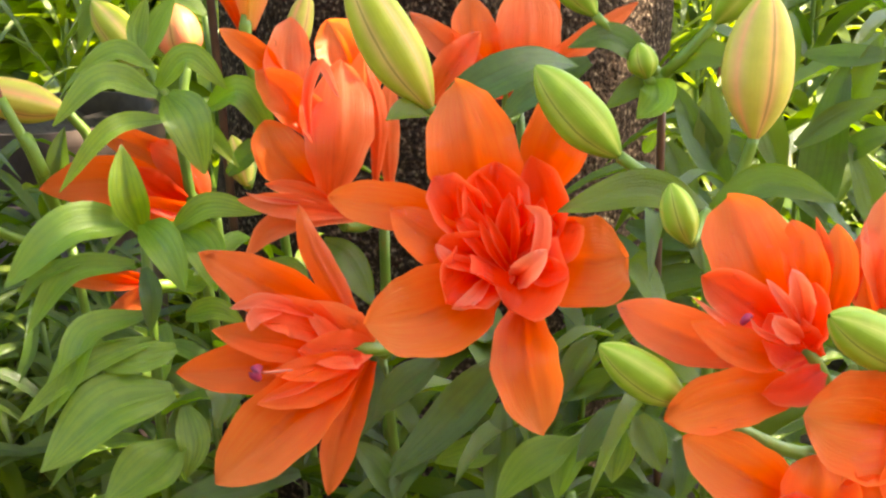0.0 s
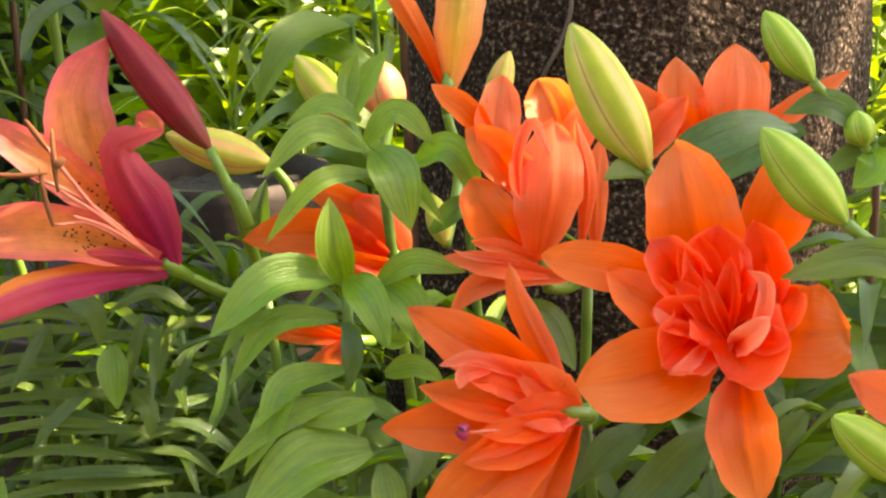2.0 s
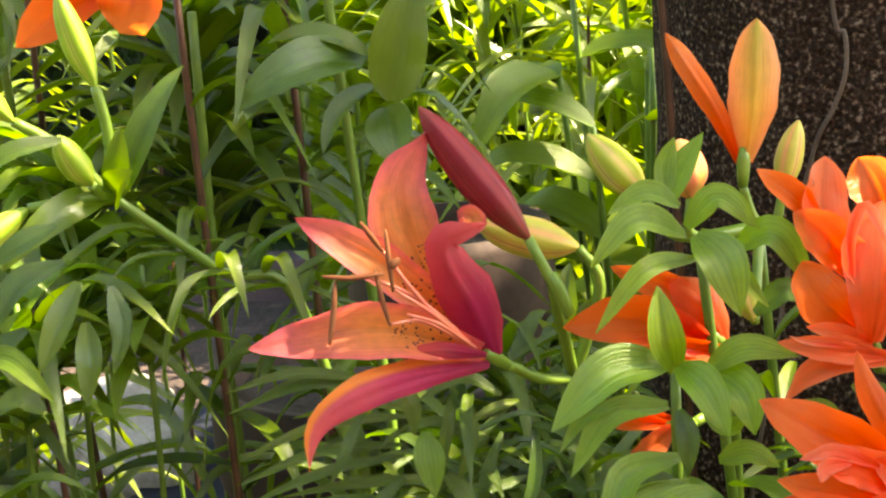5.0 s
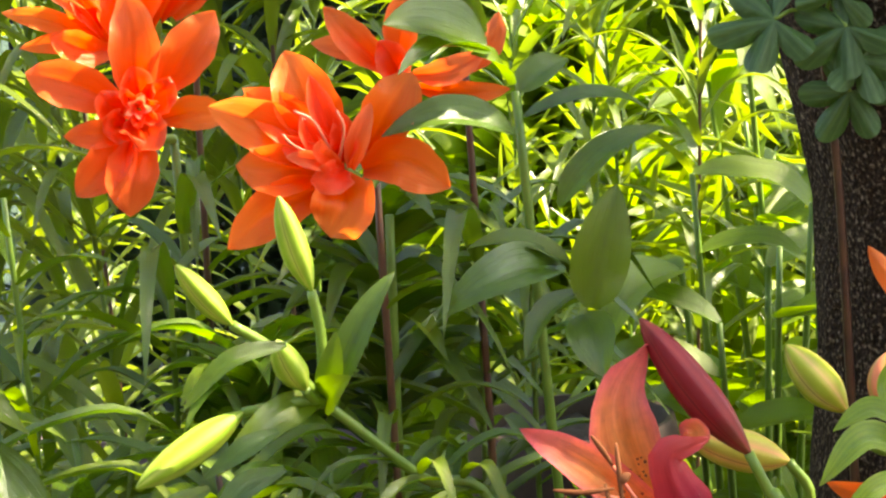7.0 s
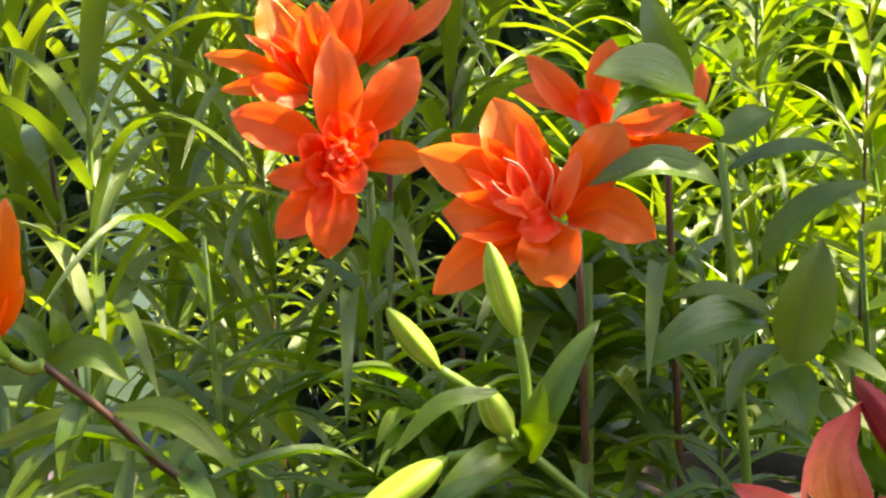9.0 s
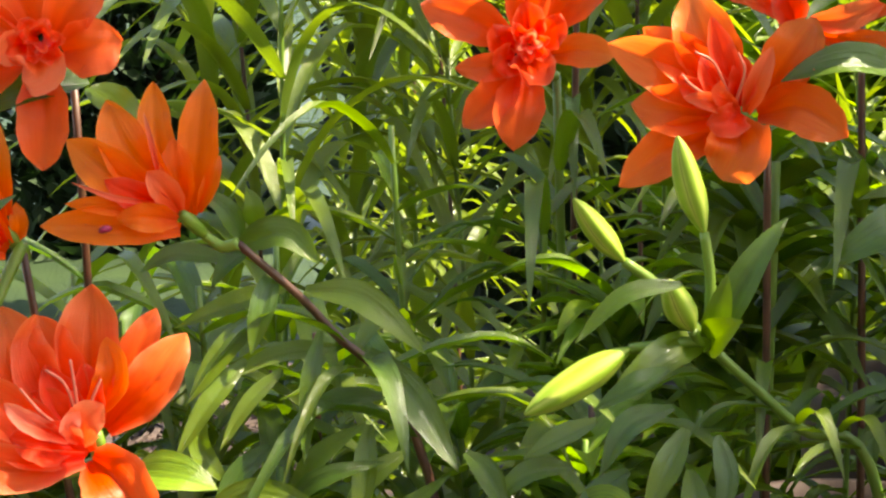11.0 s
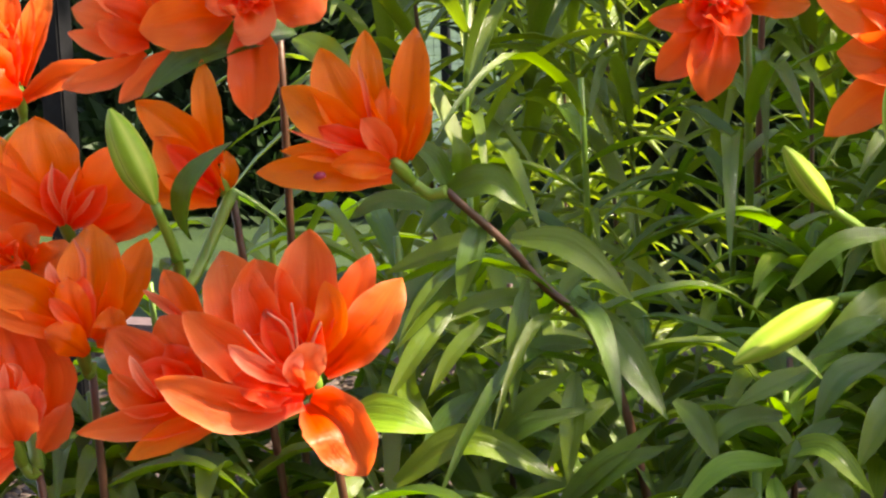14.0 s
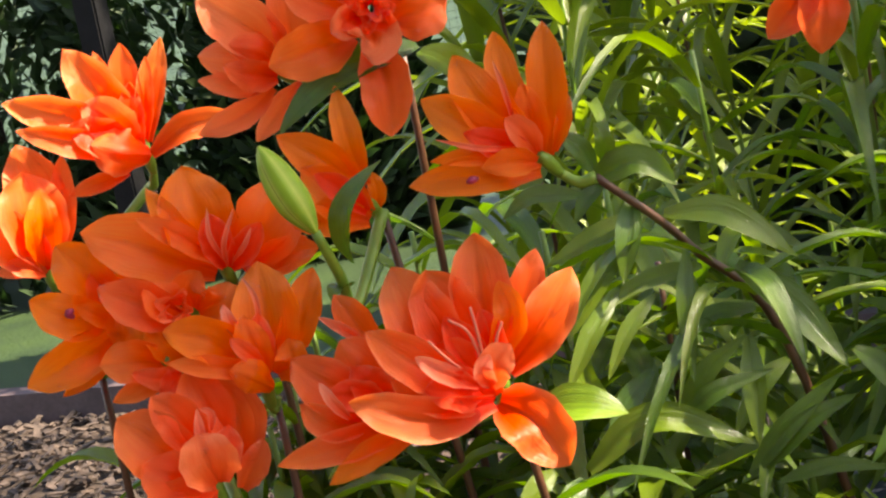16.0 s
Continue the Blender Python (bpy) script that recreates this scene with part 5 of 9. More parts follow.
petal('D', 'blush', 0.5, (0.44, -0.89, 0.14), [(0.4, -1.9, 0.8), (0.4, -3.2, 0.6), (0.2, -3.3, 0.5)], cup=0.9, tip=3)
petal('D', 'blush', 0.5, (0.41, -0.91, -0.06), [(0.5, -1.9, 1.0), (0.5, -3.1, 1.2), (0.4, -3.3, 1.3)], cup=0.9, tip=3)
lily_plant('F', (-0.579, 1.164, 0.000), (-0.579, 1.114, 1.083), 20, 0.13, 0.014, 'dark', 0.06, 'lily plant with two orange flowers high on the stem')
lily_flower('F', (-0.622, 1.084, 1.061), (-0.43, -0.49, 0.76), 'orange', 'orange lily with its tips lit white')
petal('F', 'orange', 1.6, (0.64, -0.75, -0.17), [(-0.6, -0.7, 0.2), (-3.6, -2.4, 2.2), (-6.8, -3.3, 3.0)])
petal('F', 'orange', 1.5, (0.67, -0.74, -0.03), [(-0.5, -1.0, 0.2), (-3.1, -2.6, 0.8), (-5.7, -3.5, 0.6)])
petal('F', 'orange', 3.6, (0.41, -0.82, -0.40), [(-0.3, -0.4, 0.3), (-1.4, -1.3, 3.8), (-3.0, -1.1, 7.1)])
petal('F', 'orange', 2.9, (0.24, -0.87, -0.43), [(0.2, -0.6, 0.7), (0.5, -1.3, 3.3), (0.4, -1.0, 6.2)])
petal('F', 'red', 2.8, (0.10, -0.91, -0.41), [(0.5, -0.3, 0.7), (1.9, -0.5, 3.7), (2.9, 0.1, 7.2)])
petal('F', 'salmon', 0.8, (0.56, -0.78, -0.28), [(-0.8, -1.3, 1.1), (-1.8, -2.7, 2.9), (-3.8, -3.3, 4.2)])
petal('F', 'inner', 1.6, (0.49, -0.80, -0.34), [(-0.8, -1.3, 1.5), (-1.5, -2.5, 3.2), (-2.2, -2.8, 4.1)])
petal('F', 'orange', 2.3, (0.64, -0.76, -0.10), [(-0.3, -1.1, 0.1), (-1.6, -2.6, 0.2), (-3.6, -3.4, 1.3)])
lily_flower('F', (-0.604, 1.109, 1.075), (0.20, -0.36, 0.91), 'red', 'salmon-red lily behind another bloom')
petal('F', 'red', 2.6, (-0.03, -0.94, -0.35), [(0.1, 0.0, 0.6), (2.0, -0.4, 3.0), (4.3, 0.5, 5.8)])
petal('F', 'amber', 1.6, (-0.01, -0.94, -0.35), [(-0.1, -0.6, 0.2), (1.2, -1.3, 2.7), (3.6, -0.6, 5.1)])
petal('F', 'salmon', 2.4, (-0.05, -0.94, -0.34), [(1.1, 0.3, 0.7), (2.9, 0.2, 2.6), (4.4, 1.0, 4.7)])
petal('F', 'salmon', 1.8, (-0.13, -0.95, -0.27), [(2.3, 0.6, 1.7), (5.3, 0.9, 3.5), (7.2, 1.5, 5.3)])
petal('F', 'red', 2.4, (0.15, -0.89, -0.43), [(-0.2, -0.1, 0.8), (0.3, -0.6, 3.5), (1.1, -0.2, 6.5)])
lily_plant('G', (-0.381, 1.069, 0.000), (-0.381, 1.019, 1.039), 18, 0.12, 0.014, 'dark', 0.06, 'lily plant with an orange flower behind a broad leaf')
lily_flower('G', (-0.419, 1.005, 1.034), (-0.03, -0.57, 0.82), 'red', 'orange-red lily with narrow outer petals')
petal('G', 'red', 2.1, (0.40, -0.87, -0.29), [(-0.6, -0.4, 0.6), (-2.4, -1.2, 2.5), (-4.3, -1.3, 4.7)])
petal('G', 'salmon', 1.5, (0.51, -0.85, -0.13), [(-0.9, 0.2, 0.9), (-3.0, -0.5, 2.1), (-5.3, -0.8, 2.6)])
petal('G', 'red', 2.2, (0.02, -0.92, -0.40), [(-0.1, -0.2, 0.9), (0.3, -0.7, 3.1), (0.8, -0.3, 5.5)])
petal('G', 'salmon', 1.7, (-0.32, -0.94, -0.06), [(0.9, -0.4, 0.3), (3.0, -0.7, 0.4), (5.3, -0.3, 1.3)])
petal('G', 'orange', 1.5, (-0.34, -0.94, 0.07), [(1.0, -0.2, -0.5), (4.0, -0.5, -1.0), (6.7, -0.0, -0.9)])
petal('G', 'salmon', 1.6, (-0.15, -0.93, -0.34), [(4.3, 0.2, 0.4), (5.7, 0.1, 2.0), (6.2, 0.4, 3.8)])
petal('G', 'inner', 2.1, (0.27, -0.90, -0.34), [(0.1, -0.6, 0.0), (-0.3, -1.4, 1.4), (-1.0, -1.5, 2.5)])
big_leaf('G', (-0.359, 0.953, 1.053), (-0.408, 0.907, 1.072), 0.0390, 0.06, (-0.03, -0.77, 0.64))
big_leaf('G', (-0.359, 0.953, 1.048), (-0.400, 0.885, 1.047), 0.0195, 0.1, (0.09, -0.30, 0.95))
big_leaf('G', (-0.361, 0.964, 1.060), (-0.391, 0.975, 1.117), 0.0246, 0.05, (-0.69, -0.70, 0.20))
lily_plant('bc', (-0.280, 0.975, 0.000), (-0.449, 0.861, 0.867), 26, 0.085, 0.013, 'green', 0.04, 'lily stem bent sideways with pale green buds', [(-0.360, 0.925, 0.765), (-0.405, 0.898, 0.814)])
lily_bud('bc', (-0.451, 0.859, 0.929), (-0.465, 0.857, 0.981), 0.0175, 'green', [(-0.448, 0.861, 0.903)])
lily_bud('bc', (-0.490, 0.836, 0.916), (-0.514, 0.823, 0.951), 0.0153, 'green', [(-0.472, 0.849, 0.899)])
lily_bud('bc', (-0.455, 0.845, 0.878), (-0.466, 0.831, 0.908), 0.0184, 'green', [])
lily_bud('bc', (-0.486, 0.830, 0.870), (-0.534, 0.791, 0.841), 0.0198, 'green', [(-0.456, 0.849, 0.871)])
big_leaf('bc', (-0.449, 0.861, 0.867), (-0.429, 0.828, 0.887), 0.0185, 0.05, (0.26, -0.87, 0.41))
big_leaf('bc', (-0.452, 0.861, 0.870), (-0.494, 0.804, 0.846), 0.0185, 0.15, (0.23, -0.75, 0.63))
big_leaf('bc', (-0.448, 0.862, 0.867), (-0.437, 0.849, 0.907), 0.0138, 0.05, (0.27, -0.91, 0.33))
big_leaf('bc', (-0.446, 0.862, 0.867), (-0.411, 0.882, 0.936), 0.0169, 0.05, (-0.18, -0.93, 0.31))
lily_plant('R', (-0.285, 0.983, 0.000), (-0.345, 0.963, 1.025), 0, 0.12, 0.016, 'green', 0.06, 'tall green lily stem with broad pointed leaves')
big_leaf('R', (-0.346, 0.955, 1.001), (-0.414, 0.909, 1.011), 0.0245, 0.14, (0.14, -0.67, 0.73))
big_leaf('R', (-0.344, 0.963, 1.025), (-0.315, 0.980, 1.044), 0.0197, 0.1, (0.14, -0.67, 0.73))
big_leaf('R', (-0.323, 0.960, 0.923), (-0.389, 0.902, 0.907), 0.0280, 0.16, (0.15, -0.75, 0.64))
big_leaf('R', (-0.307, 0.955, 0.897), (-0.289, 0.956, 0.969), 0.0312, 0.04, (0.07, -0.95, 0.30))
big_leaf('R', (-0.323, 0.959, 0.957), (-0.263, 0.954, 1.004), 0.0197, 0.15, (0.13, -0.62, 0.78))
big_leaf('R', (-0.311, 0.954, 0.894), (-0.300, 0.922, 0.864), 0.0262, 0.08, (-0.11, -0.88, 0.46))
big_leaf('R', (-0.341, 0.962, 1.010), (-0.263, 0.995, 1.010), 0.0148, 0.14, (0.11, -0.43, 0.90))
big_leaf('R', (-0.349, 0.963, 1.030), (-0.364, 0.932, 1.051), 0.0197, 0.1, (-0.14, -0.73, 0.66))
big_leaf('R', (-0.318, 0.956, 0.924), (-0.376, 0.948, 0.940), 0.0180, 0.12, (0.11, -0.43, 0.90))
big_leaf('R', (-0.315, 0.960, 0.907), (-0.344, 0.917, 0.879), 0.0165, 0.1, (-0.21, -0.50, 0.84))
lily_plant('R2', (-0.426, 0.992, 0.000), (-0.426, 0.972, 0.955), 14, 0.11, 0.014, 'green', 0.06, 'leafy lily stem among long leaves')
lily_plant('f', (-0.656, 0.742, 0.000), (-0.716, 0.682, 0.837), 44, 0.11, 0.016, 'dark', 0.06, 'lily plant with glowing sunlit orange flowers')
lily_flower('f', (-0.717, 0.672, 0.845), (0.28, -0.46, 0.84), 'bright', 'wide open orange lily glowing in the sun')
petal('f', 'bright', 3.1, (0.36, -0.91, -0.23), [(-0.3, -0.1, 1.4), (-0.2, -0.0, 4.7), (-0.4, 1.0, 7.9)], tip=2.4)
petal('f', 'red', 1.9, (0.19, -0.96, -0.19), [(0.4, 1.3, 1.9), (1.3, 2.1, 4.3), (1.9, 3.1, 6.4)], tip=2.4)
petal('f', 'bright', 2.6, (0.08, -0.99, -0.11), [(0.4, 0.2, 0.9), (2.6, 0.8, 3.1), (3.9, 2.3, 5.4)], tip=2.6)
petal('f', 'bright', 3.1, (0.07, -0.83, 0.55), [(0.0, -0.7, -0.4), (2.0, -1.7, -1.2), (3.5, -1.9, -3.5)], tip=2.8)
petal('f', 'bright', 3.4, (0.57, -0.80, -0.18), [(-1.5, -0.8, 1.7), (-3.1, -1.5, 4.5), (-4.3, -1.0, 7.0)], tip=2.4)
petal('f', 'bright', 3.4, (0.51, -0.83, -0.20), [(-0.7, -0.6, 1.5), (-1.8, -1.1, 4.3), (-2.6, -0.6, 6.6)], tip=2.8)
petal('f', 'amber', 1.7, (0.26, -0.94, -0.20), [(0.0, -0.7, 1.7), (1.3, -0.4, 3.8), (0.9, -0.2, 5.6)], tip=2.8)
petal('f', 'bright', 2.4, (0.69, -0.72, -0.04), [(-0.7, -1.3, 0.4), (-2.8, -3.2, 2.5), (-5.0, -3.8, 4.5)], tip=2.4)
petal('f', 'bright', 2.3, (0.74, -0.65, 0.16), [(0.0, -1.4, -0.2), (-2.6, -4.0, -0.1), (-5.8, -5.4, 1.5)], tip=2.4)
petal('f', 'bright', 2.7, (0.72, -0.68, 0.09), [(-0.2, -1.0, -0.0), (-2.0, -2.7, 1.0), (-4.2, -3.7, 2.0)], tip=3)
petal('f', 'bright', 2.5, (0.62, -0.78, -0.09), [(-0.1, -0.7, -0.1), (-1.1, -1.7, 1.8), (-2.3, -2.0, 3.1)], tip=3)
petal('f', 'blush', 1.0, (0.68, -0.73, -0.01), [(-0.3, -2.1, 0.9), (-1.6, -3.6, 2.2), (-2.5, -4.0, 3.1)], tip=3)
petal('f', 'salmon', 1.8, (0.19, -0.98, -0.06), [(0.2, -1.9, 0.8), (1.0, -2.7, 2.1), (1.8, -2.4, 2.9)], tip=3)
petal('f', 'blush', 1.0, (0.35, -0.93, -0.07), [(0.4, -2.3, 0.9), (0.6, -3.4, 2.0), (1.0, -3.2, 2.7)], tip=3)
petal('f', 'inner', 1.8, (0.54, -0.83, -0.16), [(-0.3, -1.0, 1.1), (-1.0, -1.5, 3.0), (-1.7, -1.6, 4.4)])
petal('f', 'inner', 1.7, (0.37, -0.91, -0.20), [(-0.1, -0.8, 1.1), (0.2, -0.9, 3.2), (-0.1, -0.7, 4.4)])
petal('f', 'inner', 2.2, (0.71, -0.69, 0.16), [(-0.5, -1.6, 0.5), (-1.3, -3.2, 1.1), (-2.4, -3.9, 1.4)])
stamen('f', 'st', 0.08, [(-0.1, -1.4, 1.2), (-0.4, -1.9, 3.5), (-1.1, -2.5, 4.4)])
stamen('f', 'st', 0.08, [(-0.1, -1.4, 1.3), (-0.0, -1.8, 3.4), (-0.1, -1.9, 4.8)])
stamen('f', 'st', 0.08, [(-0.4, -1.7, 1.1), (-1.1, -3.0, 2.4), (-1.9, -3.5, 3.7)])
stamen('f', 'st', 0.08, [(-0.0, -1.3, 1.3), (0.8, -1.5, 3.0), (1.2, -1.4, 3.8)])
big_leaf('f', (-0.701, 0.676, 0.831), (-0.655, 0.673, 0.830), 0.0210, 0.12, (0.33, -0.62, 0.71), mat='fresh')
lily_flower('f', (-0.772, 0.662, 0.837), (-0.25, -0.63, 0.73), 'bright', 'orange lily pressed against its neighbour')
petal('f', 'bright', 3.0, (0.60, -0.79, -0.16), [(-0.1, -0.5, 0.7), (-0.8, -1.1, 3.0), (-1.9, -1.0, 4.6)], cup=-0.4, tip=2.8)
petal('f', 'bright', 2.8, (0.72, -0.69, -0.06), [(-0.7, -0.5, 0.6), (-2.6, -1.8, 2.5), (-4.3, -2.1, 4.1)], tip=2.6)
petal('f', 'bright', 1.8, (0.77, -0.58, 0.27), [(0.7, -0.3, -0.3), (-2.0, -3.1, -0.3), (-4.6, -4.9, -0.5)])
petal('f', 'amber', 1.5, (0.72, -0.58, 0.38), [(1.1, -0.3, -0.6), (-0.5, -2.5, -0.9), (-2.4, -4.1, -1.9)])
petal('f', 'orange', 1.8, (0.61, -0.77, -0.18), [(-1.0, 1.5, 3.2), (-1.9, 1.2, 4.9), (-2.9, 1.3, 6.5)])
petal('f', 'blush', 0.6, (0.71, -0.70, -0.08), [(-1.4, 0.7, 4.0), (-2.2, -0.0, 5.0), (-3.1, -0.5, 5.8)])
petal('f', 'inner', 1.7, (0.75, -0.65, 0.09), [(-0.0, -0.9, 0.9), (-1.1, -2.4, 2.1), (-2.3, -3.2, 2.3)])
petal('f', 'blush', 0.6, (0.64, -0.76, -0.11), [(-1.3, -2.7, 1.0), (-1.6, -3.6, 2.2), (-2.1, -3.6, 3.2)], tip=3)
petal('f', 'bright', 1.8, (0.77, -0.63, 0.08), [(-0.8, -1.3, 0.5), (-2.4, -3.0, 0.9), (-3.6, -3.3, 2.1)])
petal('f', 'inner', 2.0, (0.65, -0.75, -0.09), [(0.1, -0.8, 1.2), (-0.4, -1.7, 2.4), (-1.1, -1.8, 3.4)])
lily_plant('g', (-0.499, 0.883, 0.000), (-0.678, 0.759, 0.933), 30, 0.12, 0.018, 'dark', 0.06, 'lily on an arching dark stem with glossy leaves', [(-0.599, 0.823, 0.796), (-0.641, 0.788, 0.884)])
lily_flower('g', (-0.698, 0.747, 0.945), (-0.15, -0.78, 0.61), 'amber', 'open orange lily with long upright petals')
petal('g', 'amber', 2.1, (0.25, -0.91, -0.33), [(0.0, -0.1, 0.5), (0.6, -0.1, 3.8), (0.7, 0.7, 7.4)], tip=2.4)
petal('g', 'amber', 0.9, (0.16, -0.94, -0.29), [(0.4, 0.0, 0.6), (1.1, -0.0, 2.0), (1.5, 0.5, 3.5)])
petal('g', 'amber', 1.8, (0.39, -0.85, -0.34), [(-0.6, -0.2, 1.5), (-1.3, -0.9, 4.5), (-1.7, -0.3, 7.3)], tip=2.6)
petal('g', 'amber', 2.6, (0.54, -0.79, -0.28), [(-0.5, -0.7, 0.9), (-2.4, -1.9, 3.9), (-3.6, -1.8, 6.5)], tip=2.6)
petal('g', 'amber', 2.5, (0.65, -0.75, -0.16), [(-0.8, -1.0, 0.8), (-2.8, -2.6, 2.7), (-5.2, -3.2, 4.6)], tip=2.4)
petal('g', 'amber', 2.0, (0.71, -0.70, 0.09), [(-0.2, -1.0, -0.2), (-2.7, -3.2, 0.3), (-6.1, -4.7, 0.4)], tip=2.4)
petal('g', 'amber', 1.1, (0.70, -0.71, 0.02), [(-0.5, -1.2, 0.3), (-2.5, -3.2, 1.3), (-4.8, -4.4, 1.5)])
petal('g', 'blush', 0.3, (0.69, -0.72, -0.01), [(-0.6, -1.6, 1.2), (-2.3, -3.5, 1.7), (-4.3, -4.5, 2.6)])
petal('g', 'blush', 0.3, (0.39, -0.86, -0.33), [(-1.0, -1.4, 2.3), (-1.0, -2.1, 4.4), (-1.3, -2.2, 5.9)])
petal('g', 'salmon', 1.5, (0.51, -0.83, -0.22), [(-0.1, -1.2, 0.8), (-0.4, -2.3, 2.2), (-1.0, -2.7, 3.0)], tip=3)
petal('g', 'amber', 1.8, (0.35, -0.88, -0.33), [(-0.2, -0.6, 0.7), (-0.2, -1.1, 3.1), (-0.4, -0.9, 4.5)])
petal('g', 'inner', 1.7, (0.66, -0.75, -0.10), [(-0.4, -1.1, 0.5), (-1.7, -2.6, 1.7), (-3.2, -3.2, 2.6)])
petal('g', 'amber', 1.5, (0.68, -0.73, 0.08), [(-0.2, -1.3, 0.3), (-1.1, -2.9, 0.7), (-2.4, -3.6, 0.7)])
stamen('g', 'tip', 0.20, [(-2.7, -3.6, 0.2), (-2.9, -3.9, 0.2), (-3.2, -3.9, 0.1)])
# Stems of h3, n, j, k and o are coloured dark to imitate shaded gaps.
lily_plant('h3', (-0.759, 0.842, 0.000), (-0.789, 0.792, 1.020), 14, 0.11, 0.016, 'dark', 0.06, 'lily plant with large drooping orange petals')
lily_flower('h3', (-0.800, 0.770, 1.033), (0.29, -0.95, 0.12), 'red', 'large orange double lily facing outward')
petal('h3', 'red', 2.8, (0.37, -0.81, 0.45), [(0.7, -0.6, -1.0), (1.5, -1.7, -3.3), (1.4, -2.0, -6.2)], tip=2.6)
petal('h3', 'orange', 3.0, (0.76, -0.64, 0.10), [(-0.2, -1.0, -0.4), (-1.9, -3.0, -0.9), (-4.0, -4.2, -1.2)], tip=2.6)
petal('h3', 'red', 3.1, (-0.02, -1.00, -0.04), [(1.7, 0.2, 0.0), (3.4, 0.3, 0.2), (4.7, 1.4, 0.5)], tip=2.6)
petal('h3', 'salmon', 2.8, (0.50, -0.81, 0.31), [(0.9, -1.1, -0.0), (1.6, -2.3, -1.1), (1.0, -2.8, -1.4)], tip=3.2)
petal('h3', 'salmon', 1.9, (0.68, -0.72, 0.14), [(0.4, -1.2, 0.5), (-0.0, -2.8, 0.1), (-0.4, -3.2, -0.1)], tip=3)
petal('h3', 'red', 2.9, (0.48, -0.77, -0.41), [(0.3, -0.2, 1.1), (-0.2, -0.9, 3.4), (-0.9, -0.5, 5.5)])
petal('h3', 'red', 2.9, (0.15, -0.93, -0.35), [(1.2, 0.2, 0.9), (2.6, 0.4, 2.8), (3.3, 1.4, 4.3)])
petal('h3', 'red', 2.4, (0.71, -0.66, -0.22), [(-0.2, -0.5, 0.6), (-1.6, -1.7, 1.7), (-3.4, -2.2, 2.9)])
petal('h3', 'inner', 1.1, (0.14, -0.99, 0.02), [(1.3, -0.5, 0.7), (2.4, -1.3, 0.7), (2.8, -1.3, 0.7)], cup=0.9, tip=3)
petal('h3', 'inner', 1.4, (0.20, -0.95, 0.25), [(1.2, -0.5, 0.4), (2.2, -1.4, -0.2), (2.6, -1.4, -0.6)], cup=0.9, tip=3)
petal('h3', 'inner', 1.0, (0.49, -0.83, 0.27), [(0.9, -0.7, 0.4), (1.2, -1.9, -0.2), (1.1, -2.0, -0.5)], cup=0.9, tip=3)
petal('h3', 'inner', 1.5, (0.69, -0.72, 0.08), [(0.5, -0.8, 0.6), (0.3, -2.3, 0.4), (-0.2, -2.6, 0.3)], cup=0.9, tip=3)
petal('h3', 'inner', 1.4, (0.56, -0.80, -0.21), [(0.8, -0.7, 1.0), (0.9, -2.0, 1.5), (0.7, -2.2, 1.8)], cup=0.9, tip=3)
petal('h3', 'inner', 1.1, (0.29, -0.93, -0.23), [(1.1, -0.6, 1.0), (1.8, -1.6, 1.5), (2.0, -1.6, 1.8)], cup=0.9, tip=3)
petal('h3', 'inner', 0.9, (0.31, -0.93, -0.18), [(1.3, -1.1, 1.1), (2.0, -2.1, 1.4), (2.2, -2.2, 1.7)], cup=0.9, tip=3)
petal('h3', 'inner', 0.6, (0.18, -0.98, 0.01), [(1.5, -1.1, 0.8), (2.4, -2.0, 0.8), (2.8, -1.9, 0.8)], cup=0.9, tip=3)
petal('h3', 'inner', 0.7, (0.32, -0.93, 0.21), [(1.3, -1.1, 0.6), (2.0, -2.2, 0.3), (2.2, -2.2, 0.0)], cup=0.9, tip=3)
petal('h3', 'inner', 0.6, (0.58, -0.81, 0.06), [(1.1, -1.3, 0.8), (1.2, -2.5, 0.7), (1.1, -2.7, 0.6)], cup=0.9, tip=3)
petal('h3', 'inner', 0.9, (0.54, -0.83, -0.12), [(1.1, -1.2, 1.0), (1.3, -2.4, 1.2), (1.2, -2.6, 1.4)], cup=0.9, tip=3)
lily_flower('h3', (-0.851, 0.763, 1.015), (-0.44, -0.63, 0.65), 'salmon', 'salmon lily turned away with folded petals')
petal('h3', 'salmon', 2.3, (0.78, -0.61, -0.12), [(-0.3, -0.1, 0.2), (-1.6, -1.9, 1.1), (-3.6, -2.7, 1.8)], cup=-0.5, tip=2.8)
petal('h3', 'salmon', 1.4, (0.79, -0.61, -0.06), [(-0.6, -0.5, -0.5), (-1.8, -2.2, -0.2), (-3.6, -3.2, 0.5)])
petal('h3', 'salmon', 3.2, (0.69, -0.66, -0.28), [(0.5, 0.3, 0.5), (-1.0, -1.3, 2.9), (-3.3, -2.1, 5.1)], tip=2.6)
petal('h3', 'salmon', 2.4, (0.43, -0.81, -0.40), [(0.7, 0.4, 0.8), (1.1, -0.0, 3.0), (0.8, 0.1, 5.5)])
petal('h3', 'salmon', 1.6, (0.77, -0.60, 0.20), [(-0.4, -0.7, -0.7), (-1.7, -2.0, -1.8), (-4.1, -3.5, -2.5)])
petal('h3', 'salmon', 1.5, (0.70, -0.64, 0.32), [(0.9, 0.4, -0.8), (-0.3, -0.9, -2.1), (-1.6, -1.7, -3.5)])
petal('h3', 'red', 1.8, (0.76, -0.63, -0.12), [(-0.0, -0.7, -0.2), (-0.9, -2.3, 0.3), (-2.0, -2.9, 1.0)])
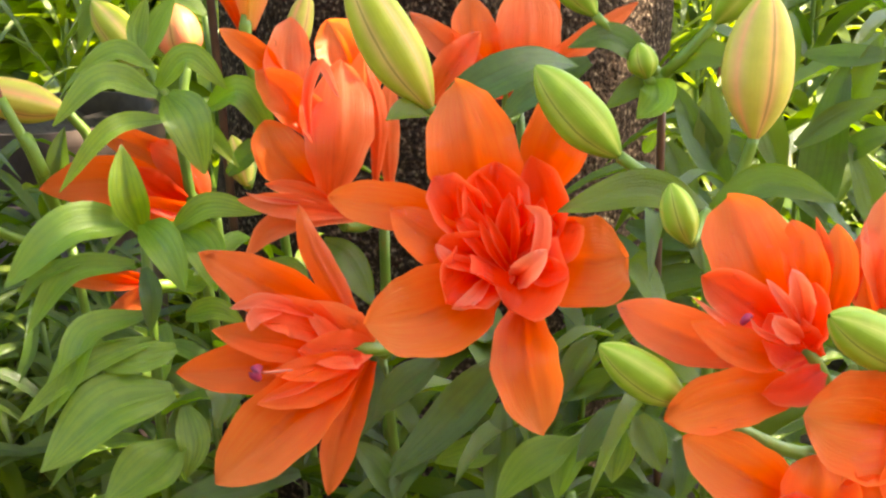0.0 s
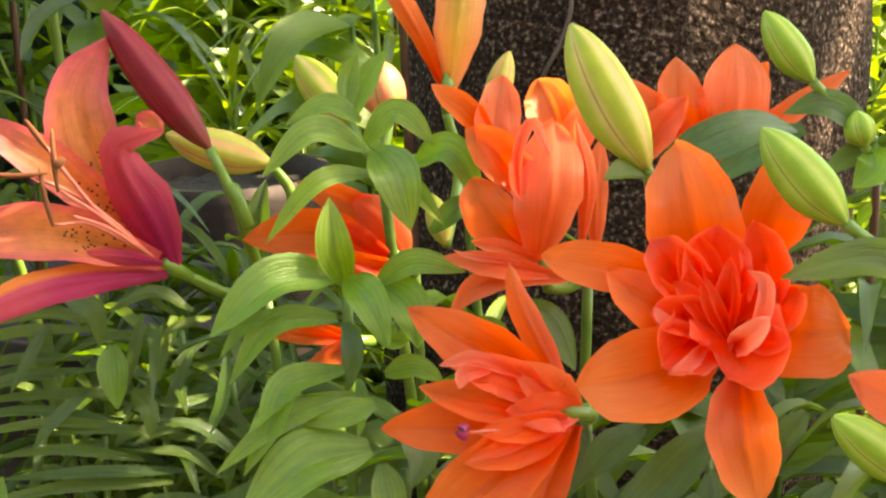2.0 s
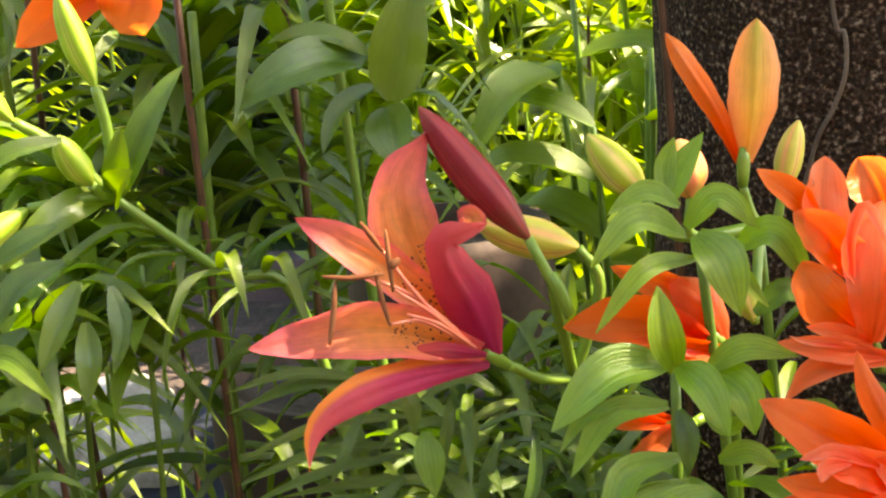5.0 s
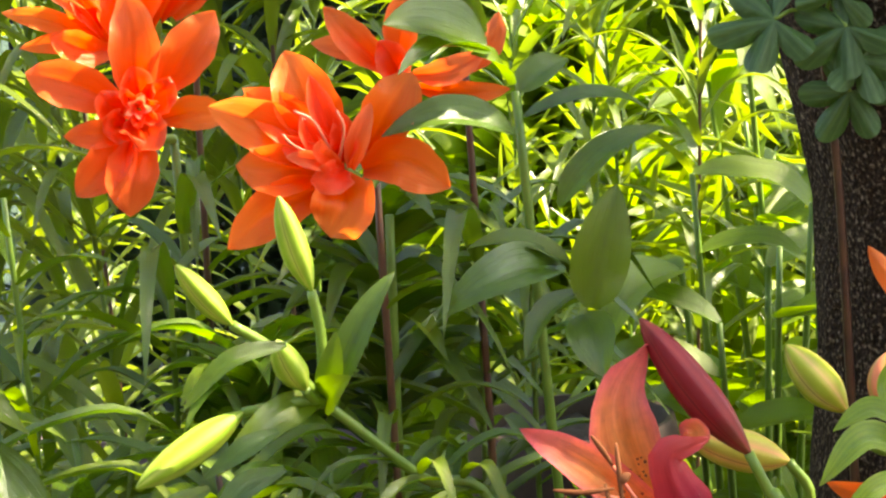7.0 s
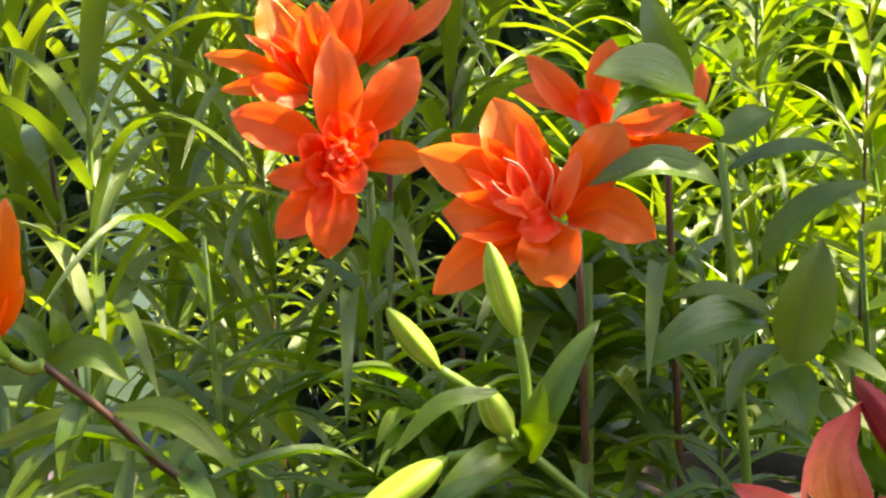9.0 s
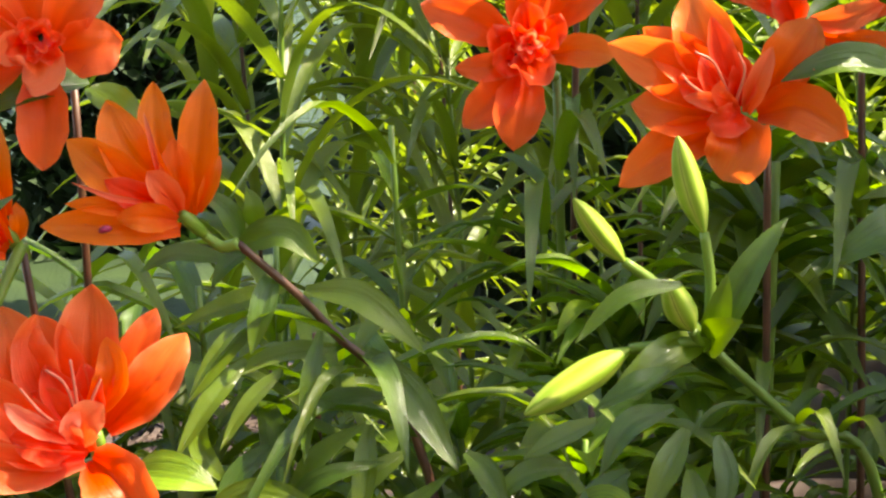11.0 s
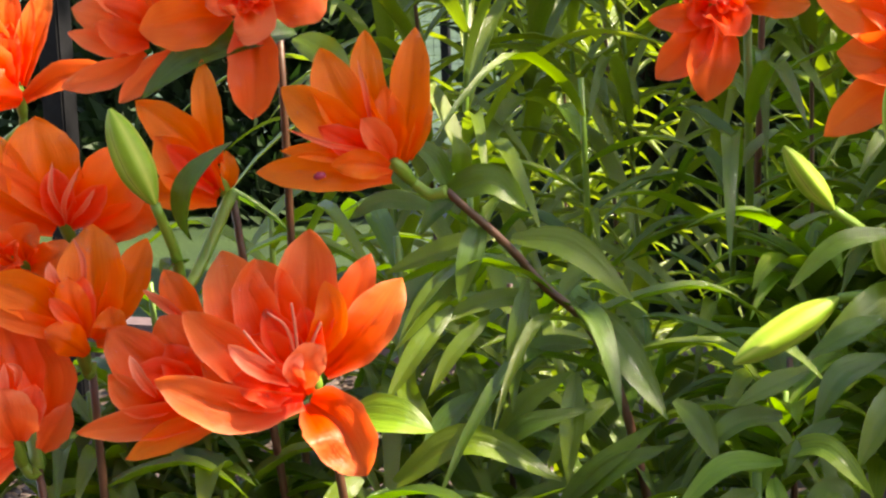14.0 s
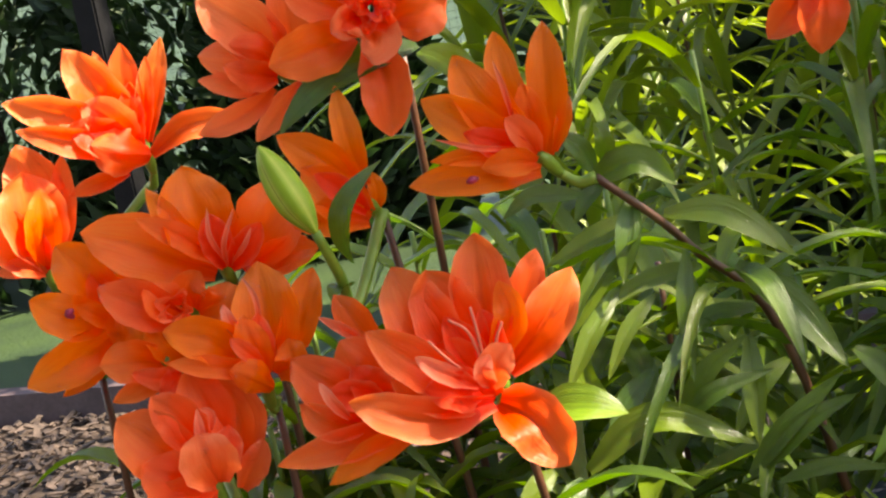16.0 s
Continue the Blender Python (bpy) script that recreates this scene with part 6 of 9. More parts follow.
petal('h3', 'red', 1.9, (0.74, -0.65, -0.18), [(0.3, -0.5, 0.3), (-0.3, -1.8, 1.5), (-1.8, -2.6, 2.0)], cup=-0.5)
big_leaf('h3', (-0.776, 0.786, 1.016), (-0.845, 0.730, 0.987), 0.0220, 0.15, (0.33, -0.62, 0.71))
big_leaf('h3', (-0.776, 0.786, 1.013), (-0.737, 0.775, 0.983), 0.0189, 0.1, (0.33, -0.62, 0.71))
lily_plant('m', (-0.736, 0.781, 0.000), (-0.796, 0.741, 0.932), 22, 0.1, 0.016, 'dark', 0.06, 'lily plant with an orange flower behind a green bud')
lily_flower('m', (-0.800, 0.740, 0.934), (-0.12, -0.70, 0.70), 'amber', 'orange lily with one tall upright petal')
petal('m', 'amber', 1.6, (0.46, -0.83, -0.33), [(-0.2, -0.1, 1.4), (-0.5, -0.5, 4.3), (-0.9, -0.1, 7.0)])
petal('m', 'amber', 2.4, (0.67, -0.71, -0.21), [(-0.4, -0.3, 0.7), (-1.7, -1.5, 3.1), (-3.9, -2.1, 5.0)])
petal('m', 'amber', 2.6, (0.68, -0.71, -0.18), [(-0.1, -0.5, -0.2), (-1.2, -2.1, 1.4), (-2.7, -2.4, 3.1)])
petal('m', 'amber', 2.0, (0.77, -0.64, 0.08), [(-0.1, -0.7, -0.5), (-1.1, -2.2, 0.2), (-3.2, -3.5, 0.1)])
petal('m', 'amber', 1.0, (0.39, -0.87, -0.30), [(0.1, 0.0, 0.0), (0.4, -0.0, 1.0), (0.1, 0.2, 2.1)])
petal('m', 'inner', 1.5, (0.67, -0.72, -0.18), [(0.1, -1.1, 0.1), (-0.7, -2.3, 1.7), (-1.8, -2.7, 2.7)])
lily_bud('m', (-0.805, 0.677, 0.935), (-0.825, 0.672, 0.984), 0.0214, 'green', [(-0.803, 0.690, 0.909), (-0.806, 0.707, 0.887)])
big_leaf('m', (-0.800, 0.703, 0.912), (-0.776, 0.700, 0.965), 0.0164, 0.25, (-0.22, -0.86, 0.46))
big_leaf('m', (-0.803, 0.700, 0.901), (-0.804, 0.677, 0.900), 0.0119, 0.1)
lily_plant('n', (-0.828, 0.769, 0.000), (-0.868, 0.719, 0.914), 18, 0.1, 0.016, 'dark', 0.06, 'lily plant carrying a dense heap of orange flowers')
lily_flower('n', (-0.877, 0.703, 0.916), (0.09, -0.55, 0.83), 'amber', 'wide orange lily in a crowded cluster')
petal('n', 'amber', 4.0, (0.58, -0.76, -0.30), [(-0.0, -0.2, 0.9), (-0.6, -0.9, 3.6), (-1.3, -0.4, 6.1)], tip=2.4)
petal('n', 'amber', 1.6, (0.69, -0.68, -0.24), [(-0.2, -0.6, 0.8), (-1.4, -2.0, 2.9), (-2.7, -2.0, 5.4)])
petal('n', 'orange', 1.4, (0.77, -0.63, -0.14), [(0.4, -0.6, 0.5), (-0.7, -2.3, 2.4), (-2.9, -3.3, 4.0)])
petal('n', 'orange', 3.5, (0.82, -0.57, -0.08), [(-0.3, -0.5, 0.2), (-3.0, -2.4, 2.2), (-6.1, -3.9, 3.7)], tip=2.4)
petal('n', 'orange', 3.8, (0.23, -0.95, -0.20), [(0.8, -0.1, 0.3), (2.7, 0.6, 2.2), (3.7, 1.9, 4.5)], tip=2.4)
petal('n', 'orange', 2.0, (0.09, -0.99, 0.08), [(1.2, 0.1, -0.2), (3.6, 0.6, 0.5), (5.0, 1.6, 0.5)])
petal('n', 'blush', 0.3, (0.56, -0.79, -0.27), [(0.8, -1.2, 0.7), (0.7, -2.2, 2.4), (0.7, -1.9, 3.9)])
petal('n', 'blush', 0.3, (0.27, -0.95, -0.15), [(1.1, -1.0, 0.7), (2.2, -1.3, 1.6), (2.6, -1.0, 2.4)])
petal('n', 'blush', 0.3, (0.39, -0.88, -0.25), [(0.8, -1.2, 0.5), (1.3, -1.9, 1.9), (1.9, -1.2, 3.6)])
petal('n', 'inner', 1.8, (0.53, -0.80, -0.28), [(0.5, -0.8, 0.4), (0.6, -1.5, 2.2), (0.4, -1.3, 3.5)])
petal('n', 'inner', 1.6, (0.24, -0.96, -0.16), [(0.7, -0.7, 0.3), (2.1, -0.7, 1.6), (2.8, -0.2, 2.5)])
petal('n', 'orange', 1.9, (0.11, -0.99, -0.00), [(1.1, 0.4, -0.1), (3.1, 0.9, 0.3), (4.2, 1.9, 1.1)])
lily_flower('n', (-0.892, 0.682, 0.902), (-0.01, -0.86, 0.50), 'red', 'red-orange double lily deep in the cluster')
petal('n', 'orange', 2.2, (0.74, -0.65, -0.16), [(0.2, -0.5, -0.1), (-0.5, -1.7, 1.0), (-1.0, -1.8, 2.1)], tip=2.8)
petal('n', 'orange', 1.9, (0.40, -0.89, -0.23), [(0.5, -0.3, 0.1), (0.6, -0.7, 1.2), (1.2, -0.2, 2.0)], tip=2.8)
petal('n', 'orange', 2.0, (0.20, -0.98, -0.07), [(0.6, -0.2, -0.2), (2.1, 0.0, 0.3), (2.4, 0.6, 1.1)], tip=2.8)
petal('n', 'red', 2.6, (0.81, -0.58, -0.06), [(0.1, -0.6, -0.4), (-1.0, -1.9, 0.5), (-3.5, -3.0, 2.2)])
petal('n', 'red', 1.8, (0.68, -0.58, 0.44), [(0.5, -0.7, -0.3), (0.6, -1.7, -1.0), (0.1, -2.2, -1.5)])
petal('n', 'pale', 0.8, (0.43, -0.90, -0.05), [(-0.3, -0.6, 0.4), (0.6, -1.4, 1.1), (0.8, -1.3, 1.3)], cup=0.9, tip=3)
petal('n', 'pale', 0.7, (0.36, -0.90, 0.24), [(-0.2, -0.6, 0.1), (0.8, -1.4, 0.2), (1.1, -1.4, 0.1)], cup=0.9, tip=3)
petal('n', 'pale', 0.8, (0.51, -0.75, 0.43), [(-0.4, -0.7, -0.1), (0.3, -1.8, -0.5), (0.4, -2.0, -0.9)], cup=0.9, tip=3)
petal('n', 'pale', 0.9, (0.72, -0.66, 0.24), [(-0.6, -0.8, 0.1), (-0.3, -2.1, 0.1), (-0.6, -2.4, 0.1)], cup=0.9, tip=3)
petal('n', 'pale', 1.0, (0.72, -0.69, 0.02), [(-0.6, -0.8, 0.4), (-0.4, -2.0, 0.8), (-0.6, -2.3, 1.0)], cup=0.9, tip=3)
lily_plant('j', (-0.791, 0.714, 0.000), (-0.841, 0.664, 0.854), 22, 0.1, 0.016, 'dark', 0.06, 'lily plant with a small cup-shaped orange flower')
lily_flower('j', (-0.840, 0.656, 0.861), (0.13, -0.34, 0.93), 'amber', 'cup-shaped orange lily with curled inner petals')
petal('j', 'amber', 3.4, (0.46, -0.85, -0.24), [(0.5, 0.1, 0.8), (0.7, 0.2, 3.7), (0.4, 1.0, 6.5)], tip=2.4)
petal('j', 'amber', 2.0, (0.29, -0.94, -0.18), [(0.7, 0.3, 0.8), (1.9, 1.0, 2.8), (2.8, 2.3, 5.6)], tip=2.4)
petal('j', 'blush', 0.7, (0.64, -0.74, -0.19), [(-0.1, -0.6, 2.6), (-0.5, -1.4, 3.9), (-0.7, -1.4, 4.9)], tip=3)
petal('j', 'amber', 2.3, (0.79, -0.62, -0.04), [(-0.6, -0.7, 1.6), (-1.5, -2.1, 3.3), (-3.4, -3.2, 4.2)], tip=2.6)
petal('j', 'amber', 1.8, (0.74, -0.67, 0.01), [(0.8, -0.7, 0.1), (0.7, -2.2, 1.2), (-0.2, -2.9, 1.8)], cup=-0.4, tip=3)
petal('j', 'amber', 1.8, (0.56, -0.80, -0.22), [(0.5, -0.7, 0.9), (0.4, -1.3, 2.9), (0.1, -1.0, 4.1)])
petal('j', 'orange', 1.2, (0.81, -0.58, 0.05), [(0.3, -0.8, 0.9), (-0.7, -2.3, 1.8), (-3.3, -3.5, 2.6)])
petal('j', 'amber', 1.8, (0.35, -0.92, -0.16), [(0.9, -0.2, 0.7), (2.0, -0.3, 1.3), (1.8, -0.1, 2.5)], tip=3)
petal('j', 'blush', 0.3, (0.51, -0.82, -0.25), [(0.4, -0.4, 2.5), (0.6, -0.3, 4.7), (0.0, -0.2, 6.0)])
petal('j', 'inner', 1.5, (0.47, -0.85, -0.22), [(0.4, -0.5, 0.9), (0.6, -0.7, 2.7), (0.6, -0.4, 4.1)])
petal('j', 'pale', 0.9, (0.72, -0.69, -0.08), [(0.7, -1.1, 1.6), (0.4, -2.1, 2.6), (-0.1, -2.4, 3.3)], tip=3)
lily_plant('k', (-0.809, 0.687, 0.000), (-0.859, 0.637, 0.803), 22, 0.1, 0.016, 'dark', 0.06, 'low lily plant with heavy orange double flowers')
lily_flower('k', (-0.863, 0.626, 0.817), (0.08, -0.49, 0.87), 'red', 'red-orange double lily with broad curled petals')
petal('k', 'red', 3.4, (0.78, -0.62, -0.07), [(-0.5, -0.6, 1.2), (-1.9, -1.8, 3.1), (-3.6, -2.1, 4.8)], tip=2.4)
petal('k', 'red', 2.3, (0.70, -0.70, -0.14), [(-0.2, -0.5, 2.1), (-0.7, -1.2, 4.3), (-1.8, -1.4, 5.6)], tip=2.8)
petal('k', 'red', 2.8, (0.59, -0.78, -0.19), [(0.4, 0.4, 1.7), (0.1, 0.3, 4.3), (-0.8, 0.7, 6.3)])
petal('k', 'red', 3.0, (0.55, -0.81, -0.19), [(1.1, 0.8, 1.0), (1.3, 1.1, 3.6), (0.2, 1.4, 5.6)])
petal('k', 'salmon', 2.9, (0.59, -0.80, -0.12), [(1.1, -1.5, 0.9), (1.3, -2.4, 2.7), (1.1, -2.4, 3.8)], tip=3.2)
petal('k', 'salmon', 1.6, (0.33, -0.94, -0.09), [(1.4, 0.1, -0.0), (2.6, 0.4, 1.7), (2.8, 0.7, 2.4)])
petal('k', 'red', 3.0, (0.84, -0.51, 0.20), [(0.5, -1.0, -0.2), (-0.6, -2.7, 0.1), (-2.3, -3.6, 0.5)])
petal('k', 'blush', 0.6, (0.52, -0.83, -0.17), [(0.6, -1.5, 1.8), (0.8, -1.7, 3.7), (0.7, -1.4, 4.8)])
petal('k', 'red', 2.9, (0.82, -0.57, 0.06), [(0.4, -0.7, 0.8), (-0.7, -2.5, 1.5), (-2.1, -3.0, 2.6)], tip=2.6)
petal('k', 'blush', 0.4, (0.63, -0.77, -0.14), [(1.0, -1.0, 3.5), (1.2, -1.0, 4.4), (0.8, -1.4, 4.8)])
petal('k', 'inner', 1.7, (0.40, -0.91, -0.13), [(0.8, -0.6, 1.0), (1.5, -0.7, 2.5), (1.6, -0.2, 3.5)])
lily_plant('l', (-0.974, 0.893, 0.000), (-1.004, 0.843, 0.954), 8, 0.11, 0.015, 'dark', 0.06, 'lily plant with flowers in full sun')
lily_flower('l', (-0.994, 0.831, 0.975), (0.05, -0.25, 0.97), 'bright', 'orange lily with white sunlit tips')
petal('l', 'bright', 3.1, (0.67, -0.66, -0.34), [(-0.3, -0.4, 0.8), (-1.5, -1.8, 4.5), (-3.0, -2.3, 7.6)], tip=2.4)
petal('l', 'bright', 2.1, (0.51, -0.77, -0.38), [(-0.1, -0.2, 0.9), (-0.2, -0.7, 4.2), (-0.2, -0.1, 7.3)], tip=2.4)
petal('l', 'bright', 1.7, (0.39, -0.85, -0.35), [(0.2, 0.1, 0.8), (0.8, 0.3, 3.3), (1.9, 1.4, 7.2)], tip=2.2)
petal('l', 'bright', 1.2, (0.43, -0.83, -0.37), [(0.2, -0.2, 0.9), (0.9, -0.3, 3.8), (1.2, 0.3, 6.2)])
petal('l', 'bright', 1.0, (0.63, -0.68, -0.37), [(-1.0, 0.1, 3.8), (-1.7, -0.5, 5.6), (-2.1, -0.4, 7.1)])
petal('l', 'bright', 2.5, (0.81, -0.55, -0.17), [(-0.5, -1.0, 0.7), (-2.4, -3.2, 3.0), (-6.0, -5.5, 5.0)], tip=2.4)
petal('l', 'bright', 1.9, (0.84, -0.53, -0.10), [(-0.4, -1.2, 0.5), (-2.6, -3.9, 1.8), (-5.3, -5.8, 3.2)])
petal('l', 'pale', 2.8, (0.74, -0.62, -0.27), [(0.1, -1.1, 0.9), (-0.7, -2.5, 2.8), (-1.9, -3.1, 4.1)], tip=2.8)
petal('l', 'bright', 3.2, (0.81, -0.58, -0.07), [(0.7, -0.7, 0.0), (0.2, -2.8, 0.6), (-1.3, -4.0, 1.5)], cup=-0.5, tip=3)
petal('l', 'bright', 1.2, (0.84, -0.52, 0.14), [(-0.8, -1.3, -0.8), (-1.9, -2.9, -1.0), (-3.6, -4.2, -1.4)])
petal('l', 'red', 1.9, (0.14, -0.99, -0.04), [(0.4, -0.1, -0.0), (2.8, 0.8, 1.4), (5.6, 2.8, 1.4)])
petal('l', 'inner', 1.6, (0.51, -0.78, -0.37), [(0.2, -0.8, 0.7), (0.2, -1.2, 2.8), (0.3, -0.8, 4.8)])
petal('l', 'inner', 2.5, (0.81, -0.57, -0.15), [(-0.2, -1.3, 0.7), (-1.4, -3.2, 2.0), (-2.7, -4.0, 2.8)])
lily_flower('l', (-1.051, 0.779, 0.916), (0.00, -0.27, 0.96), 'bright', 'sunlit orange lily at the edge of the cluster')
petal('l', 'bright', 4.1, (0.60, -0.73, -0.32), [(0.5, -0.2, 0.4), (0.5, -0.8, 3.5), (0.0, -0.3, 6.5)], tip=2.6)
petal('l', 'red', 1.8, (0.48, -0.82, -0.31), [(0.7, 0.3, 0.5), (1.5, 0.7, 3.4), (1.8, 1.6, 7.1)])
petal('l', 'amber', 2.3, (0.53, -0.79, -0.31), [(0.4, -0.6, 0.5), (1.2, -1.1, 3.0), (1.2, -0.5, 5.4)])
petal('l', 'bright', 3.4, (0.75, -0.61, -0.25), [(0.2, -0.5, 0.1), (-0.6, -1.6, 2.3), (-2.1, -2.0, 4.5)])
petal('l', 'salmon', 1.3, (0.88, -0.48, 0.02), [(0.3, -0.6, -0.0), (-0.4, -1.8, 0.8), (-1.8, -2.7, 0.7)])
petal('l', 'red', 3.8, (0.61, -0.72, -0.34), [(0.2, 0.8, 1.9), (-0.1, 0.6, 5.3), (-0.7, 0.6, 8.2)])
lily_plant('o', (-0.929, 0.733, 0.000), (-0.959, 0.683, 0.870), 8, 0.11, 0.015, 'dark', 0.06, 'lily plant with a yellow-orange flower')
lily_flower('o', (-0.940, 0.688, 0.899), (-0.44, -0.63, 0.65), 'amber', 'amber-orange lily opening sideways')
petal('o', 'amber', 2.9, (0.73, -0.64, -0.22), [(-0.1, -0.3, 0.7), (-0.8, -1.4, 2.8), (-2.2, -1.6, 4.8)], tip=2.4)
petal('o', 'amber', 1.7, (0.55, -0.78, -0.29), [(0.3, 0.1, 0.9), (0.7, 0.0, 3.0), (0.1, 0.2, 4.6)])
petal('o', 'amber', 2.5, (0.85, -0.52, -0.03), [(-0.1, -1.0, 0.4), (-1.4, -2.9, 1.0), (-3.1, -3.7, 2.3)], tip=2.4)
petal('o', 'amber', 2.5, (0.83, -0.47, 0.29), [(-0.1, -0.9, -0.6), (-1.4, -3.2, -1.4), (-3.6, -4.9, -2.2)], tip=2.4)
petal('o', 'amber', 1.2, (0.79, -0.48, 0.38), [(-0.1, -0.7, -1.1), (-1.0, -2.5, -2.3), (-2.4, -3.6, -3.2)])
petal('o', 'amber', 1.2, (0.81, -0.58, -0.07), [(0.3, -1.0, 0.0), (0.0, -2.4, 0.9), (-0.8, -2.9, 1.6)])
petal('o', 'amber', 2.3, (0.56, -0.63, 0.54), [(0.5, -0.5, 0.7), (1.0, -1.3, -0.5), (0.6, -1.6, -1.4)], tip=3)
petal('o', 'amber', 1.9, (0.46, -0.84, -0.28), [(0.6, 0.9, 1.2), (1.1, 1.0, 2.7), (1.0, 1.4, 4.3)])
petal('o', 'orange', 2.2, (0.67, -0.70, -0.24), [(0.1, -0.4, 0.4), (-0.2, -1.0, 2.1), (-0.6, -1.1, 3.1)])
stamen('o', 'tip', 0.22, [(-0.9, -3.0, 1.4), (-1.1, -3.3, 1.3), (-0.9, -3.1, 1.0)])
lily_plant('pk2', (-0.267, 0.976, 0.000), (-0.277, 0.926, 0.716), 110, 0.1, 0.0125, 'green', 0, 'flowerless lily stem thick with glossy green leaves')
lily_plant('pk3', (-0.346, 1.000, 0.000), (-0.346, 0.950, 0.682), 20, 0.1, 0.012, 'green', 0, 'flowerless lily stem thick with glossy green leaves', low=0.7)
lily_plant('pk4', (-0.237, 0.992, 0.000), (-0.237, 0.932, 0.684), 80, 0.09, 0.013, 'green', 0, 'flowerless lily stem thick with glossy green leaves')
lily_plant('pk5', (-0.300, 0.927, 0.000), (-0.300, 0.877, 0.666), 6, 0.095, 0.012, 'green', 0, 'flowerless lily stem thick with glossy green leaves')
lily_plant('u1', (-0.450, 1.091, 0.000), (-0.450, 1.051, 0.977), 70, 0.12, 0.024, 'green', 0, 'flowerless lily stem thick with glossy green leaves', low=0.78)
lily_plant('u2', (-0.565, 1.045, 0.000), (-0.525, 1.005, 0.876), 64, 0.1, 0.026, 'green', 0, 'flowerless lily stem thick with glossy green leaves', low=0.8)
lily_plant('u3', (-0.527, 0.995, 0.000), (-0.467, 0.945, 0.808), 18, 0.085, 0.024, 'green', 0, 'flowerless lily stem thick with glossy green leaves', low=0.9)
lily_plant('u5', (-0.573, 0.933, 0.000), (-0.523, 0.883, 0.803), 18, 0.085, 0.024, 'green', 0, 'flowerless lily stem thick with glossy green leaves', low=0.88)
lily_plant('u4', (-0.354, 1.133, 0.000), (-0.354, 1.093, 0.923), 36, 0.11, 0.016, 'green', 0, 'flowerless lily stem thick with glossy green leaves')
lily_plant('v1', (-0.672, 1.023, 0.000), (-0.672, 0.983, 0.975), 34, 0.13, 0.014, 'green', 0, 'flowerless lily stem thick with glossy green leaves')
lily_plant('v2', (-0.577, 1.049, 0.000), (-0.577, 1.009, 0.934), 16, 0.13, 0.014, 'green', 0, 'flowerless lily stem thick with glossy green leaves', low=0.75)
lily_plant('v3', (-0.717, 0.945, 0.000), (-0.717, 0.895, 0.917), 30, 0.12, 0.015, 'green', 0, 'flowerless lily stem thick with glossy green leaves')
lily_plant('v4', (-0.381, 1.092, 0.000), (-0.381, 1.052, 0.955), 34, 0.12, 0.013, 'green', 0, 'flowerless lily stem thick with glossy green leaves')
lily_plant('w1', (-0.724, 0.892, 0.000), (-0.744, 0.842, 0.893), 57, 0.13, 0.02, 'green', 0, 'flowerless lily stem thick with glossy green leaves')
lily_plant('w2', (-0.660, 0.937, 0.000), (-0.690, 0.887, 0.858), 68, 0.13, 0.02, 'dark', 0, 'flowerless lily stem thick with glossy green leaves')
lily_plant('w3', (-0.582, 0.961, 0.000), (-0.612, 0.911, 0.837), 68, 0.13, 0.02, 'green', 0, 'flowerless lily stem thick with glossy green leaves')
lily_plant('w4', (-0.645, 0.843, 0.000), (-0.675, 0.793, 0.803), 51, 0.13, 0.02, 'green', 0, 'flowerless lily stem thick with glossy green leaves')
lily_plant('w5', (-0.495, 0.957, 0.000), (-0.525, 0.907, 0.817), 14, 0.13, 0.02, 'dark', 0, 'flowerless lily stem thick with glossy green leaves', low=0.9)
lily_plant('w6', (-0.573, 0.874, 0.000), (-0.603, 0.824, 0.771), 51, 0.13, 0.02, 'green', 0, 'flowerless lily stem thick with glossy green leaves')
lily_plant('x1', (-0.057, 0.901, 0.000), (-0.057, 0.851, 0.695), 47, 0.13, 0.026, 'green', 0, 'flowerless lily stem thick with glossy green leaves')
lily_plant('x2', (0.033, 0.860, 0.000), (0.033, 0.810, 0.688), 42, 0.13, 0.027, 'green', 0, 'flowerless lily stem thick with glossy green leaves')
lily_plant('x3', (0.084, 0.929, 0.000), (0.084, 0.879, 0.707), 47, 0.13, 0.027, 'green', 0, 'flowerless lily stem thick with glossy green leaves')
lily_plant('x4', (0.170, 0.975, 0.000), (0.170, 0.925, 0.751), 47, 0.14, 0.028, 'green', 0, 'flowerless lily stem thick with glossy green leaves')
lily_plant('x5', (0.220, 1.069, 0.000), (0.220, 1.019, 0.818), 47, 0.14, 0.029, 'green', 0, 'flowerless lily stem thick with glossy green leaves')
lily_plant('x6', (-0.126, 0.889, 0.000), (-0.126, 0.839, 0.662), 33, 0.1, 0.022, 'green', 0, 'flowerless lily stem thick with glossy green leaves')
lily_plant('z1', (-0.371, 0.805, 0.000), (-0.371, 0.755, 0.668), 0, 0.1, 0.02, 'green', 0.06, 'young lily shoot with fresh pointed leaves')
lily_plant('z2', (-0.524, 0.854, 0.000), (-0.524, 0.804, 0.779), 20, 0.1, 0.019, 'green', 0.06, 'lily shoot with glossy arching leaves')
lily_plant('y1', (-0.849, 0.858, 0.000), (-0.869, 0.808, 0.862), 44, 0.11, 0.019, 'green', 0, 'flowerless lily stem thick with glossy green leaves')
lily_plant('y2', (-0.812, 0.902, 0.000), (-0.832, 0.852, 0.901), 44, 0.12, 0.018, 'green', 0, 'flowerless lily stem thick with glossy green leaves')
lily_plant('y3', (-0.782, 0.839, 0.000), (-0.802, 0.789, 0.841), 44, 0.11, 0.019, 'green', 0, 'flowerless lily stem thick with glossy green leaves')
lily_plant('y4', (-0.843, 0.795, 0.000), (-0.863, 0.745, 0.800), 40, 0.11, 0.02, 'green', 0, 'flowerless lily stem thick with glossy green leaves')
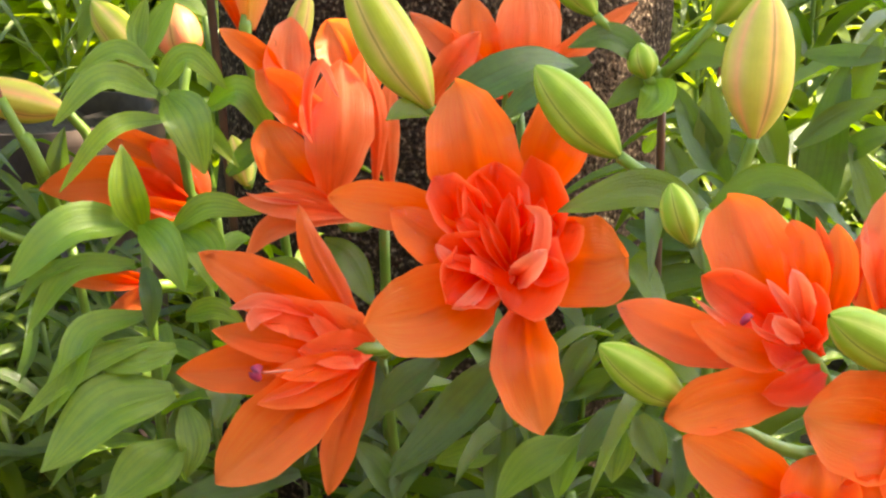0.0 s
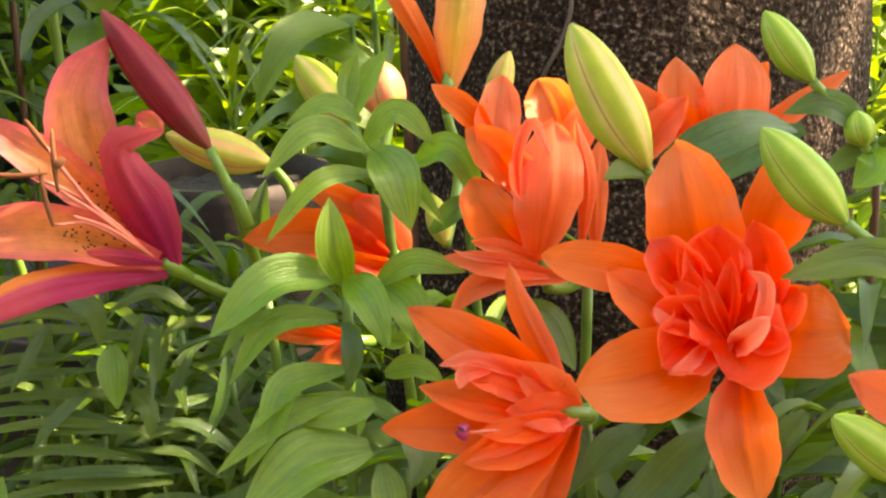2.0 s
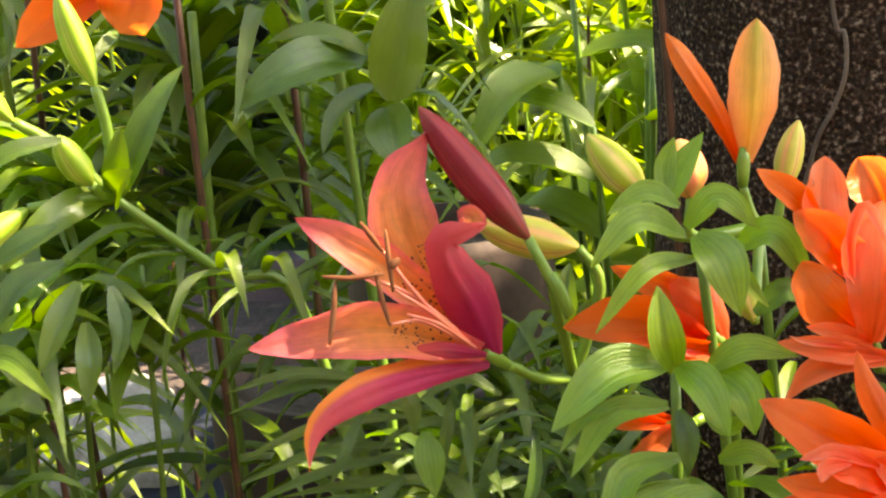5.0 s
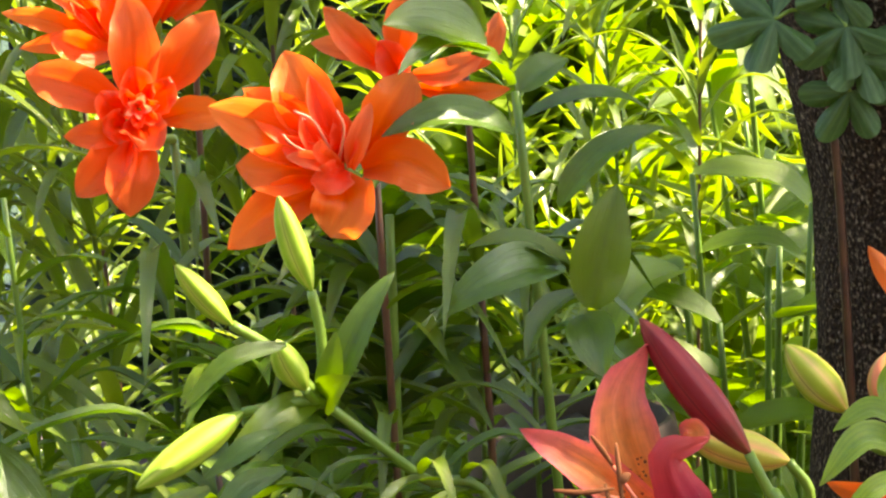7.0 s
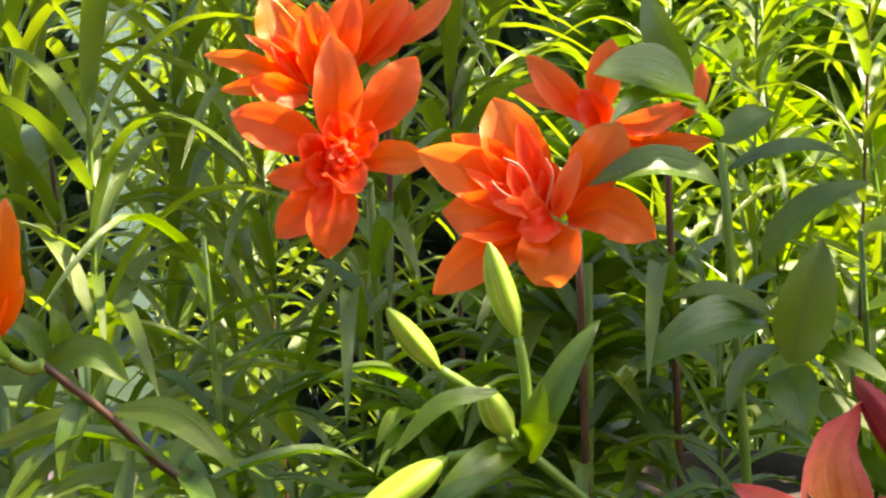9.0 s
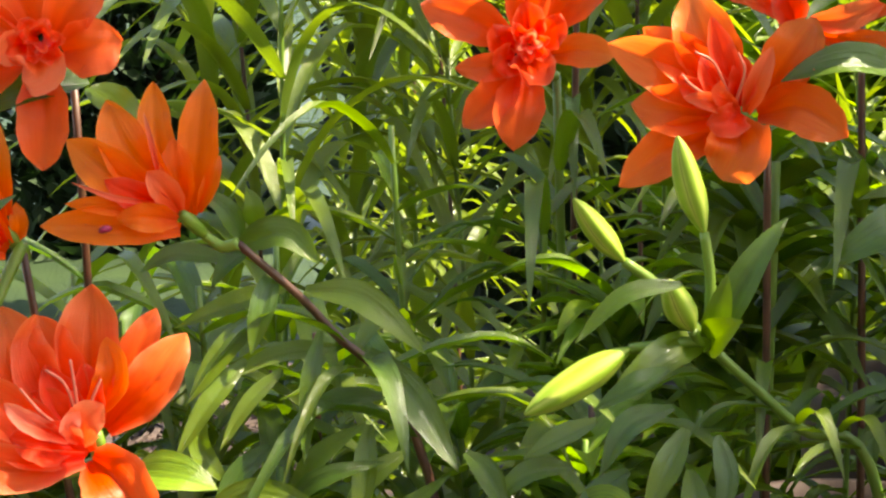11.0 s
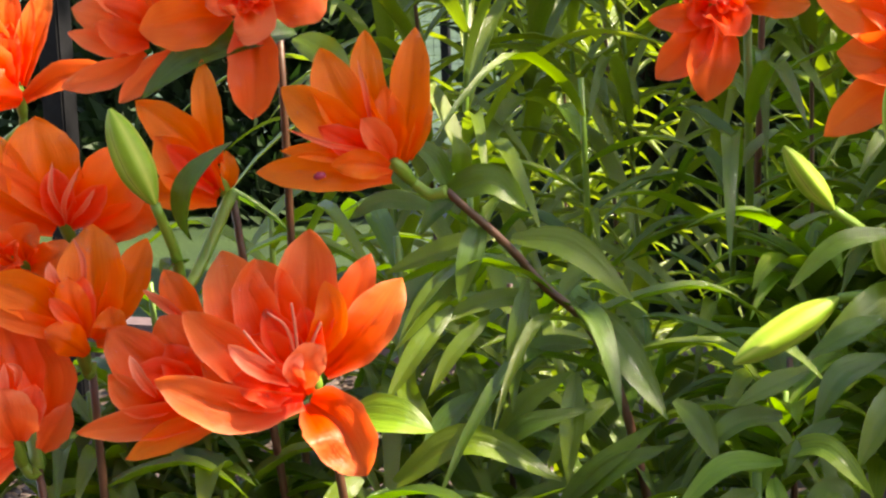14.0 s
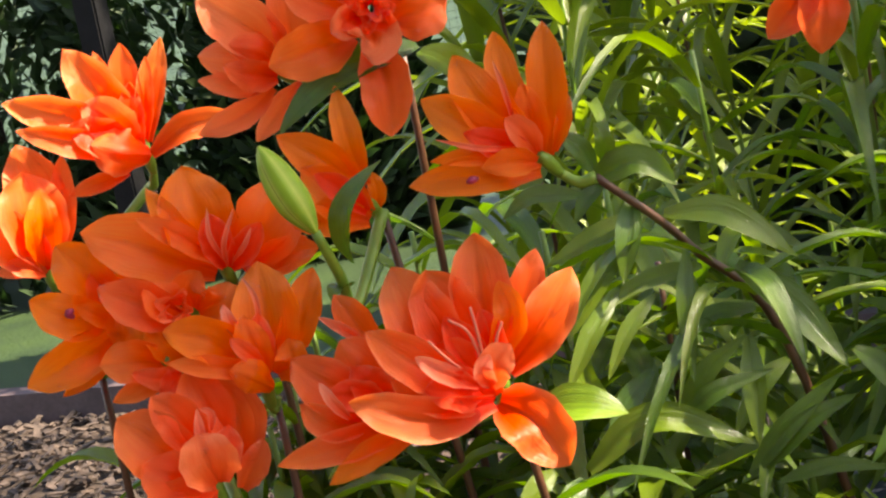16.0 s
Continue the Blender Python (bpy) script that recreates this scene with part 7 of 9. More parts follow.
lily_plant('y5', (-0.883, 0.762, 0.000), (-0.903, 0.712, 0.776), 34, 0.11, 0.02, 'green', 0, 'flowerless lily stem thick with glossy green leaves')
lily_plant('y6', (-0.796, 0.925, 0.000), (-0.816, 0.875, 0.863), 44, 0.12, 0.018, 'green', 0, 'flowerless lily stem thick with glossy green leaves')
lily_flower('k', (-0.902, 0.671, 0.873), (-0.06, -0.75, 0.66), 'orange', 'orange double lily above a heavier bloom')
petal('k', 'orange', 2.3, (0.85, -0.52, 0.10), [(-0.2, -0.6, 0.5), (-1.2, -2.0, 1.0), (-2.6, -3.0, 1.2)], tip=2.6)
petal('k', 'orange', 1.3, (0.82, -0.50, 0.29), [(0.3, -0.5, -0.0), (-0.5, -2.1, -0.3), (-2.1, -3.3, -0.8)])
petal('k', 'amber', 2.3, (0.68, -0.71, -0.20), [(0.7, 0.1, 0.1), (0.3, -0.5, 1.6), (-0.5, -0.4, 2.9)], tip=2.6)
petal('k', 'pale', 1.2, (0.83, -0.55, 0.10), [(0.7, -0.6, -0.3), (0.2, -2.0, -0.1), (-1.0, -2.7, 0.5)])
petal('k', 'inner', 1.5, (0.70, -0.58, 0.43), [(0.8, -0.8, -0.2), (0.8, -2.1, -0.7), (0.5, -2.7, -1.1)])
petal('k', 'amber', 1.8, (0.47, -0.85, -0.22), [(1.2, 0.2, -0.5), (1.8, 0.3, 0.7), (1.4, 0.4, 1.7)])
lily_plant('q1', (-0.317, 1.132, 0.000), (-0.317, 1.092, 0.727), 60, 0.12, 0.014, 'green', 0, 'flowerless lily stem thick with narrow drooping leaves', low=0.62)
lily_plant('q2', (-0.262, 1.114, 0.000), (-0.262, 1.074, 0.717), 60, 0.12, 0.014, 'green', 0, 'flowerless lily stem thick with narrow drooping leaves', low=0.62)
lily_plant('q3', (-0.285, 1.051, 0.000), (-0.285, 1.011, 0.688), 30, 0.12, 0.014, 'green', 0, 'flowerless lily stem thick with narrow drooping leaves', low=0.62)
lily_plant('q4', (-0.246, 1.159, 0.000), (-0.246, 1.119, 0.683), 50, 0.12, 0.014, 'green', 0, 'flowerless lily stem thick with narrow drooping leaves', low=0.62)
lily_plant('q5', (-0.353, 1.121, 0.000), (-0.353, 1.081, 0.703), 30, 0.12, 0.015, 'green', 0, 'flowerless lily stem thick with narrow drooping leaves', low=0.62)
lily_plant('r1', (-0.858, 0.834, 0.000), (-0.878, 0.784, 0.871), 40, 0.11, 0.02, 'green', 0, 'flowerless lily stem thick with glossy green leaves')
lily_plant('r2', (-0.819, 0.824, 0.000), (-0.839, 0.774, 0.845), 40, 0.11, 0.02, 'green', 0, 'flowerless lily stem thick with glossy green leaves')
lily_plant('r3', (-0.927, 0.801, 0.000), (-0.947, 0.751, 0.852), 40, 0.11, 0.02, 'green', 0, 'flowerless lily stem thick with glossy green leaves')
lily_plant('r4', (-0.861, 0.769, 0.000), (-0.881, 0.719, 0.821), 36, 0.11, 0.02, 'green', 0, 'flowerless lily stem thick with glossy green leaves')
lily_plant('r5', (-0.935, 0.760, 0.000), (-0.955, 0.710, 0.823), 36, 0.11, 0.02, 'green', 0, 'flowerless lily stem thick with glossy green leaves')
lily_plant('x7', (0.059, 0.773, 0.000), (0.059, 0.723, 0.659), 0, 0.1, 0.02, 'green', 0.06, 'low lily shoot with fresh yellow-green leaves')
lily_plant('r6', (-0.874, 0.759, 0.000), (-0.894, 0.709, 0.797), 50, 0.11, 0.02, 'green', 0, 'flowerless lily stem thick with glossy green leaves')
lily_plant('r7', (-0.833, 0.776, 0.000), (-0.853, 0.726, 0.796), 50, 0.11, 0.02, 'green', 0, 'flowerless lily stem thick with glossy green leaves')
lily_plant('r8', (-0.788, 0.783, 0.000), (-0.808, 0.733, 0.787), 50, 0.11, 0.02, 'green', 0, 'flowerless lily stem thick with glossy green leaves')
lily_plant('r9', (-0.907, 0.733, 0.000), (-0.927, 0.683, 0.792), 40, 0.11, 0.02, 'green', 0, 'flowerless lily stem thick with glossy green leaves')
lily_plant('r10', (-0.856, 0.795, 0.000), (-0.876, 0.745, 0.836), 40, 0.11, 0.02, 'green', 0, 'flowerless lily stem thick with glossy green leaves')

leaf('ros', 'fresh', 0.0164, (0.09, -0.80, 0.60), [(-0.142, 0.849, 0.835), (-0.166, 0.833, 0.848), (-0.190, 0.816, 0.828)])
leaf('ros', 'fresh', 0.0121, (0.09, -0.81, 0.59), [(-0.144, 0.854, 0.849), (-0.161, 0.848, 0.859), (-0.181, 0.838, 0.850)])
leaf('ros', 'fresh', 0.0118, (0.09, -0.78, 0.61), [(-0.137, 0.845, 0.823), (-0.163, 0.824, 0.823), (-0.189, 0.810, 0.795)])
leaf('ros', 'fresh', 0.0248, (0.05, -0.79, 0.61), [(-0.136, 0.845, 0.836), (-0.124, 0.827, 0.826), (-0.116, 0.818, 0.799)])
leaf('ros', 'fresh', 0.0176, (0.02, -0.80, 0.60), [(-0.116, 0.850, 0.827), (-0.096, 0.837, 0.836), (-0.080, 0.831, 0.810)])
leaf('ros', 'fresh', 0.0149, (0.05, -0.81, 0.59), [(-0.141, 0.848, 0.839), (-0.124, 0.847, 0.855), (-0.104, 0.841, 0.838)])
leaf('ros', 'fresh', 0.0134, (0.07, -0.81, 0.58), [(-0.147, 0.854, 0.853), (-0.142, 0.860, 0.868), (-0.130, 0.867, 0.885)])
leaf('ros', 'fresh', 0.0122, (0.08, -0.81, 0.58), [(-0.151, 0.854, 0.856), (-0.150, 0.859, 0.870), (-0.145, 0.863, 0.884)])
leaf('ros', 'leaf', 0.0137, (0.02, -0.78, 0.62), [(-0.108, 0.842, 0.793), (-0.091, 0.838, 0.806), (-0.073, 0.835, 0.796)])
leaf('ros', 'fresh', 0.0115, (0.04, -0.79, 0.62), [(-0.135, 0.848, 0.826), (-0.116, 0.841, 0.815), (-0.101, 0.836, 0.798)])
leaf('ros2', 'fresh', 0.0189, (0.08, -0.77, 0.64), [(-0.150, 0.813, 0.773), (-0.154, 0.807, 0.793), (-0.157, 0.817, 0.817)])
leaf('ros2', 'fresh', 0.0198, (0.06, -0.75, 0.65), [(-0.148, 0.809, 0.777), (-0.136, 0.792, 0.770), (-0.125, 0.781, 0.749)])
leaf('ros2', 'fresh', 0.0151, (0.04, -0.77, 0.64), [(-0.134, 0.816, 0.772), (-0.114, 0.812, 0.784), (-0.088, 0.811, 0.779)])
leaf('ros2', 'fresh', 0.0218, (0.04, -0.75, 0.66), [(-0.132, 0.817, 0.772), (-0.117, 0.804, 0.763), (-0.112, 0.795, 0.744)])
leaf('ros2', 'fresh', 0.0242, (0.11, -0.75, 0.65), [(-0.155, 0.811, 0.777), (-0.182, 0.790, 0.781), (-0.211, 0.768, 0.759)])
leaf('ros2', 'fresh', 0.0149, (0.11, -0.74, 0.66), [(-0.154, 0.808, 0.756), (-0.183, 0.787, 0.759), (-0.203, 0.769, 0.734)])
leaf('ros2', 'fresh', 0.0082, (0.12, -0.74, 0.66), [(-0.176, 0.797, 0.764), (-0.196, 0.781, 0.760), (-0.208, 0.772, 0.746)])
leaf('ros2', 'leaf', 0.0117, (0.07, -0.74, 0.67), [(-0.149, 0.805, 0.755), (-0.145, 0.795, 0.744), (-0.146, 0.789, 0.725)])
leaf('ros2', 'fresh', 0.0167, (0.16, -0.72, 0.68), [(-0.150, 0.799, 0.732), (-0.176, 0.780, 0.730), (-0.184, 0.765, 0.712), (-0.195, 0.752, 0.693)])
leaf('ros2', 'fresh', 0.0139, (0.16, -0.71, 0.69), [(-0.145, 0.797, 0.719), (-0.168, 0.779, 0.718), (-0.187, 0.764, 0.710), (-0.208, 0.749, 0.695)])
leaf('ros2', 'fresh', 0.0168, (0.14, -0.71, 0.69), [(-0.135, 0.797, 0.714), (-0.154, 0.783, 0.713), (-0.172, 0.776, 0.712)])
leaf('ros2', 'fresh', 0.0327, (0.16, -0.70, 0.70), [(-0.137, 0.787, 0.695), (-0.166, 0.765, 0.696), (-0.197, 0.741, 0.673)])
leaf('ros2', 'fresh', 0.0300, (0.14, -0.68, 0.72), [(-0.135, 0.777, 0.669), (-0.149, 0.761, 0.663), (-0.169, 0.746, 0.652)])
leaf('ros2', 'leaf', 0.0192, (0.10, -0.68, 0.73), [(-0.075, 0.782, 0.649), (-0.106, 0.768, 0.650), (-0.142, 0.757, 0.646)])
leaf('ros2', 'fresh', 0.0134, (0.11, -0.73, 0.67), [(-0.130, 0.803, 0.728), (-0.114, 0.801, 0.732), (-0.100, 0.799, 0.725)])
leaf('ros2', 'fresh', 0.0122, (0.12, -0.74, 0.67), [(-0.136, 0.810, 0.751), (-0.124, 0.804, 0.745), (-0.116, 0.806, 0.752)])
leaf('ros2', 'leaf', 0.0182, (0.05, -0.75, 0.66), [(-0.060, 0.829, 0.758), (-0.047, 0.822, 0.749), (-0.034, 0.813, 0.726)])
leaf('ros2', 'fresh', 0.0123, (0.07, -0.74, 0.66), [(-0.089, 0.822, 0.750), (-0.074, 0.817, 0.746), (-0.067, 0.814, 0.737)])
leaf('ros2', 'leaf', 0.0175, (0.10, -0.71, 0.70), [(-0.122, 0.798, 0.703), (-0.111, 0.789, 0.690), (-0.116, 0.779, 0.676)])
leaf('ros2', 'fresh', 0.0175, (0.12, -0.69, 0.72), [(-0.132, 0.789, 0.685), (-0.127, 0.775, 0.669), (-0.131, 0.766, 0.655)])
leaf('ros2', 'leaf', 0.0129, (0.17, -0.70, 0.69), [(-0.174, 0.793, 0.698), (-0.189, 0.783, 0.699), (-0.206, 0.778, 0.708)])
leaf('ros2', 'leaf', 0.0118, (0.16, -0.69, 0.71), [(-0.158, 0.791, 0.679), (-0.182, 0.780, 0.679), (-0.211, 0.766, 0.676)])
leaf('ros2', 'leaf', 0.0130, (0.15, -0.72, 0.68), [(-0.141, 0.806, 0.703), (-0.168, 0.802, 0.719), (-0.198, 0.791, 0.718)])
leaf('e', 'leaf', 0.0199, (-0.09, -0.76, 0.64), [(0.122, 0.720, 0.797), (0.092, 0.716, 0.808), (0.055, 0.713, 0.801)])
leaf('e', 'leaf', 0.0174, (-0.15, -0.75, 0.64), [(0.125, 0.719, 0.797), (0.149, 0.709, 0.811), (0.178, 0.699, 0.804)])
leaf('e', 'leaf', 0.0118, (-0.12, -0.74, 0.66), [(0.122, 0.720, 0.795), (0.119, 0.712, 0.784), (0.121, 0.705, 0.770)])
leaf('e', 'leaf', 0.0103, (-0.11, -0.76, 0.64), [(0.121, 0.724, 0.796), (0.108, 0.722, 0.806), (0.090, 0.724, 0.809)])
leaf('e2', 'leaf', 0.0172, (-0.09, -0.80, 0.59), [(0.117, 0.856, 0.839), (0.094, 0.852, 0.854), (0.072, 0.852, 0.850)])
leaf('e2', 'fresh', 0.0195, (-0.11, -0.78, 0.61), [(0.117, 0.850, 0.832), (0.117, 0.840, 0.824), (0.106, 0.837, 0.814)])
leaf('e2', 'leaf', 0.0173, (-0.13, -0.79, 0.60), [(0.125, 0.854, 0.836), (0.143, 0.847, 0.844), (0.163, 0.841, 0.839)])
leaf('e2', 'leaf', 0.0125, (-0.09, -0.79, 0.61), [(0.120, 0.857, 0.833), (0.104, 0.852, 0.826), (0.091, 0.850, 0.817)])
leaf('e2', 'leaf', 0.0191, (-0.05, -0.79, 0.61), [(0.085, 0.866, 0.840), (0.057, 0.857, 0.828), (0.034, 0.850, 0.812)])
leaf('e2', 'fresh', 0.0071, (-0.10, -0.77, 0.63), [(0.110, 0.843, 0.795), (0.113, 0.841, 0.800), (0.116, 0.842, 0.806)])
leaf('x5', 'leaf', 0.0220, (-0.12, -0.77, 0.62), [(0.171, 0.933, 0.747), (0.153, 0.941, 0.782), (0.141, 0.949, 0.810)])
leaf('x5', 'leaf', 0.0213, (-0.13, -0.77, 0.62), [(0.157, 0.938, 0.756), (0.163, 0.940, 0.786), (0.162, 0.947, 0.813)])
leaf('x5', 'leaf', 0.0266, (-0.18, -0.76, 0.63), [(0.216, 0.917, 0.722), (0.225, 0.923, 0.777), (0.239, 0.932, 0.824)])
leaf('x5', 'leaf', 0.0158, (-0.19, -0.76, 0.62), [(0.207, 0.920, 0.775), (0.230, 0.915, 0.791), (0.258, 0.912, 0.804)])
leaf('x5', 'leaf', 0.0147, (-0.20, -0.78, 0.60), [(0.216, 0.942, 0.825), (0.239, 0.931, 0.824), (0.269, 0.924, 0.827)])
leaf('x5', 'leaf', 0.0147, (-0.20, -0.75, 0.63), [(0.231, 0.925, 0.763), (0.247, 0.919, 0.777), (0.268, 0.915, 0.785)])
leaf('x5', 'leaf', 0.0167, (-0.20, -0.77, 0.60), [(0.234, 0.929, 0.785), (0.248, 0.928, 0.815), (0.258, 0.932, 0.838)])
leaf('x5', 'leaf', 0.0208, (-0.15, -0.77, 0.62), [(0.203, 0.935, 0.755), (0.193, 0.941, 0.785), (0.177, 0.952, 0.815)])
leaf('x5', 'leaf', 0.0154, (-0.16, -0.75, 0.64), [(0.185, 0.937, 0.759), (0.206, 0.925, 0.751), (0.226, 0.911, 0.727)])
leaf('x5', 'leaf', 0.0200, (-0.20, -0.74, 0.64), [(0.254, 0.907, 0.723), (0.248, 0.913, 0.752), (0.237, 0.923, 0.777)])
leaf('x5', 'leaf', 0.0167, (-0.12, -0.76, 0.64), [(0.138, 0.952, 0.774), (0.146, 0.939, 0.753), (0.146, 0.930, 0.728)])
leaf('x5', 'leaf', 0.0187, (-0.10, -0.75, 0.66), [(0.112, 0.937, 0.729), (0.132, 0.927, 0.723), (0.169, 0.919, 0.720)])
leaf('x5', 'leaf', 0.0266, (-0.10, -0.73, 0.67), [(0.104, 0.926, 0.692), (0.133, 0.918, 0.698), (0.164, 0.915, 0.704)])
leaf('x5', 'leaf', 0.0160, (-0.07, -0.73, 0.68), [(0.073, 0.922, 0.673), (0.094, 0.919, 0.684), (0.121, 0.918, 0.691)])
leaf('x5', 'leaf', 0.0154, (-0.10, -0.74, 0.66), [(0.111, 0.932, 0.705), (0.131, 0.927, 0.711), (0.153, 0.923, 0.713)])
leaf('x2', 'leaf', 0.0241, (-0.00, -0.70, 0.71), [(0.033, 0.762, 0.715), (0.004, 0.741, 0.692), (-0.028, 0.726, 0.669)])
leaf('x2', 'leaf', 0.0177, (0.02, -0.71, 0.70), [(-0.002, 0.762, 0.715), (-0.020, 0.752, 0.705), (-0.034, 0.744, 0.692)])
leaf('x2', 'leaf', 0.0160, (-0.02, -0.69, 0.72), [(0.029, 0.751, 0.695), (0.026, 0.737, 0.675), (0.020, 0.723, 0.651)])
leaf('x2', 'leaf', 0.0131, (-0.07, -0.69, 0.72), [(0.085, 0.741, 0.695), (0.074, 0.732, 0.686), (0.062, 0.724, 0.674)])
leaf('x2', 'leaf', 0.0170, (-0.09, -0.69, 0.72), [(0.094, 0.740, 0.690), (0.098, 0.728, 0.679), (0.103, 0.721, 0.668)])
leaf('x2', 'fresh', 0.0212, (-0.03, -0.69, 0.73), [(0.061, 0.737, 0.679), (0.039, 0.726, 0.672), (0.023, 0.717, 0.658)])
leaf('x2', 'fresh', 0.0159, (-0.05, -0.69, 0.73), [(0.068, 0.738, 0.681), (0.058, 0.728, 0.672), (0.052, 0.720, 0.657)])
leaf('x2', 'fresh', 0.0171, (-0.07, -0.68, 0.73), [(0.087, 0.741, 0.683), (0.082, 0.732, 0.672), (0.079, 0.725, 0.662)])
leaf('x2', 'fresh', 0.0170, (-0.01, -0.69, 0.72), [(0.024, 0.739, 0.675), (0.009, 0.733, 0.676), (-0.005, 0.731, 0.674)])
leaf('x2', 'leaf', 0.0158, (0.04, -0.69, 0.72), [(-0.024, 0.728, 0.657), (-0.034, 0.730, 0.675), (-0.046, 0.732, 0.687)])
leaf('x2', 'leaf', 0.0138, (-0.06, -0.71, 0.70), [(0.075, 0.763, 0.722), (0.066, 0.756, 0.713), (0.059, 0.749, 0.699)])
leaf('x2', 'leaf', 0.0164, (0.02, -0.69, 0.73), [(-0.008, 0.742, 0.678), (-0.019, 0.732, 0.671), (-0.025, 0.723, 0.658)])
leaf('x2', 'leaf', 0.0155, (0.04, -0.71, 0.70), [(-0.039, 0.764, 0.721), (-0.035, 0.754, 0.704), (-0.040, 0.743, 0.685)])
leaf('x2', 'leaf', 0.0137, (-0.10, -0.68, 0.73), [(0.112, 0.736, 0.678), (0.115, 0.725, 0.668), (0.110, 0.717, 0.654)])
leaf('x2', 'leaf', 0.0164, (-0.12, -0.67, 0.73), [(0.122, 0.730, 0.674), (0.134, 0.718, 0.665), (0.149, 0.711, 0.658)])
leaf('x2', 'leaf', 0.0155, (-0.06, -0.71, 0.70), [(0.049, 0.757, 0.696), (0.071, 0.751, 0.703), (0.087, 0.751, 0.711)])
leaf('pk5', 'leaf', 0.0076, (0.23, -0.72, 0.66), [(-0.301, 0.883, 0.728), (-0.344, 0.864, 0.732), (-0.390, 0.839, 0.721)])
leaf('pk5', 'leaf', 0.0070, (0.23, -0.71, 0.67), [(-0.304, 0.878, 0.713), (-0.347, 0.858, 0.718), (-0.390, 0.834, 0.708)])
leaf('pk5', 'leaf', 0.0070, (0.23, -0.70, 0.67), [(-0.303, 0.873, 0.708), (-0.341, 0.853, 0.709), (-0.385, 0.829, 0.699)])
leaf('pk5', 'leaf', 0.0070, (0.22, -0.70, 0.68), [(-0.280, 0.877, 0.693), (-0.331, 0.858, 0.698), (-0.370, 0.840, 0.698)])
leaf('pk5', 'leaf', 0.0066, (0.23, -0.70, 0.68), [(-0.286, 0.870, 0.679), (-0.339, 0.851, 0.691), (-0.384, 0.830, 0.687)])
leaf('pk5', 'leaf', 0.0066, (0.21, -0.69, 0.69), [(-0.279, 0.867, 0.676), (-0.324, 0.851, 0.684), (-0.378, 0.826, 0.683)])
leaf('pk5', 'leaf', 0.0066, (0.18, -0.70, 0.69), [(-0.231, 0.876, 0.663), (-0.286, 0.862, 0.676), (-0.334, 0.846, 0.679)])
leaf('pk5', 'leaf', 0.0081, (0.19, -0.69, 0.70), [(-0.252, 0.864, 0.651), (-0.300, 0.846, 0.657), (-0.348, 0.828, 0.660)])
leaf('pk5', 'leaf', 0.0090, (0.20, -0.68, 0.71), [(-0.258, 0.859, 0.646), (-0.309, 0.841, 0.651), (-0.358, 0.819, 0.649)])
leaf('pk5', 'leaf', 0.0081, (0.16, -0.68, 0.71), [(-0.218, 0.861, 0.628), (-0.258, 0.849, 0.640), (-0.300, 0.830, 0.631)])
leaf('pk5', 'leaf', 0.0081, (0.14, -0.69, 0.72), [(-0.206, 0.869, 0.635), (-0.236, 0.857, 0.634), (-0.260, 0.845, 0.626)])
leaf('pk5', 'leaf', 0.0071, (0.24, -0.73, 0.64), [(-0.309, 0.886, 0.744), (-0.354, 0.871, 0.753), (-0.397, 0.850, 0.744)])
leaf('pk5', 'leaf', 0.0071, (0.25, -0.73, 0.64), [(-0.321, 0.884, 0.751), (-0.362, 0.869, 0.760), (-0.397, 0.854, 0.755)])
leaf('pk5', 'leaf', 0.0070, (0.22, -0.71, 0.67), [(-0.325, 0.873, 0.735), (-0.333, 0.854, 0.719), (-0.341, 0.844, 0.702)])
leaf('pk5', 'leaf', 0.0080, (0.21, -0.70, 0.69), [(-0.303, 0.866, 0.698), (-0.317, 0.849, 0.688), (-0.329, 0.835, 0.673)])
leaf('pk5', 'leaf', 0.0081, (0.17, -0.74, 0.65), [(-0.248, 0.893, 0.736), (-0.269, 0.886, 0.749), (-0.294, 0.876, 0.739)])
leaf('pk5', 'leaf', 0.0061, (0.16, -0.74, 0.66), [(-0.239, 0.896, 0.731), (-0.254, 0.887, 0.729), (-0.269, 0.881, 0.722)])
leaf('pk5', 'leaf', 0.0130, (0.20, -0.73, 0.65), [(-0.318, 0.876, 0.750), (-0.298, 0.870, 0.742), (-0.295, 0.865, 0.723)])
leaf('pk5', 'leaf', 0.0115, (0.17, -0.71, 0.69), [(-0.280, 0.869, 0.697), (-0.269, 0.861, 0.688), (-0.268, 0.856, 0.673)])
leaf('pk5', 'leaf', 0.0076, (0.18, -0.73, 0.67), [(-0.277, 0.891, 0.735), (-0.279, 0.879, 0.719), (-0.284, 0.869, 0.695)])
leaf('pk5', 'leaf', 0.0076, (0.17, -0.72, 0.67), [(-0.264, 0.892, 0.728), (-0.267, 0.878, 0.706), (-0.275, 0.870, 0.691)])
leaf('pk5', 'leaf', 0.0076, (0.16, -0.72, 0.68), [(-0.249, 0.891, 0.714), (-0.258, 0.876, 0.693), (-0.263, 0.862, 0.663)])
leaf('pk5', 'leaf', 0.0066, (0.15, -0.71, 0.68), [(-0.236, 0.885, 0.689), (-0.255, 0.874, 0.687), (-0.275, 0.870, 0.691)])
leaf('pk5', 'leaf', 0.0081, (0.13, -0.72, 0.69), [(-0.230, 0.894, 0.713), (-0.232, 0.879, 0.685), (-0.245, 0.866, 0.662)])
# Lighter leaf colour here imitates a leaf caught in a sun patch.
leaf('pk5', 'fresh', 0.0174, (0.18, -0.72, 0.67), [(-0.290, 0.871, 0.723), (-0.287, 0.859, 0.709), (-0.284, 0.853, 0.691)])
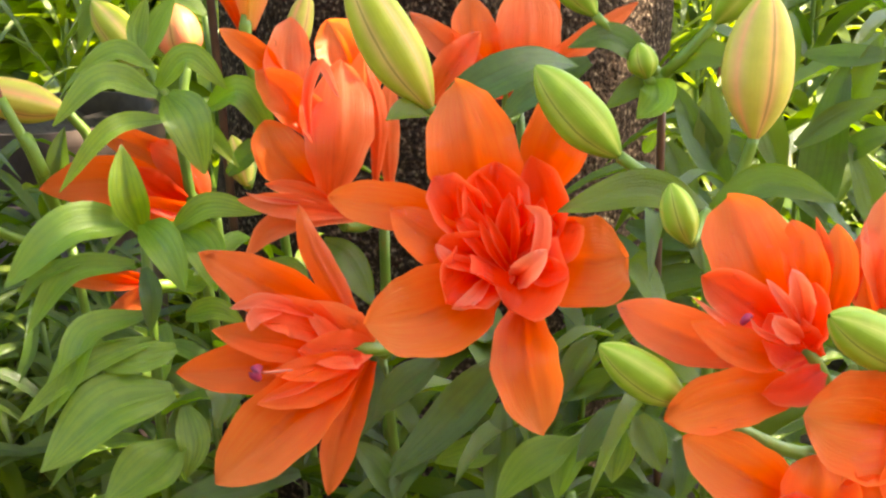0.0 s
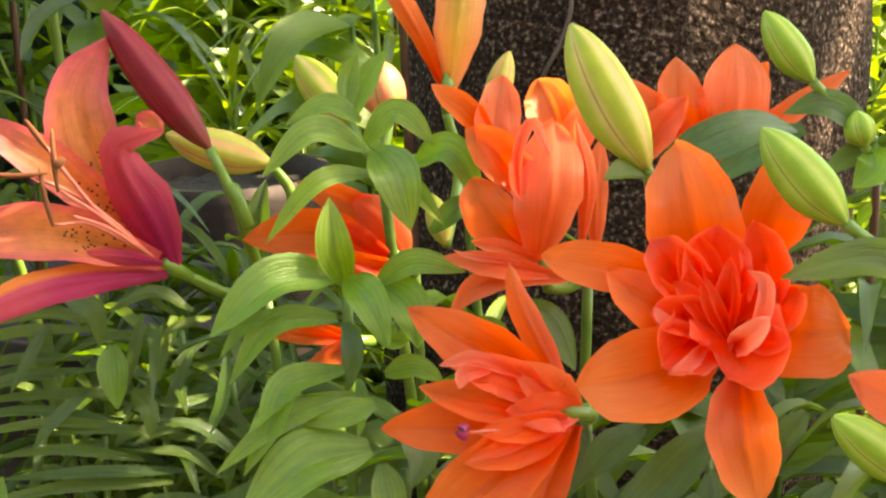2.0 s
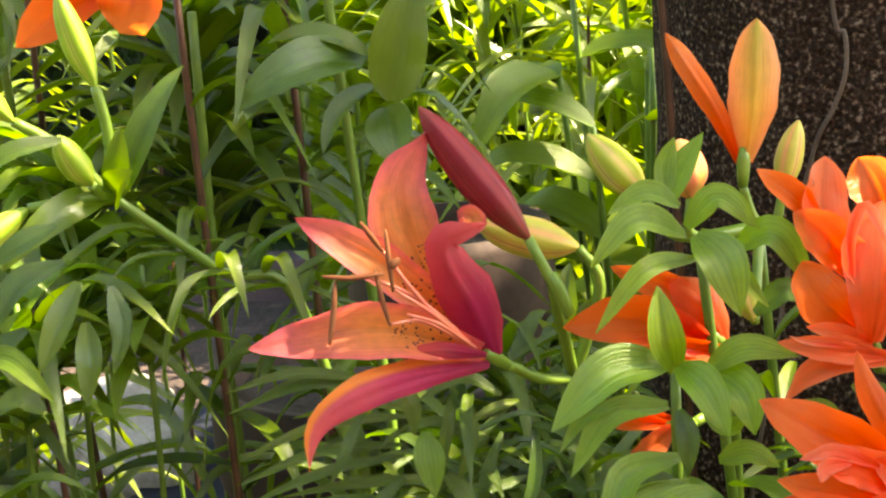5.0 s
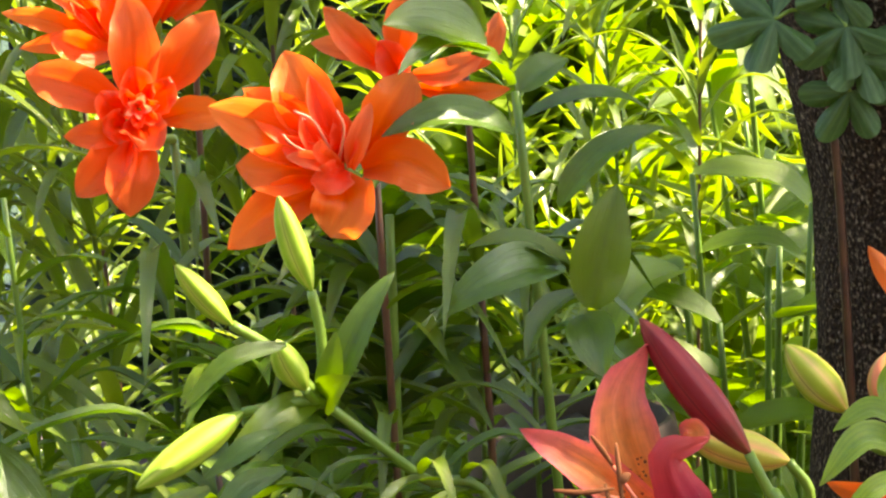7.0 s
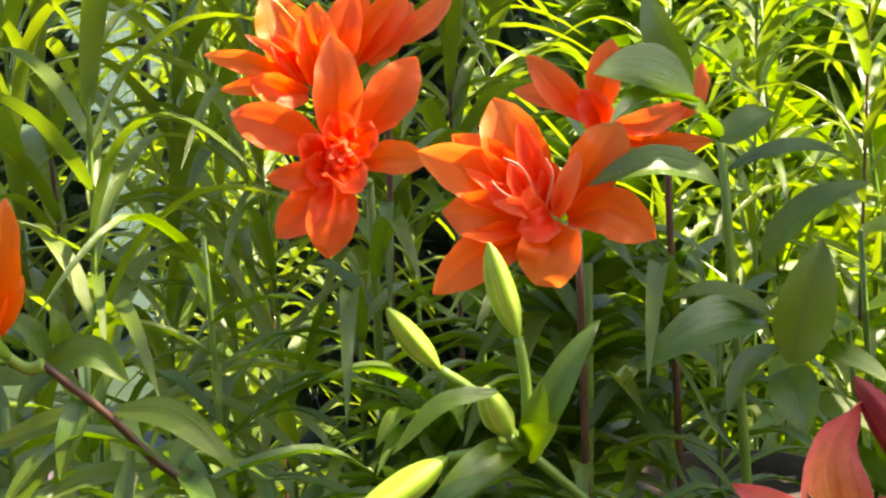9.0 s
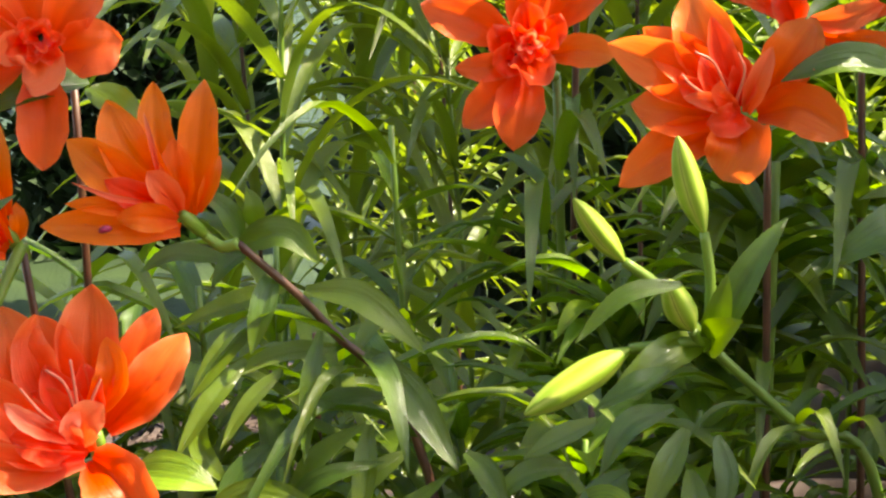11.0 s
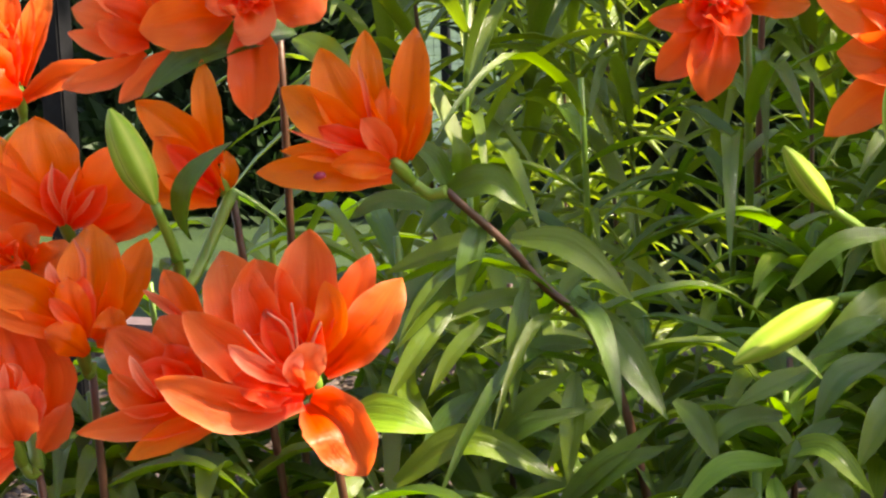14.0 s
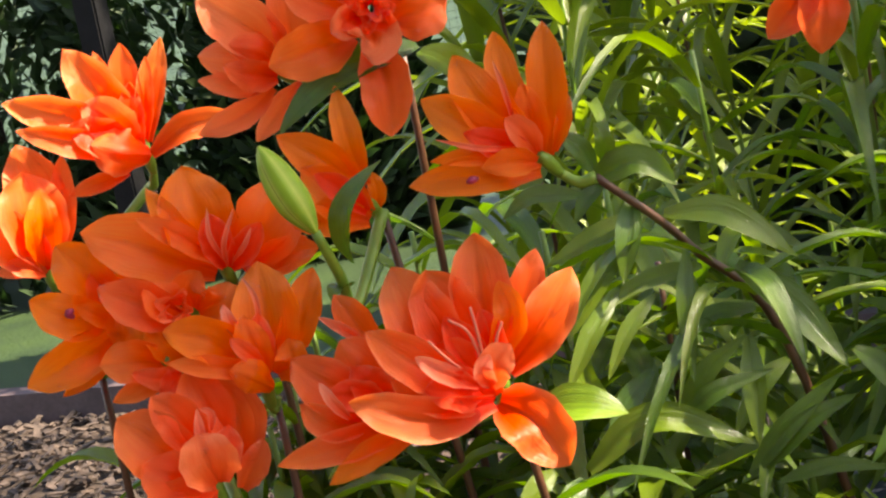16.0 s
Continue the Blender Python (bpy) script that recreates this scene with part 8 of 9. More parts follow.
leaf('pk5', 'leaf', 0.0076, (0.14, -0.71, 0.69), [(-0.220, 0.872, 0.654), (-0.243, 0.870, 0.675), (-0.270, 0.864, 0.681)])
leaf('pk5', 'leaf', 0.0075, (0.17, -0.68, 0.71), [(-0.268, 0.853, 0.642), (-0.279, 0.842, 0.637), (-0.292, 0.840, 0.646)])
leaf('pk5', 'leaf', 0.0076, (0.20, -0.69, 0.70), [(-0.275, 0.863, 0.658), (-0.316, 0.850, 0.669), (-0.352, 0.834, 0.670)])
leaf('pk5', 'leaf', 0.0075, (0.21, -0.67, 0.71), [(-0.281, 0.848, 0.631), (-0.323, 0.833, 0.642), (-0.359, 0.816, 0.638)])
leaf('pk5', 'leaf', 0.0070, (0.15, -0.70, 0.70), [(-0.233, 0.869, 0.645), (-0.250, 0.865, 0.661), (-0.280, 0.858, 0.666)])
leaf('pk5', 'leaf', 0.0076, (0.16, -0.70, 0.69), [(-0.241, 0.877, 0.676), (-0.262, 0.866, 0.675), (-0.279, 0.857, 0.669)])
leaf('pk5', 'leaf', 0.0071, (0.18, -0.73, 0.66), [(-0.257, 0.891, 0.711), (-0.287, 0.884, 0.724), (-0.310, 0.874, 0.721)])
leaf('pk5', 'leaf', 0.0071, (0.22, -0.73, 0.65), [(-0.294, 0.891, 0.729), (-0.326, 0.879, 0.738), (-0.363, 0.863, 0.736)])
leaf('z1', 'fresh', 0.0151, (0.26, -0.67, 0.70), [(-0.369, 0.758, 0.665), (-0.354, 0.764, 0.688), (-0.344, 0.775, 0.707)])
leaf('z1', 'fresh', 0.0151, (0.24, -0.67, 0.70), [(-0.358, 0.761, 0.662), (-0.338, 0.766, 0.681), (-0.323, 0.777, 0.695)])
leaf('z1', 'fresh', 0.0181, (0.23, -0.66, 0.71), [(-0.340, 0.765, 0.655), (-0.328, 0.766, 0.668), (-0.323, 0.774, 0.684)])
leaf('z1', 'fresh', 0.0099, (0.27, -0.66, 0.70), [(-0.371, 0.759, 0.669), (-0.368, 0.762, 0.689), (-0.370, 0.767, 0.703)])
leaf('z1', 'fresh', 0.0145, (0.28, -0.66, 0.70), [(-0.374, 0.755, 0.671), (-0.379, 0.752, 0.687), (-0.389, 0.751, 0.697)])
leaf('g', 'leaf', 0.0191, (0.29, -0.77, 0.57), [(-0.684, 0.773, 0.929), (-0.659, 0.773, 0.936), (-0.639, 0.774, 0.921)])
leaf('g', 'leaf', 0.0126, (0.32, -0.76, 0.56), [(-0.683, 0.775, 0.932), (-0.690, 0.770, 0.949), (-0.705, 0.765, 0.961)])
leaf('g', 'leaf', 0.0114, (0.31, -0.77, 0.56), [(-0.677, 0.777, 0.938), (-0.675, 0.773, 0.951), (-0.679, 0.773, 0.961)])
leaf('g', 'leaf', 0.0095, (0.32, -0.75, 0.58), [(-0.679, 0.772, 0.927), (-0.686, 0.760, 0.921), (-0.692, 0.753, 0.910)])
leaf('g', 'leaf', 0.0143, (0.30, -0.75, 0.59), [(-0.666, 0.776, 0.917), (-0.667, 0.761, 0.898), (-0.671, 0.753, 0.875)])
leaf('g', 'leaf', 0.0172, (0.25, -0.77, 0.59), [(-0.651, 0.781, 0.905), (-0.617, 0.776, 0.903), (-0.582, 0.775, 0.875)])
leaf('g', 'leaf', 0.0107, (0.27, -0.74, 0.62), [(-0.642, 0.779, 0.884), (-0.642, 0.763, 0.860), (-0.641, 0.748, 0.819)])
leaf('g', 'leaf', 0.0190, (0.22, -0.75, 0.63), [(-0.618, 0.786, 0.872), (-0.591, 0.775, 0.852), (-0.563, 0.767, 0.815)])
leaf('g', 'leaf', 0.0143, (0.31, -0.73, 0.61), [(-0.668, 0.774, 0.896), (-0.684, 0.755, 0.880), (-0.701, 0.736, 0.851)])
leaf('g', 'leaf', 0.0125, (0.31, -0.71, 0.63), [(-0.679, 0.764, 0.870), (-0.690, 0.743, 0.852), (-0.703, 0.726, 0.826)])
leaf('g', 'leaf', 0.0096, (0.30, -0.72, 0.63), [(-0.661, 0.770, 0.864), (-0.674, 0.751, 0.848), (-0.684, 0.739, 0.827)])
leaf('g', 'leaf', 0.0183, (0.28, -0.70, 0.66), [(-0.698, 0.724, 0.782), (-0.661, 0.731, 0.806), (-0.611, 0.737, 0.788)])
leaf('g', 'leaf', 0.0113, (0.26, -0.71, 0.65), [(-0.653, 0.750, 0.794), (-0.634, 0.752, 0.811), (-0.601, 0.761, 0.820)])
leaf('g', 'leaf', 0.0126, (0.26, -0.72, 0.65), [(-0.654, 0.753, 0.796), (-0.637, 0.759, 0.821), (-0.614, 0.770, 0.838)])
leaf('g', 'leaf', 0.0131, (0.24, -0.72, 0.65), [(-0.615, 0.776, 0.835), (-0.613, 0.761, 0.810), (-0.612, 0.749, 0.782)])
leaf('g', 'leaf', 0.0125, (0.22, -0.71, 0.67), [(-0.620, 0.753, 0.765), (-0.598, 0.756, 0.789), (-0.567, 0.767, 0.814)])
leaf('g', 'leaf', 0.0124, (0.22, -0.71, 0.67), [(-0.611, 0.754, 0.769), (-0.588, 0.756, 0.790), (-0.560, 0.764, 0.803)])
leaf('g', 'leaf', 0.0095, (0.20, -0.70, 0.68), [(-0.605, 0.753, 0.761), (-0.576, 0.754, 0.768), (-0.546, 0.758, 0.763)])
leaf('g', 'leaf', 0.0131, (0.32, -0.66, 0.68), [(-0.703, 0.726, 0.778), (-0.707, 0.712, 0.770), (-0.711, 0.702, 0.755)])
leaf('g', 'leaf', 0.0131, (0.33, -0.66, 0.67), [(-0.716, 0.720, 0.785), (-0.724, 0.706, 0.779), (-0.731, 0.697, 0.771)])
leaf('g', 'leaf', 0.0120, (0.34, -0.74, 0.57), [(-0.693, 0.775, 0.922), (-0.715, 0.758, 0.927), (-0.730, 0.747, 0.918)])
leaf('g', 'leaf', 0.0127, (0.31, -0.74, 0.59), [(-0.661, 0.786, 0.906), (-0.687, 0.768, 0.899), (-0.713, 0.751, 0.888)])
leaf('g', 'leaf', 0.0121, (0.29, -0.74, 0.61), [(-0.637, 0.788, 0.873), (-0.663, 0.772, 0.872), (-0.686, 0.756, 0.861)])
leaf('g', 'leaf', 0.0120, (0.31, -0.70, 0.64), [(-0.687, 0.747, 0.808), (-0.697, 0.741, 0.827), (-0.696, 0.747, 0.850)])
leaf('g', 'leaf', 0.0115, (0.26, -0.74, 0.63), [(-0.612, 0.790, 0.847), (-0.633, 0.777, 0.848), (-0.654, 0.763, 0.837)])
leaf('g', 'leaf', 0.0132, (0.30, -0.70, 0.65), [(-0.667, 0.763, 0.824), (-0.680, 0.746, 0.809), (-0.687, 0.732, 0.787)])
leaf('g', 'leaf', 0.0126, (0.23, -0.72, 0.65), [(-0.598, 0.786, 0.818), (-0.612, 0.771, 0.808), (-0.626, 0.756, 0.786)])
leaf('z2', 'fresh', 0.0122, (0.17, -0.73, 0.67), [(-0.505, 0.772, 0.796), (-0.532, 0.756, 0.796), (-0.554, 0.738, 0.773)])
leaf('z2', 'fresh', 0.0128, (0.12, -0.74, 0.66), [(-0.506, 0.773, 0.799), (-0.483, 0.769, 0.806), (-0.458, 0.761, 0.785)])
leaf('z2', 'fresh', 0.0111, (0.14, -0.72, 0.68), [(-0.509, 0.769, 0.788), (-0.505, 0.760, 0.779), (-0.496, 0.754, 0.766)])
leaf('z2', 'leaf', 0.0145, (0.12, -0.76, 0.64), [(-0.457, 0.797, 0.848), (-0.477, 0.780, 0.841), (-0.489, 0.768, 0.818)])
leaf('z2', 'leaf', 0.0151, (0.10, -0.75, 0.65), [(-0.450, 0.794, 0.838), (-0.457, 0.779, 0.820), (-0.467, 0.767, 0.797)])
leaf('z2', 'leaf', 0.0140, (0.08, -0.74, 0.66), [(-0.447, 0.788, 0.818), (-0.442, 0.775, 0.802), (-0.443, 0.766, 0.780)])
leaf('z2', 'leaf', 0.0123, (0.12, -0.77, 0.62), [(-0.460, 0.800, 0.867), (-0.476, 0.788, 0.860), (-0.495, 0.780, 0.848)])
leaf('z2', 'leaf', 0.0123, (0.15, -0.75, 0.64), [(-0.495, 0.789, 0.841), (-0.514, 0.776, 0.833), (-0.529, 0.768, 0.824)])
leaf('z2', 'leaf', 0.0111, (0.13, -0.80, 0.59), [(-0.455, 0.811, 0.909), (-0.482, 0.799, 0.904), (-0.506, 0.788, 0.881)])
leaf('z2', 'leaf', 0.0134, (0.18, -0.74, 0.65), [(-0.560, 0.770, 0.825), (-0.546, 0.764, 0.815), (-0.535, 0.758, 0.796)])
leaf('z2', 'leaf', 0.0123, (0.13, -0.74, 0.66), [(-0.478, 0.786, 0.816), (-0.493, 0.773, 0.806), (-0.502, 0.764, 0.790)])
leaf('z2', 'leaf', 0.0129, (0.16, -0.74, 0.65), [(-0.507, 0.783, 0.817), (-0.528, 0.772, 0.815), (-0.545, 0.760, 0.799)])
leaf('z2', 'leaf', 0.0123, (0.12, -0.73, 0.67), [(-0.469, 0.773, 0.776), (-0.480, 0.768, 0.785), (-0.493, 0.761, 0.777)])
leaf('z2', 'leaf', 0.0123, (0.07, -0.75, 0.65), [(-0.435, 0.799, 0.834), (-0.428, 0.788, 0.814), (-0.432, 0.779, 0.793)])
leaf('z2', 'leaf', 0.0129, (0.16, -0.72, 0.68), [(-0.517, 0.768, 0.781), (-0.529, 0.756, 0.775), (-0.541, 0.746, 0.762)])
for cup_ob, label, wet in WET:
    if wet:
        water_drops(wet, cup_ob, label)


# the leafy bed behind -----------------------------------------------------
def strap_plant(x, y, top, leaves, seed, kind="strap", length=0.26, dark=True, low=0.3):
    r = random.Random(seed)
    plant = tagged(new("lily_plant"), "leafy lily stem without flowers in the bed", "plant", "lilies in the bed")
    plant.location = (x, y, 0)
    head = np.array((r.uniform(-0.06, 0.06), r.uniform(-0.06, 0.06), top))
    line = glide([(0, 0, -0.03), head * 0.5 + np.array((r.uniform(-0.02, 0.02), 0, 0)), head], 6)
    v, f, uv = tube(line, np.linspace(0.0028, 0.0017, len(line)), 6)
    part("stem", mesh_of("stem", v, f, STEM["dark" if seed % 4 == 0 else "green"], uv), plant)
    turn = r.uniform(0, 6.28)
    for k in range(leaves):
        s = low + (1 - low) * (k + r.random()) / leaves
        i = min(int(s * (len(line) - 1)), len(line) - 2)
        p = line[i] + (line[i + 1] - line[i]) * (s * (len(line) - 1) - i)
        turn += 2.4 + r.uniform(-0.4, 0.4)
        d = (math.cos(turn), math.sin(turn), 0.16 + 0.34 * s * s + r.uniform(-0.25, 0.25))
        put_leaf(plant, kind, Vector(p), d, (0, 0, 1), length * r.uniform(0.7, 1.2), r.uniform(0.75, 1.2))


bed = random.Random(21)
count = 0
for row in range(7):
    for k in range(19):
        x = 0.60 - 0.105 * k + bed.uniform(-0.05, 0.05) - 0.05 * row
        y = 1.20 + 0.15 * row + bed.uniform(-0.06, 0.06) - 0.010 * k
        if (x - 0.012) ** 2 + (y - 1.237) ** 2 < 0.27 ** 2 or (x - 0.045) ** 2 + (y - 1.545) ** 2 < 0.32 ** 2 or (-0.27 < x < 0.3 and y < 1.8):
            continue
        if x < -0.42 - (0.38 if row < 2 else 0.33) * (y + 0.07):
            continue
        if (x + 0.365) ** 2 + (y - 1.57) ** 2 < 0.20 ** 2 or (-0.46 < x < -0.26 and y < 1.57):
            continue
        if (x + 0.40) ** 2 + (y - 1.285) ** 2 < 0.19 ** 2:
            continue
        if any((x - c[0]) ** 2 + (y - c[1]) ** 2 < 0.14 ** 2 for c in BLOOMS):
            continue
        if -0.24 < x < 0.0 and 1.78 < y < 2.25:
            continue
        opening = -0.16 - 0.40 * y < x < -0.15 - 0.17 * y
        if opening and row > 3:
            continue
        top = min(1.26, 0.76 + 0.034 * k + 0.05 * row) * bed.uniform(0.86, 1.06)
        strap_plant(x, y, top, 32 if opening else 50, 100 + count, "strap" if (k > 4 or row > 1) else "narrow", 0.18 if k > 4 else 0.14, low=0.74 if opening else 0.3)
        count += 1

# far side of the bed: too many to count
def far_place(r):
    y = r.uniform(2.1, 3.6)
    x = r.uniform(-0.05 - 0.20 * y, 1.8)
    return (x, y, r.uniform(0.05, 1.0) * (0.95 + 0.1 * math.sin(x * 3))), (0, 0, 0.4)


tagged(new("bed_foliage", scatter_leaves("bed_foliage", 6500, far_place, (0.17, 0.018), LEAF_BACK, 11)), "mass of narrow green leaves at the back of the bed", "foliage", "", "stuff")


# fence and hedge ----------------------------------------------------------
def fence_post(x, y):
    post = tagged(new("fence_post"), "black square metal fence post with a flat cap", "fence post", "fence posts")
    post.location = (x, y, 0)
    bm = bmesh.new()
    bmesh.ops.create_cube(bm, size=1, matrix=Matrix.Translation((0, 0, 0.78)) @ Matrix.Diagonal((0.05, 0.05, 1.66, 1)))
    bmesh.ops.bevel(bm, geom=bm.edges[:], offset=0.004, segments=2, affect="EDGES")
    me = bpy.data.meshes.new("shaft")
    bm.to_mesh(me)
    bm.free()
    me.materials.append(POST)
    part("shaft", me, post)
    bm = bmesh.new()
    bmesh.ops.create_cube(bm, size=1, matrix=Matrix.Translation((0, 0, 1.62)) @ Matrix.Diagonal((0.062, 0.062, 0.02, 1)))
    bmesh.ops.bevel(bm, geom=bm.edges[:], offset=0.005, segments=2, affect="EDGES")
    me = bpy.data.meshes.new("cap")
    bm.to_mesh(me)
    bm.free()
    me.materials.append(POST)
    part("cap", me, post)


FENCE_Y = 9.1
POSTS = (-8.77, -6.37, -3.97, -1.57, 0.83, 3.23)
for x in POSTS:
    fence_post(x, FENCE_Y)
fence_post(-2.24, 2.67)


def wire_panel(x0, x1):
    verts, faces = [], []

    def wire(a, b):
        i = len(verts)
        v, f, _ = tube([a, b], [0.0011, 0.0011], 4)
        verts.extend(v)
        faces.extend(tuple(q + i for q in face) for face in f)

    for k in range(28):
        wire((x0, FENCE_Y, 0.05 + k * 0.05), (x1, FENCE_Y, 0.05 + k * 0.05))
    n = int((x1 - x0) / 0.05)
    for k in range(n + 1):
        wire((x0 + (x1 - x0) * k / n, FENCE_Y + 0.002, 0.05), (x0 + (x1 - x0) * k / n, FENCE_Y + 0.002, 1.40))
    tagged(new("wire_mesh", mesh_of("wire_mesh", verts, faces, WIRE, None, False)), "fine dark wire mesh stretched between fence posts", "fence", "fence panels")


for x in POSTS[:-1]:
    wire_panel(x + 0.026, x + 2.374)


def cedar(x, y, height, width, seed):
    bush = tagged(new("cedar"), "dense dark green cedar in a hedge", "conifer", "hedge")
    bush.location = (x, y, 0)
    ln = [(0, 0, -0.03), (0, 0, height * 0.5), (0, 0, height * 0.95)]
    v, f, uv = tube(ln, [0.05, 0.035, 0.01], 8)
    part("trunk", mesh_of("trunk", v, f, BARK, uv), bush)

    def place(r):
        z = height * r.random() ** 1.3
        rad = width * 0.5 * (1 - (z / height) ** 1.6) ** 0.6 * (0.55 + 0.45 * r.random() ** 0.4) * (1 + 0.25 * noise.noise(Vector((x * 3 + z * 2.5, seed, z * 3))))
        w = r.uniform(0, 6.28)
        return (math.cos(w) * rad, math.sin(w) * rad, z + 0.04), (math.cos(w), math.sin(w), 0.7)

    tagged(part("sprays", scatter_leaves("sprays", 6000, place, (0.15, 0.05), CEDAR, seed), bush), kind="stuff")


for k, (x, y, h, w) in enumerate(((-1.58, 4.6, 4.0, 0.95), (-0.92, 4.7, 4.1, 1.0), (-0.2, 4.8, 4.0, 1.0), (-6.2, 6.2, 2.6, 1.5), (-5.1, 6.0, 2.7, 1.5), (-4.05, 6.2, 2.8, 1.4), (-3.52, 6.1, 2.5, 0.95), (-1.95, 6.5, 4.2, 1.0), (-0.9, 6.6, 4.2, 1.2), (0.3, 6.8, 2.5, 1.4), (1.7, 6.6, 2.5, 1.4))):
    cedar(x, y, h, w, 50 + k)


def shrub(x, y, height, width, seed):
    bush = tagged(new("shrub"), "leafy bright green shrub behind the bed", "shrub", "shrubs behind the bed")
    bush.location = (x, y, 0)
    for k in range(5):
        w = k * 1.3
        ln = glide([(0, 0, -0.03), (math.cos(w) * 0.1, math.sin(w) * 0.1, height * 0.4), (math.cos(w) * width * 0.3, math.sin(w) * width * 0.3, height * 0.85)], 4)
        v, f, uv = tube(ln, np.linspace(0.014, 0.004, len(ln)), 6)
        part("branch", mesh_of("branch", v, f, CORD, uv), bush)

    def place(r):
        z, w = height * r.uniform(0.08, 1), r.uniform(0, 6.28)
        rad = width * 0.5 * math.sin(min(1, 0.25 + z / height * 0.8) * math.pi) ** 0.5 * r.random() ** 0.35 * (1 + 0.3 * noise.noise(Vector((w, z * 3, seed))))
        return (math.cos(w) * rad, math.sin(w) * rad, z), (math.cos(w), math.sin(w), 0.1)

    tagged(part("foliage", scatter_leaves("foliage", 3600, place, (0.12, 0.055), LEAF_BROAD, seed), bush), kind="stuff")


for k, (x, y, h, w) in enumerate(((-0.55, 3.9, 1.5, 0.9), (0.25, 3.7, 1.7, 1.0), (1.1, 3.8, 1.7, 1.1), (1.9, 3.6, 1.6, 1.0), (0.75, 2.6, 1.3, 0.8), (-0.42, 2.55, 1.05, 0.5))):
    shrub(x, y, h, w, 80 + k)


def broad_shrub(x, y, height, width, leaves, seed):
    """A shrub of large drooping pointed leaves on a few upright shoots."""
    r = random.Random(seed)
    bush = tagged(new("shrub"), "shrub with large drooping yellow-green leaves behind the trunk", "shrub", "shrubs behind the bed")
    bush.location = (x, y, 0)
    for k in range(6):
        w = k * 1.05 + r.uniform(-0.2, 0.2)
        out = np.array((math.cos(w), math.sin(w), 0)) * width * 0.5 * r.uniform(0.4, 1.0)
        ln = glide([(0, 0, -0.03), out * 0.5 + np.array((0, 0, height * 0.5)), out + np.array((0, 0, height * r.uniform(0.9, 1.1)))], 6)
        v, f, uv = tube(ln, np.linspace(0.007, 0.003, len(ln)), 6)
        part("branch", mesh_of("branch", v, f, STEM["green"], uv), bush)
        for n in range(leaves // 6):
            p = ln[r.randrange(len(ln) // 3, len(ln))]
            turn = r.uniform(0, 6.28)
            put_leaf(bush, "broad_back", Vector(p), (math.cos(turn), math.sin(turn), r.uniform(-0.45, 0.35)), (r.uniform(-0.3, 0.3), -0.35, 1), r.uniform(0.10, 0.16), r.uniform(0.8, 1.2))


broad_shrub(-0.19, 1.66, 0.82, 0.16, 60, 5)
broad_shrub(-0.10, 2.12, 1.02, 0.30, 90, 6)


def lobed_leaf(centre, way, face, size, parent):
    d, n = unit(way), unit(face)
    n = unit(n - d * np.dot(n, d))
    s = np.cross(d, n)
    verts, uvs, faces = [np.array(centre, float)], [(0.5, 0.2)], []
    steps = 84
    for ring in (0.5, 1.0):
        for k in range(steps + 1):
            w = math.radians(-140 + 280 * k / steps)
            lobe = 0.42 + 0.58 * abs(math.cos(w * 3.0)) ** 0.8
            rad = size * lobe * (1 - 0.22 * abs(w) / 2.4) * ring
            fold = -0.16 * size * ring * ring * abs(math.sin(w * 3.0)) + 0.02 * size * math.sin(w * 11)
            verts.append(np.array(centre) + (d * math.cos(w) + s * math.sin(w)) * rad + n * (fold - 0.12 * size * ring * ring * math.cos(w)))
            uvs.append((0.5 + 0.5 * ring * math.sin(w * 6.0) * abs(math.sin(w * 3.0)), ring))
    for k in range(steps):
        faces.append((0, 1 + k, 2 + k))
        faces.append((1 + k, 2 + steps + k, 3 + steps + k, 2 + k))
    part("leaf", mesh_of("leaf", verts, faces, LEAF_FIG, uvs), parent, "dark lobed leaf")


fig = tagged(new("fig_shoot"), "young shoot with dark deeply lobed leaves by the trunk", "plant")
fig.location = (-0.225, 1.12, 0)
ln = glide([(0.085, -0.03, -0.02), (0.085, -0.01, 0.5), (0.078, -0.01, 0.9), (0.067, -0.02, 1.042)], 6)
v, f, uv = tube(ln, np.linspace(0.004, 0.0025, len(ln)), 8)
part("stem", mesh_of("stem", v, f, STEM["dark"], uv), fig)
for c, w, face, size in (((0.036, -0.043, 1.057), (-0.97, -0.1, -0.12), (0.05, -0.85, 0.5), 0.043), ((0.08, -0.047, 1.05), (-0.85, -0.1, -0.5), (0.05, -0.85, 0.5), 0.039), ((0.081, -0.048, 1.009), (-0.55, -0.1, -0.8), (0.05, -0.85, 0.5), 0.036), ((0.076, -0.047, 1.07), (0.3, -0.1, 0.9), (0.05, -0.85, 0.5), 0.034), ((0.088, -0.048, 1.03), (0.9, -0.1, -0.2), (0.05, -0.85, 0.5), 0.036)):
    lobed_leaf(c, w, face, size, fig)
    a = np.array((0.067, -0.02, 1.042))
    v, f, uv = tube(glide([a, (a + np.array(c)) / 2 + np.array((0, 0, 0.012)), c], 4), [0.0014] * 9, 6)
    part("stalk", mesh_of("stalk", v, f, PEDICEL, uv), fig)


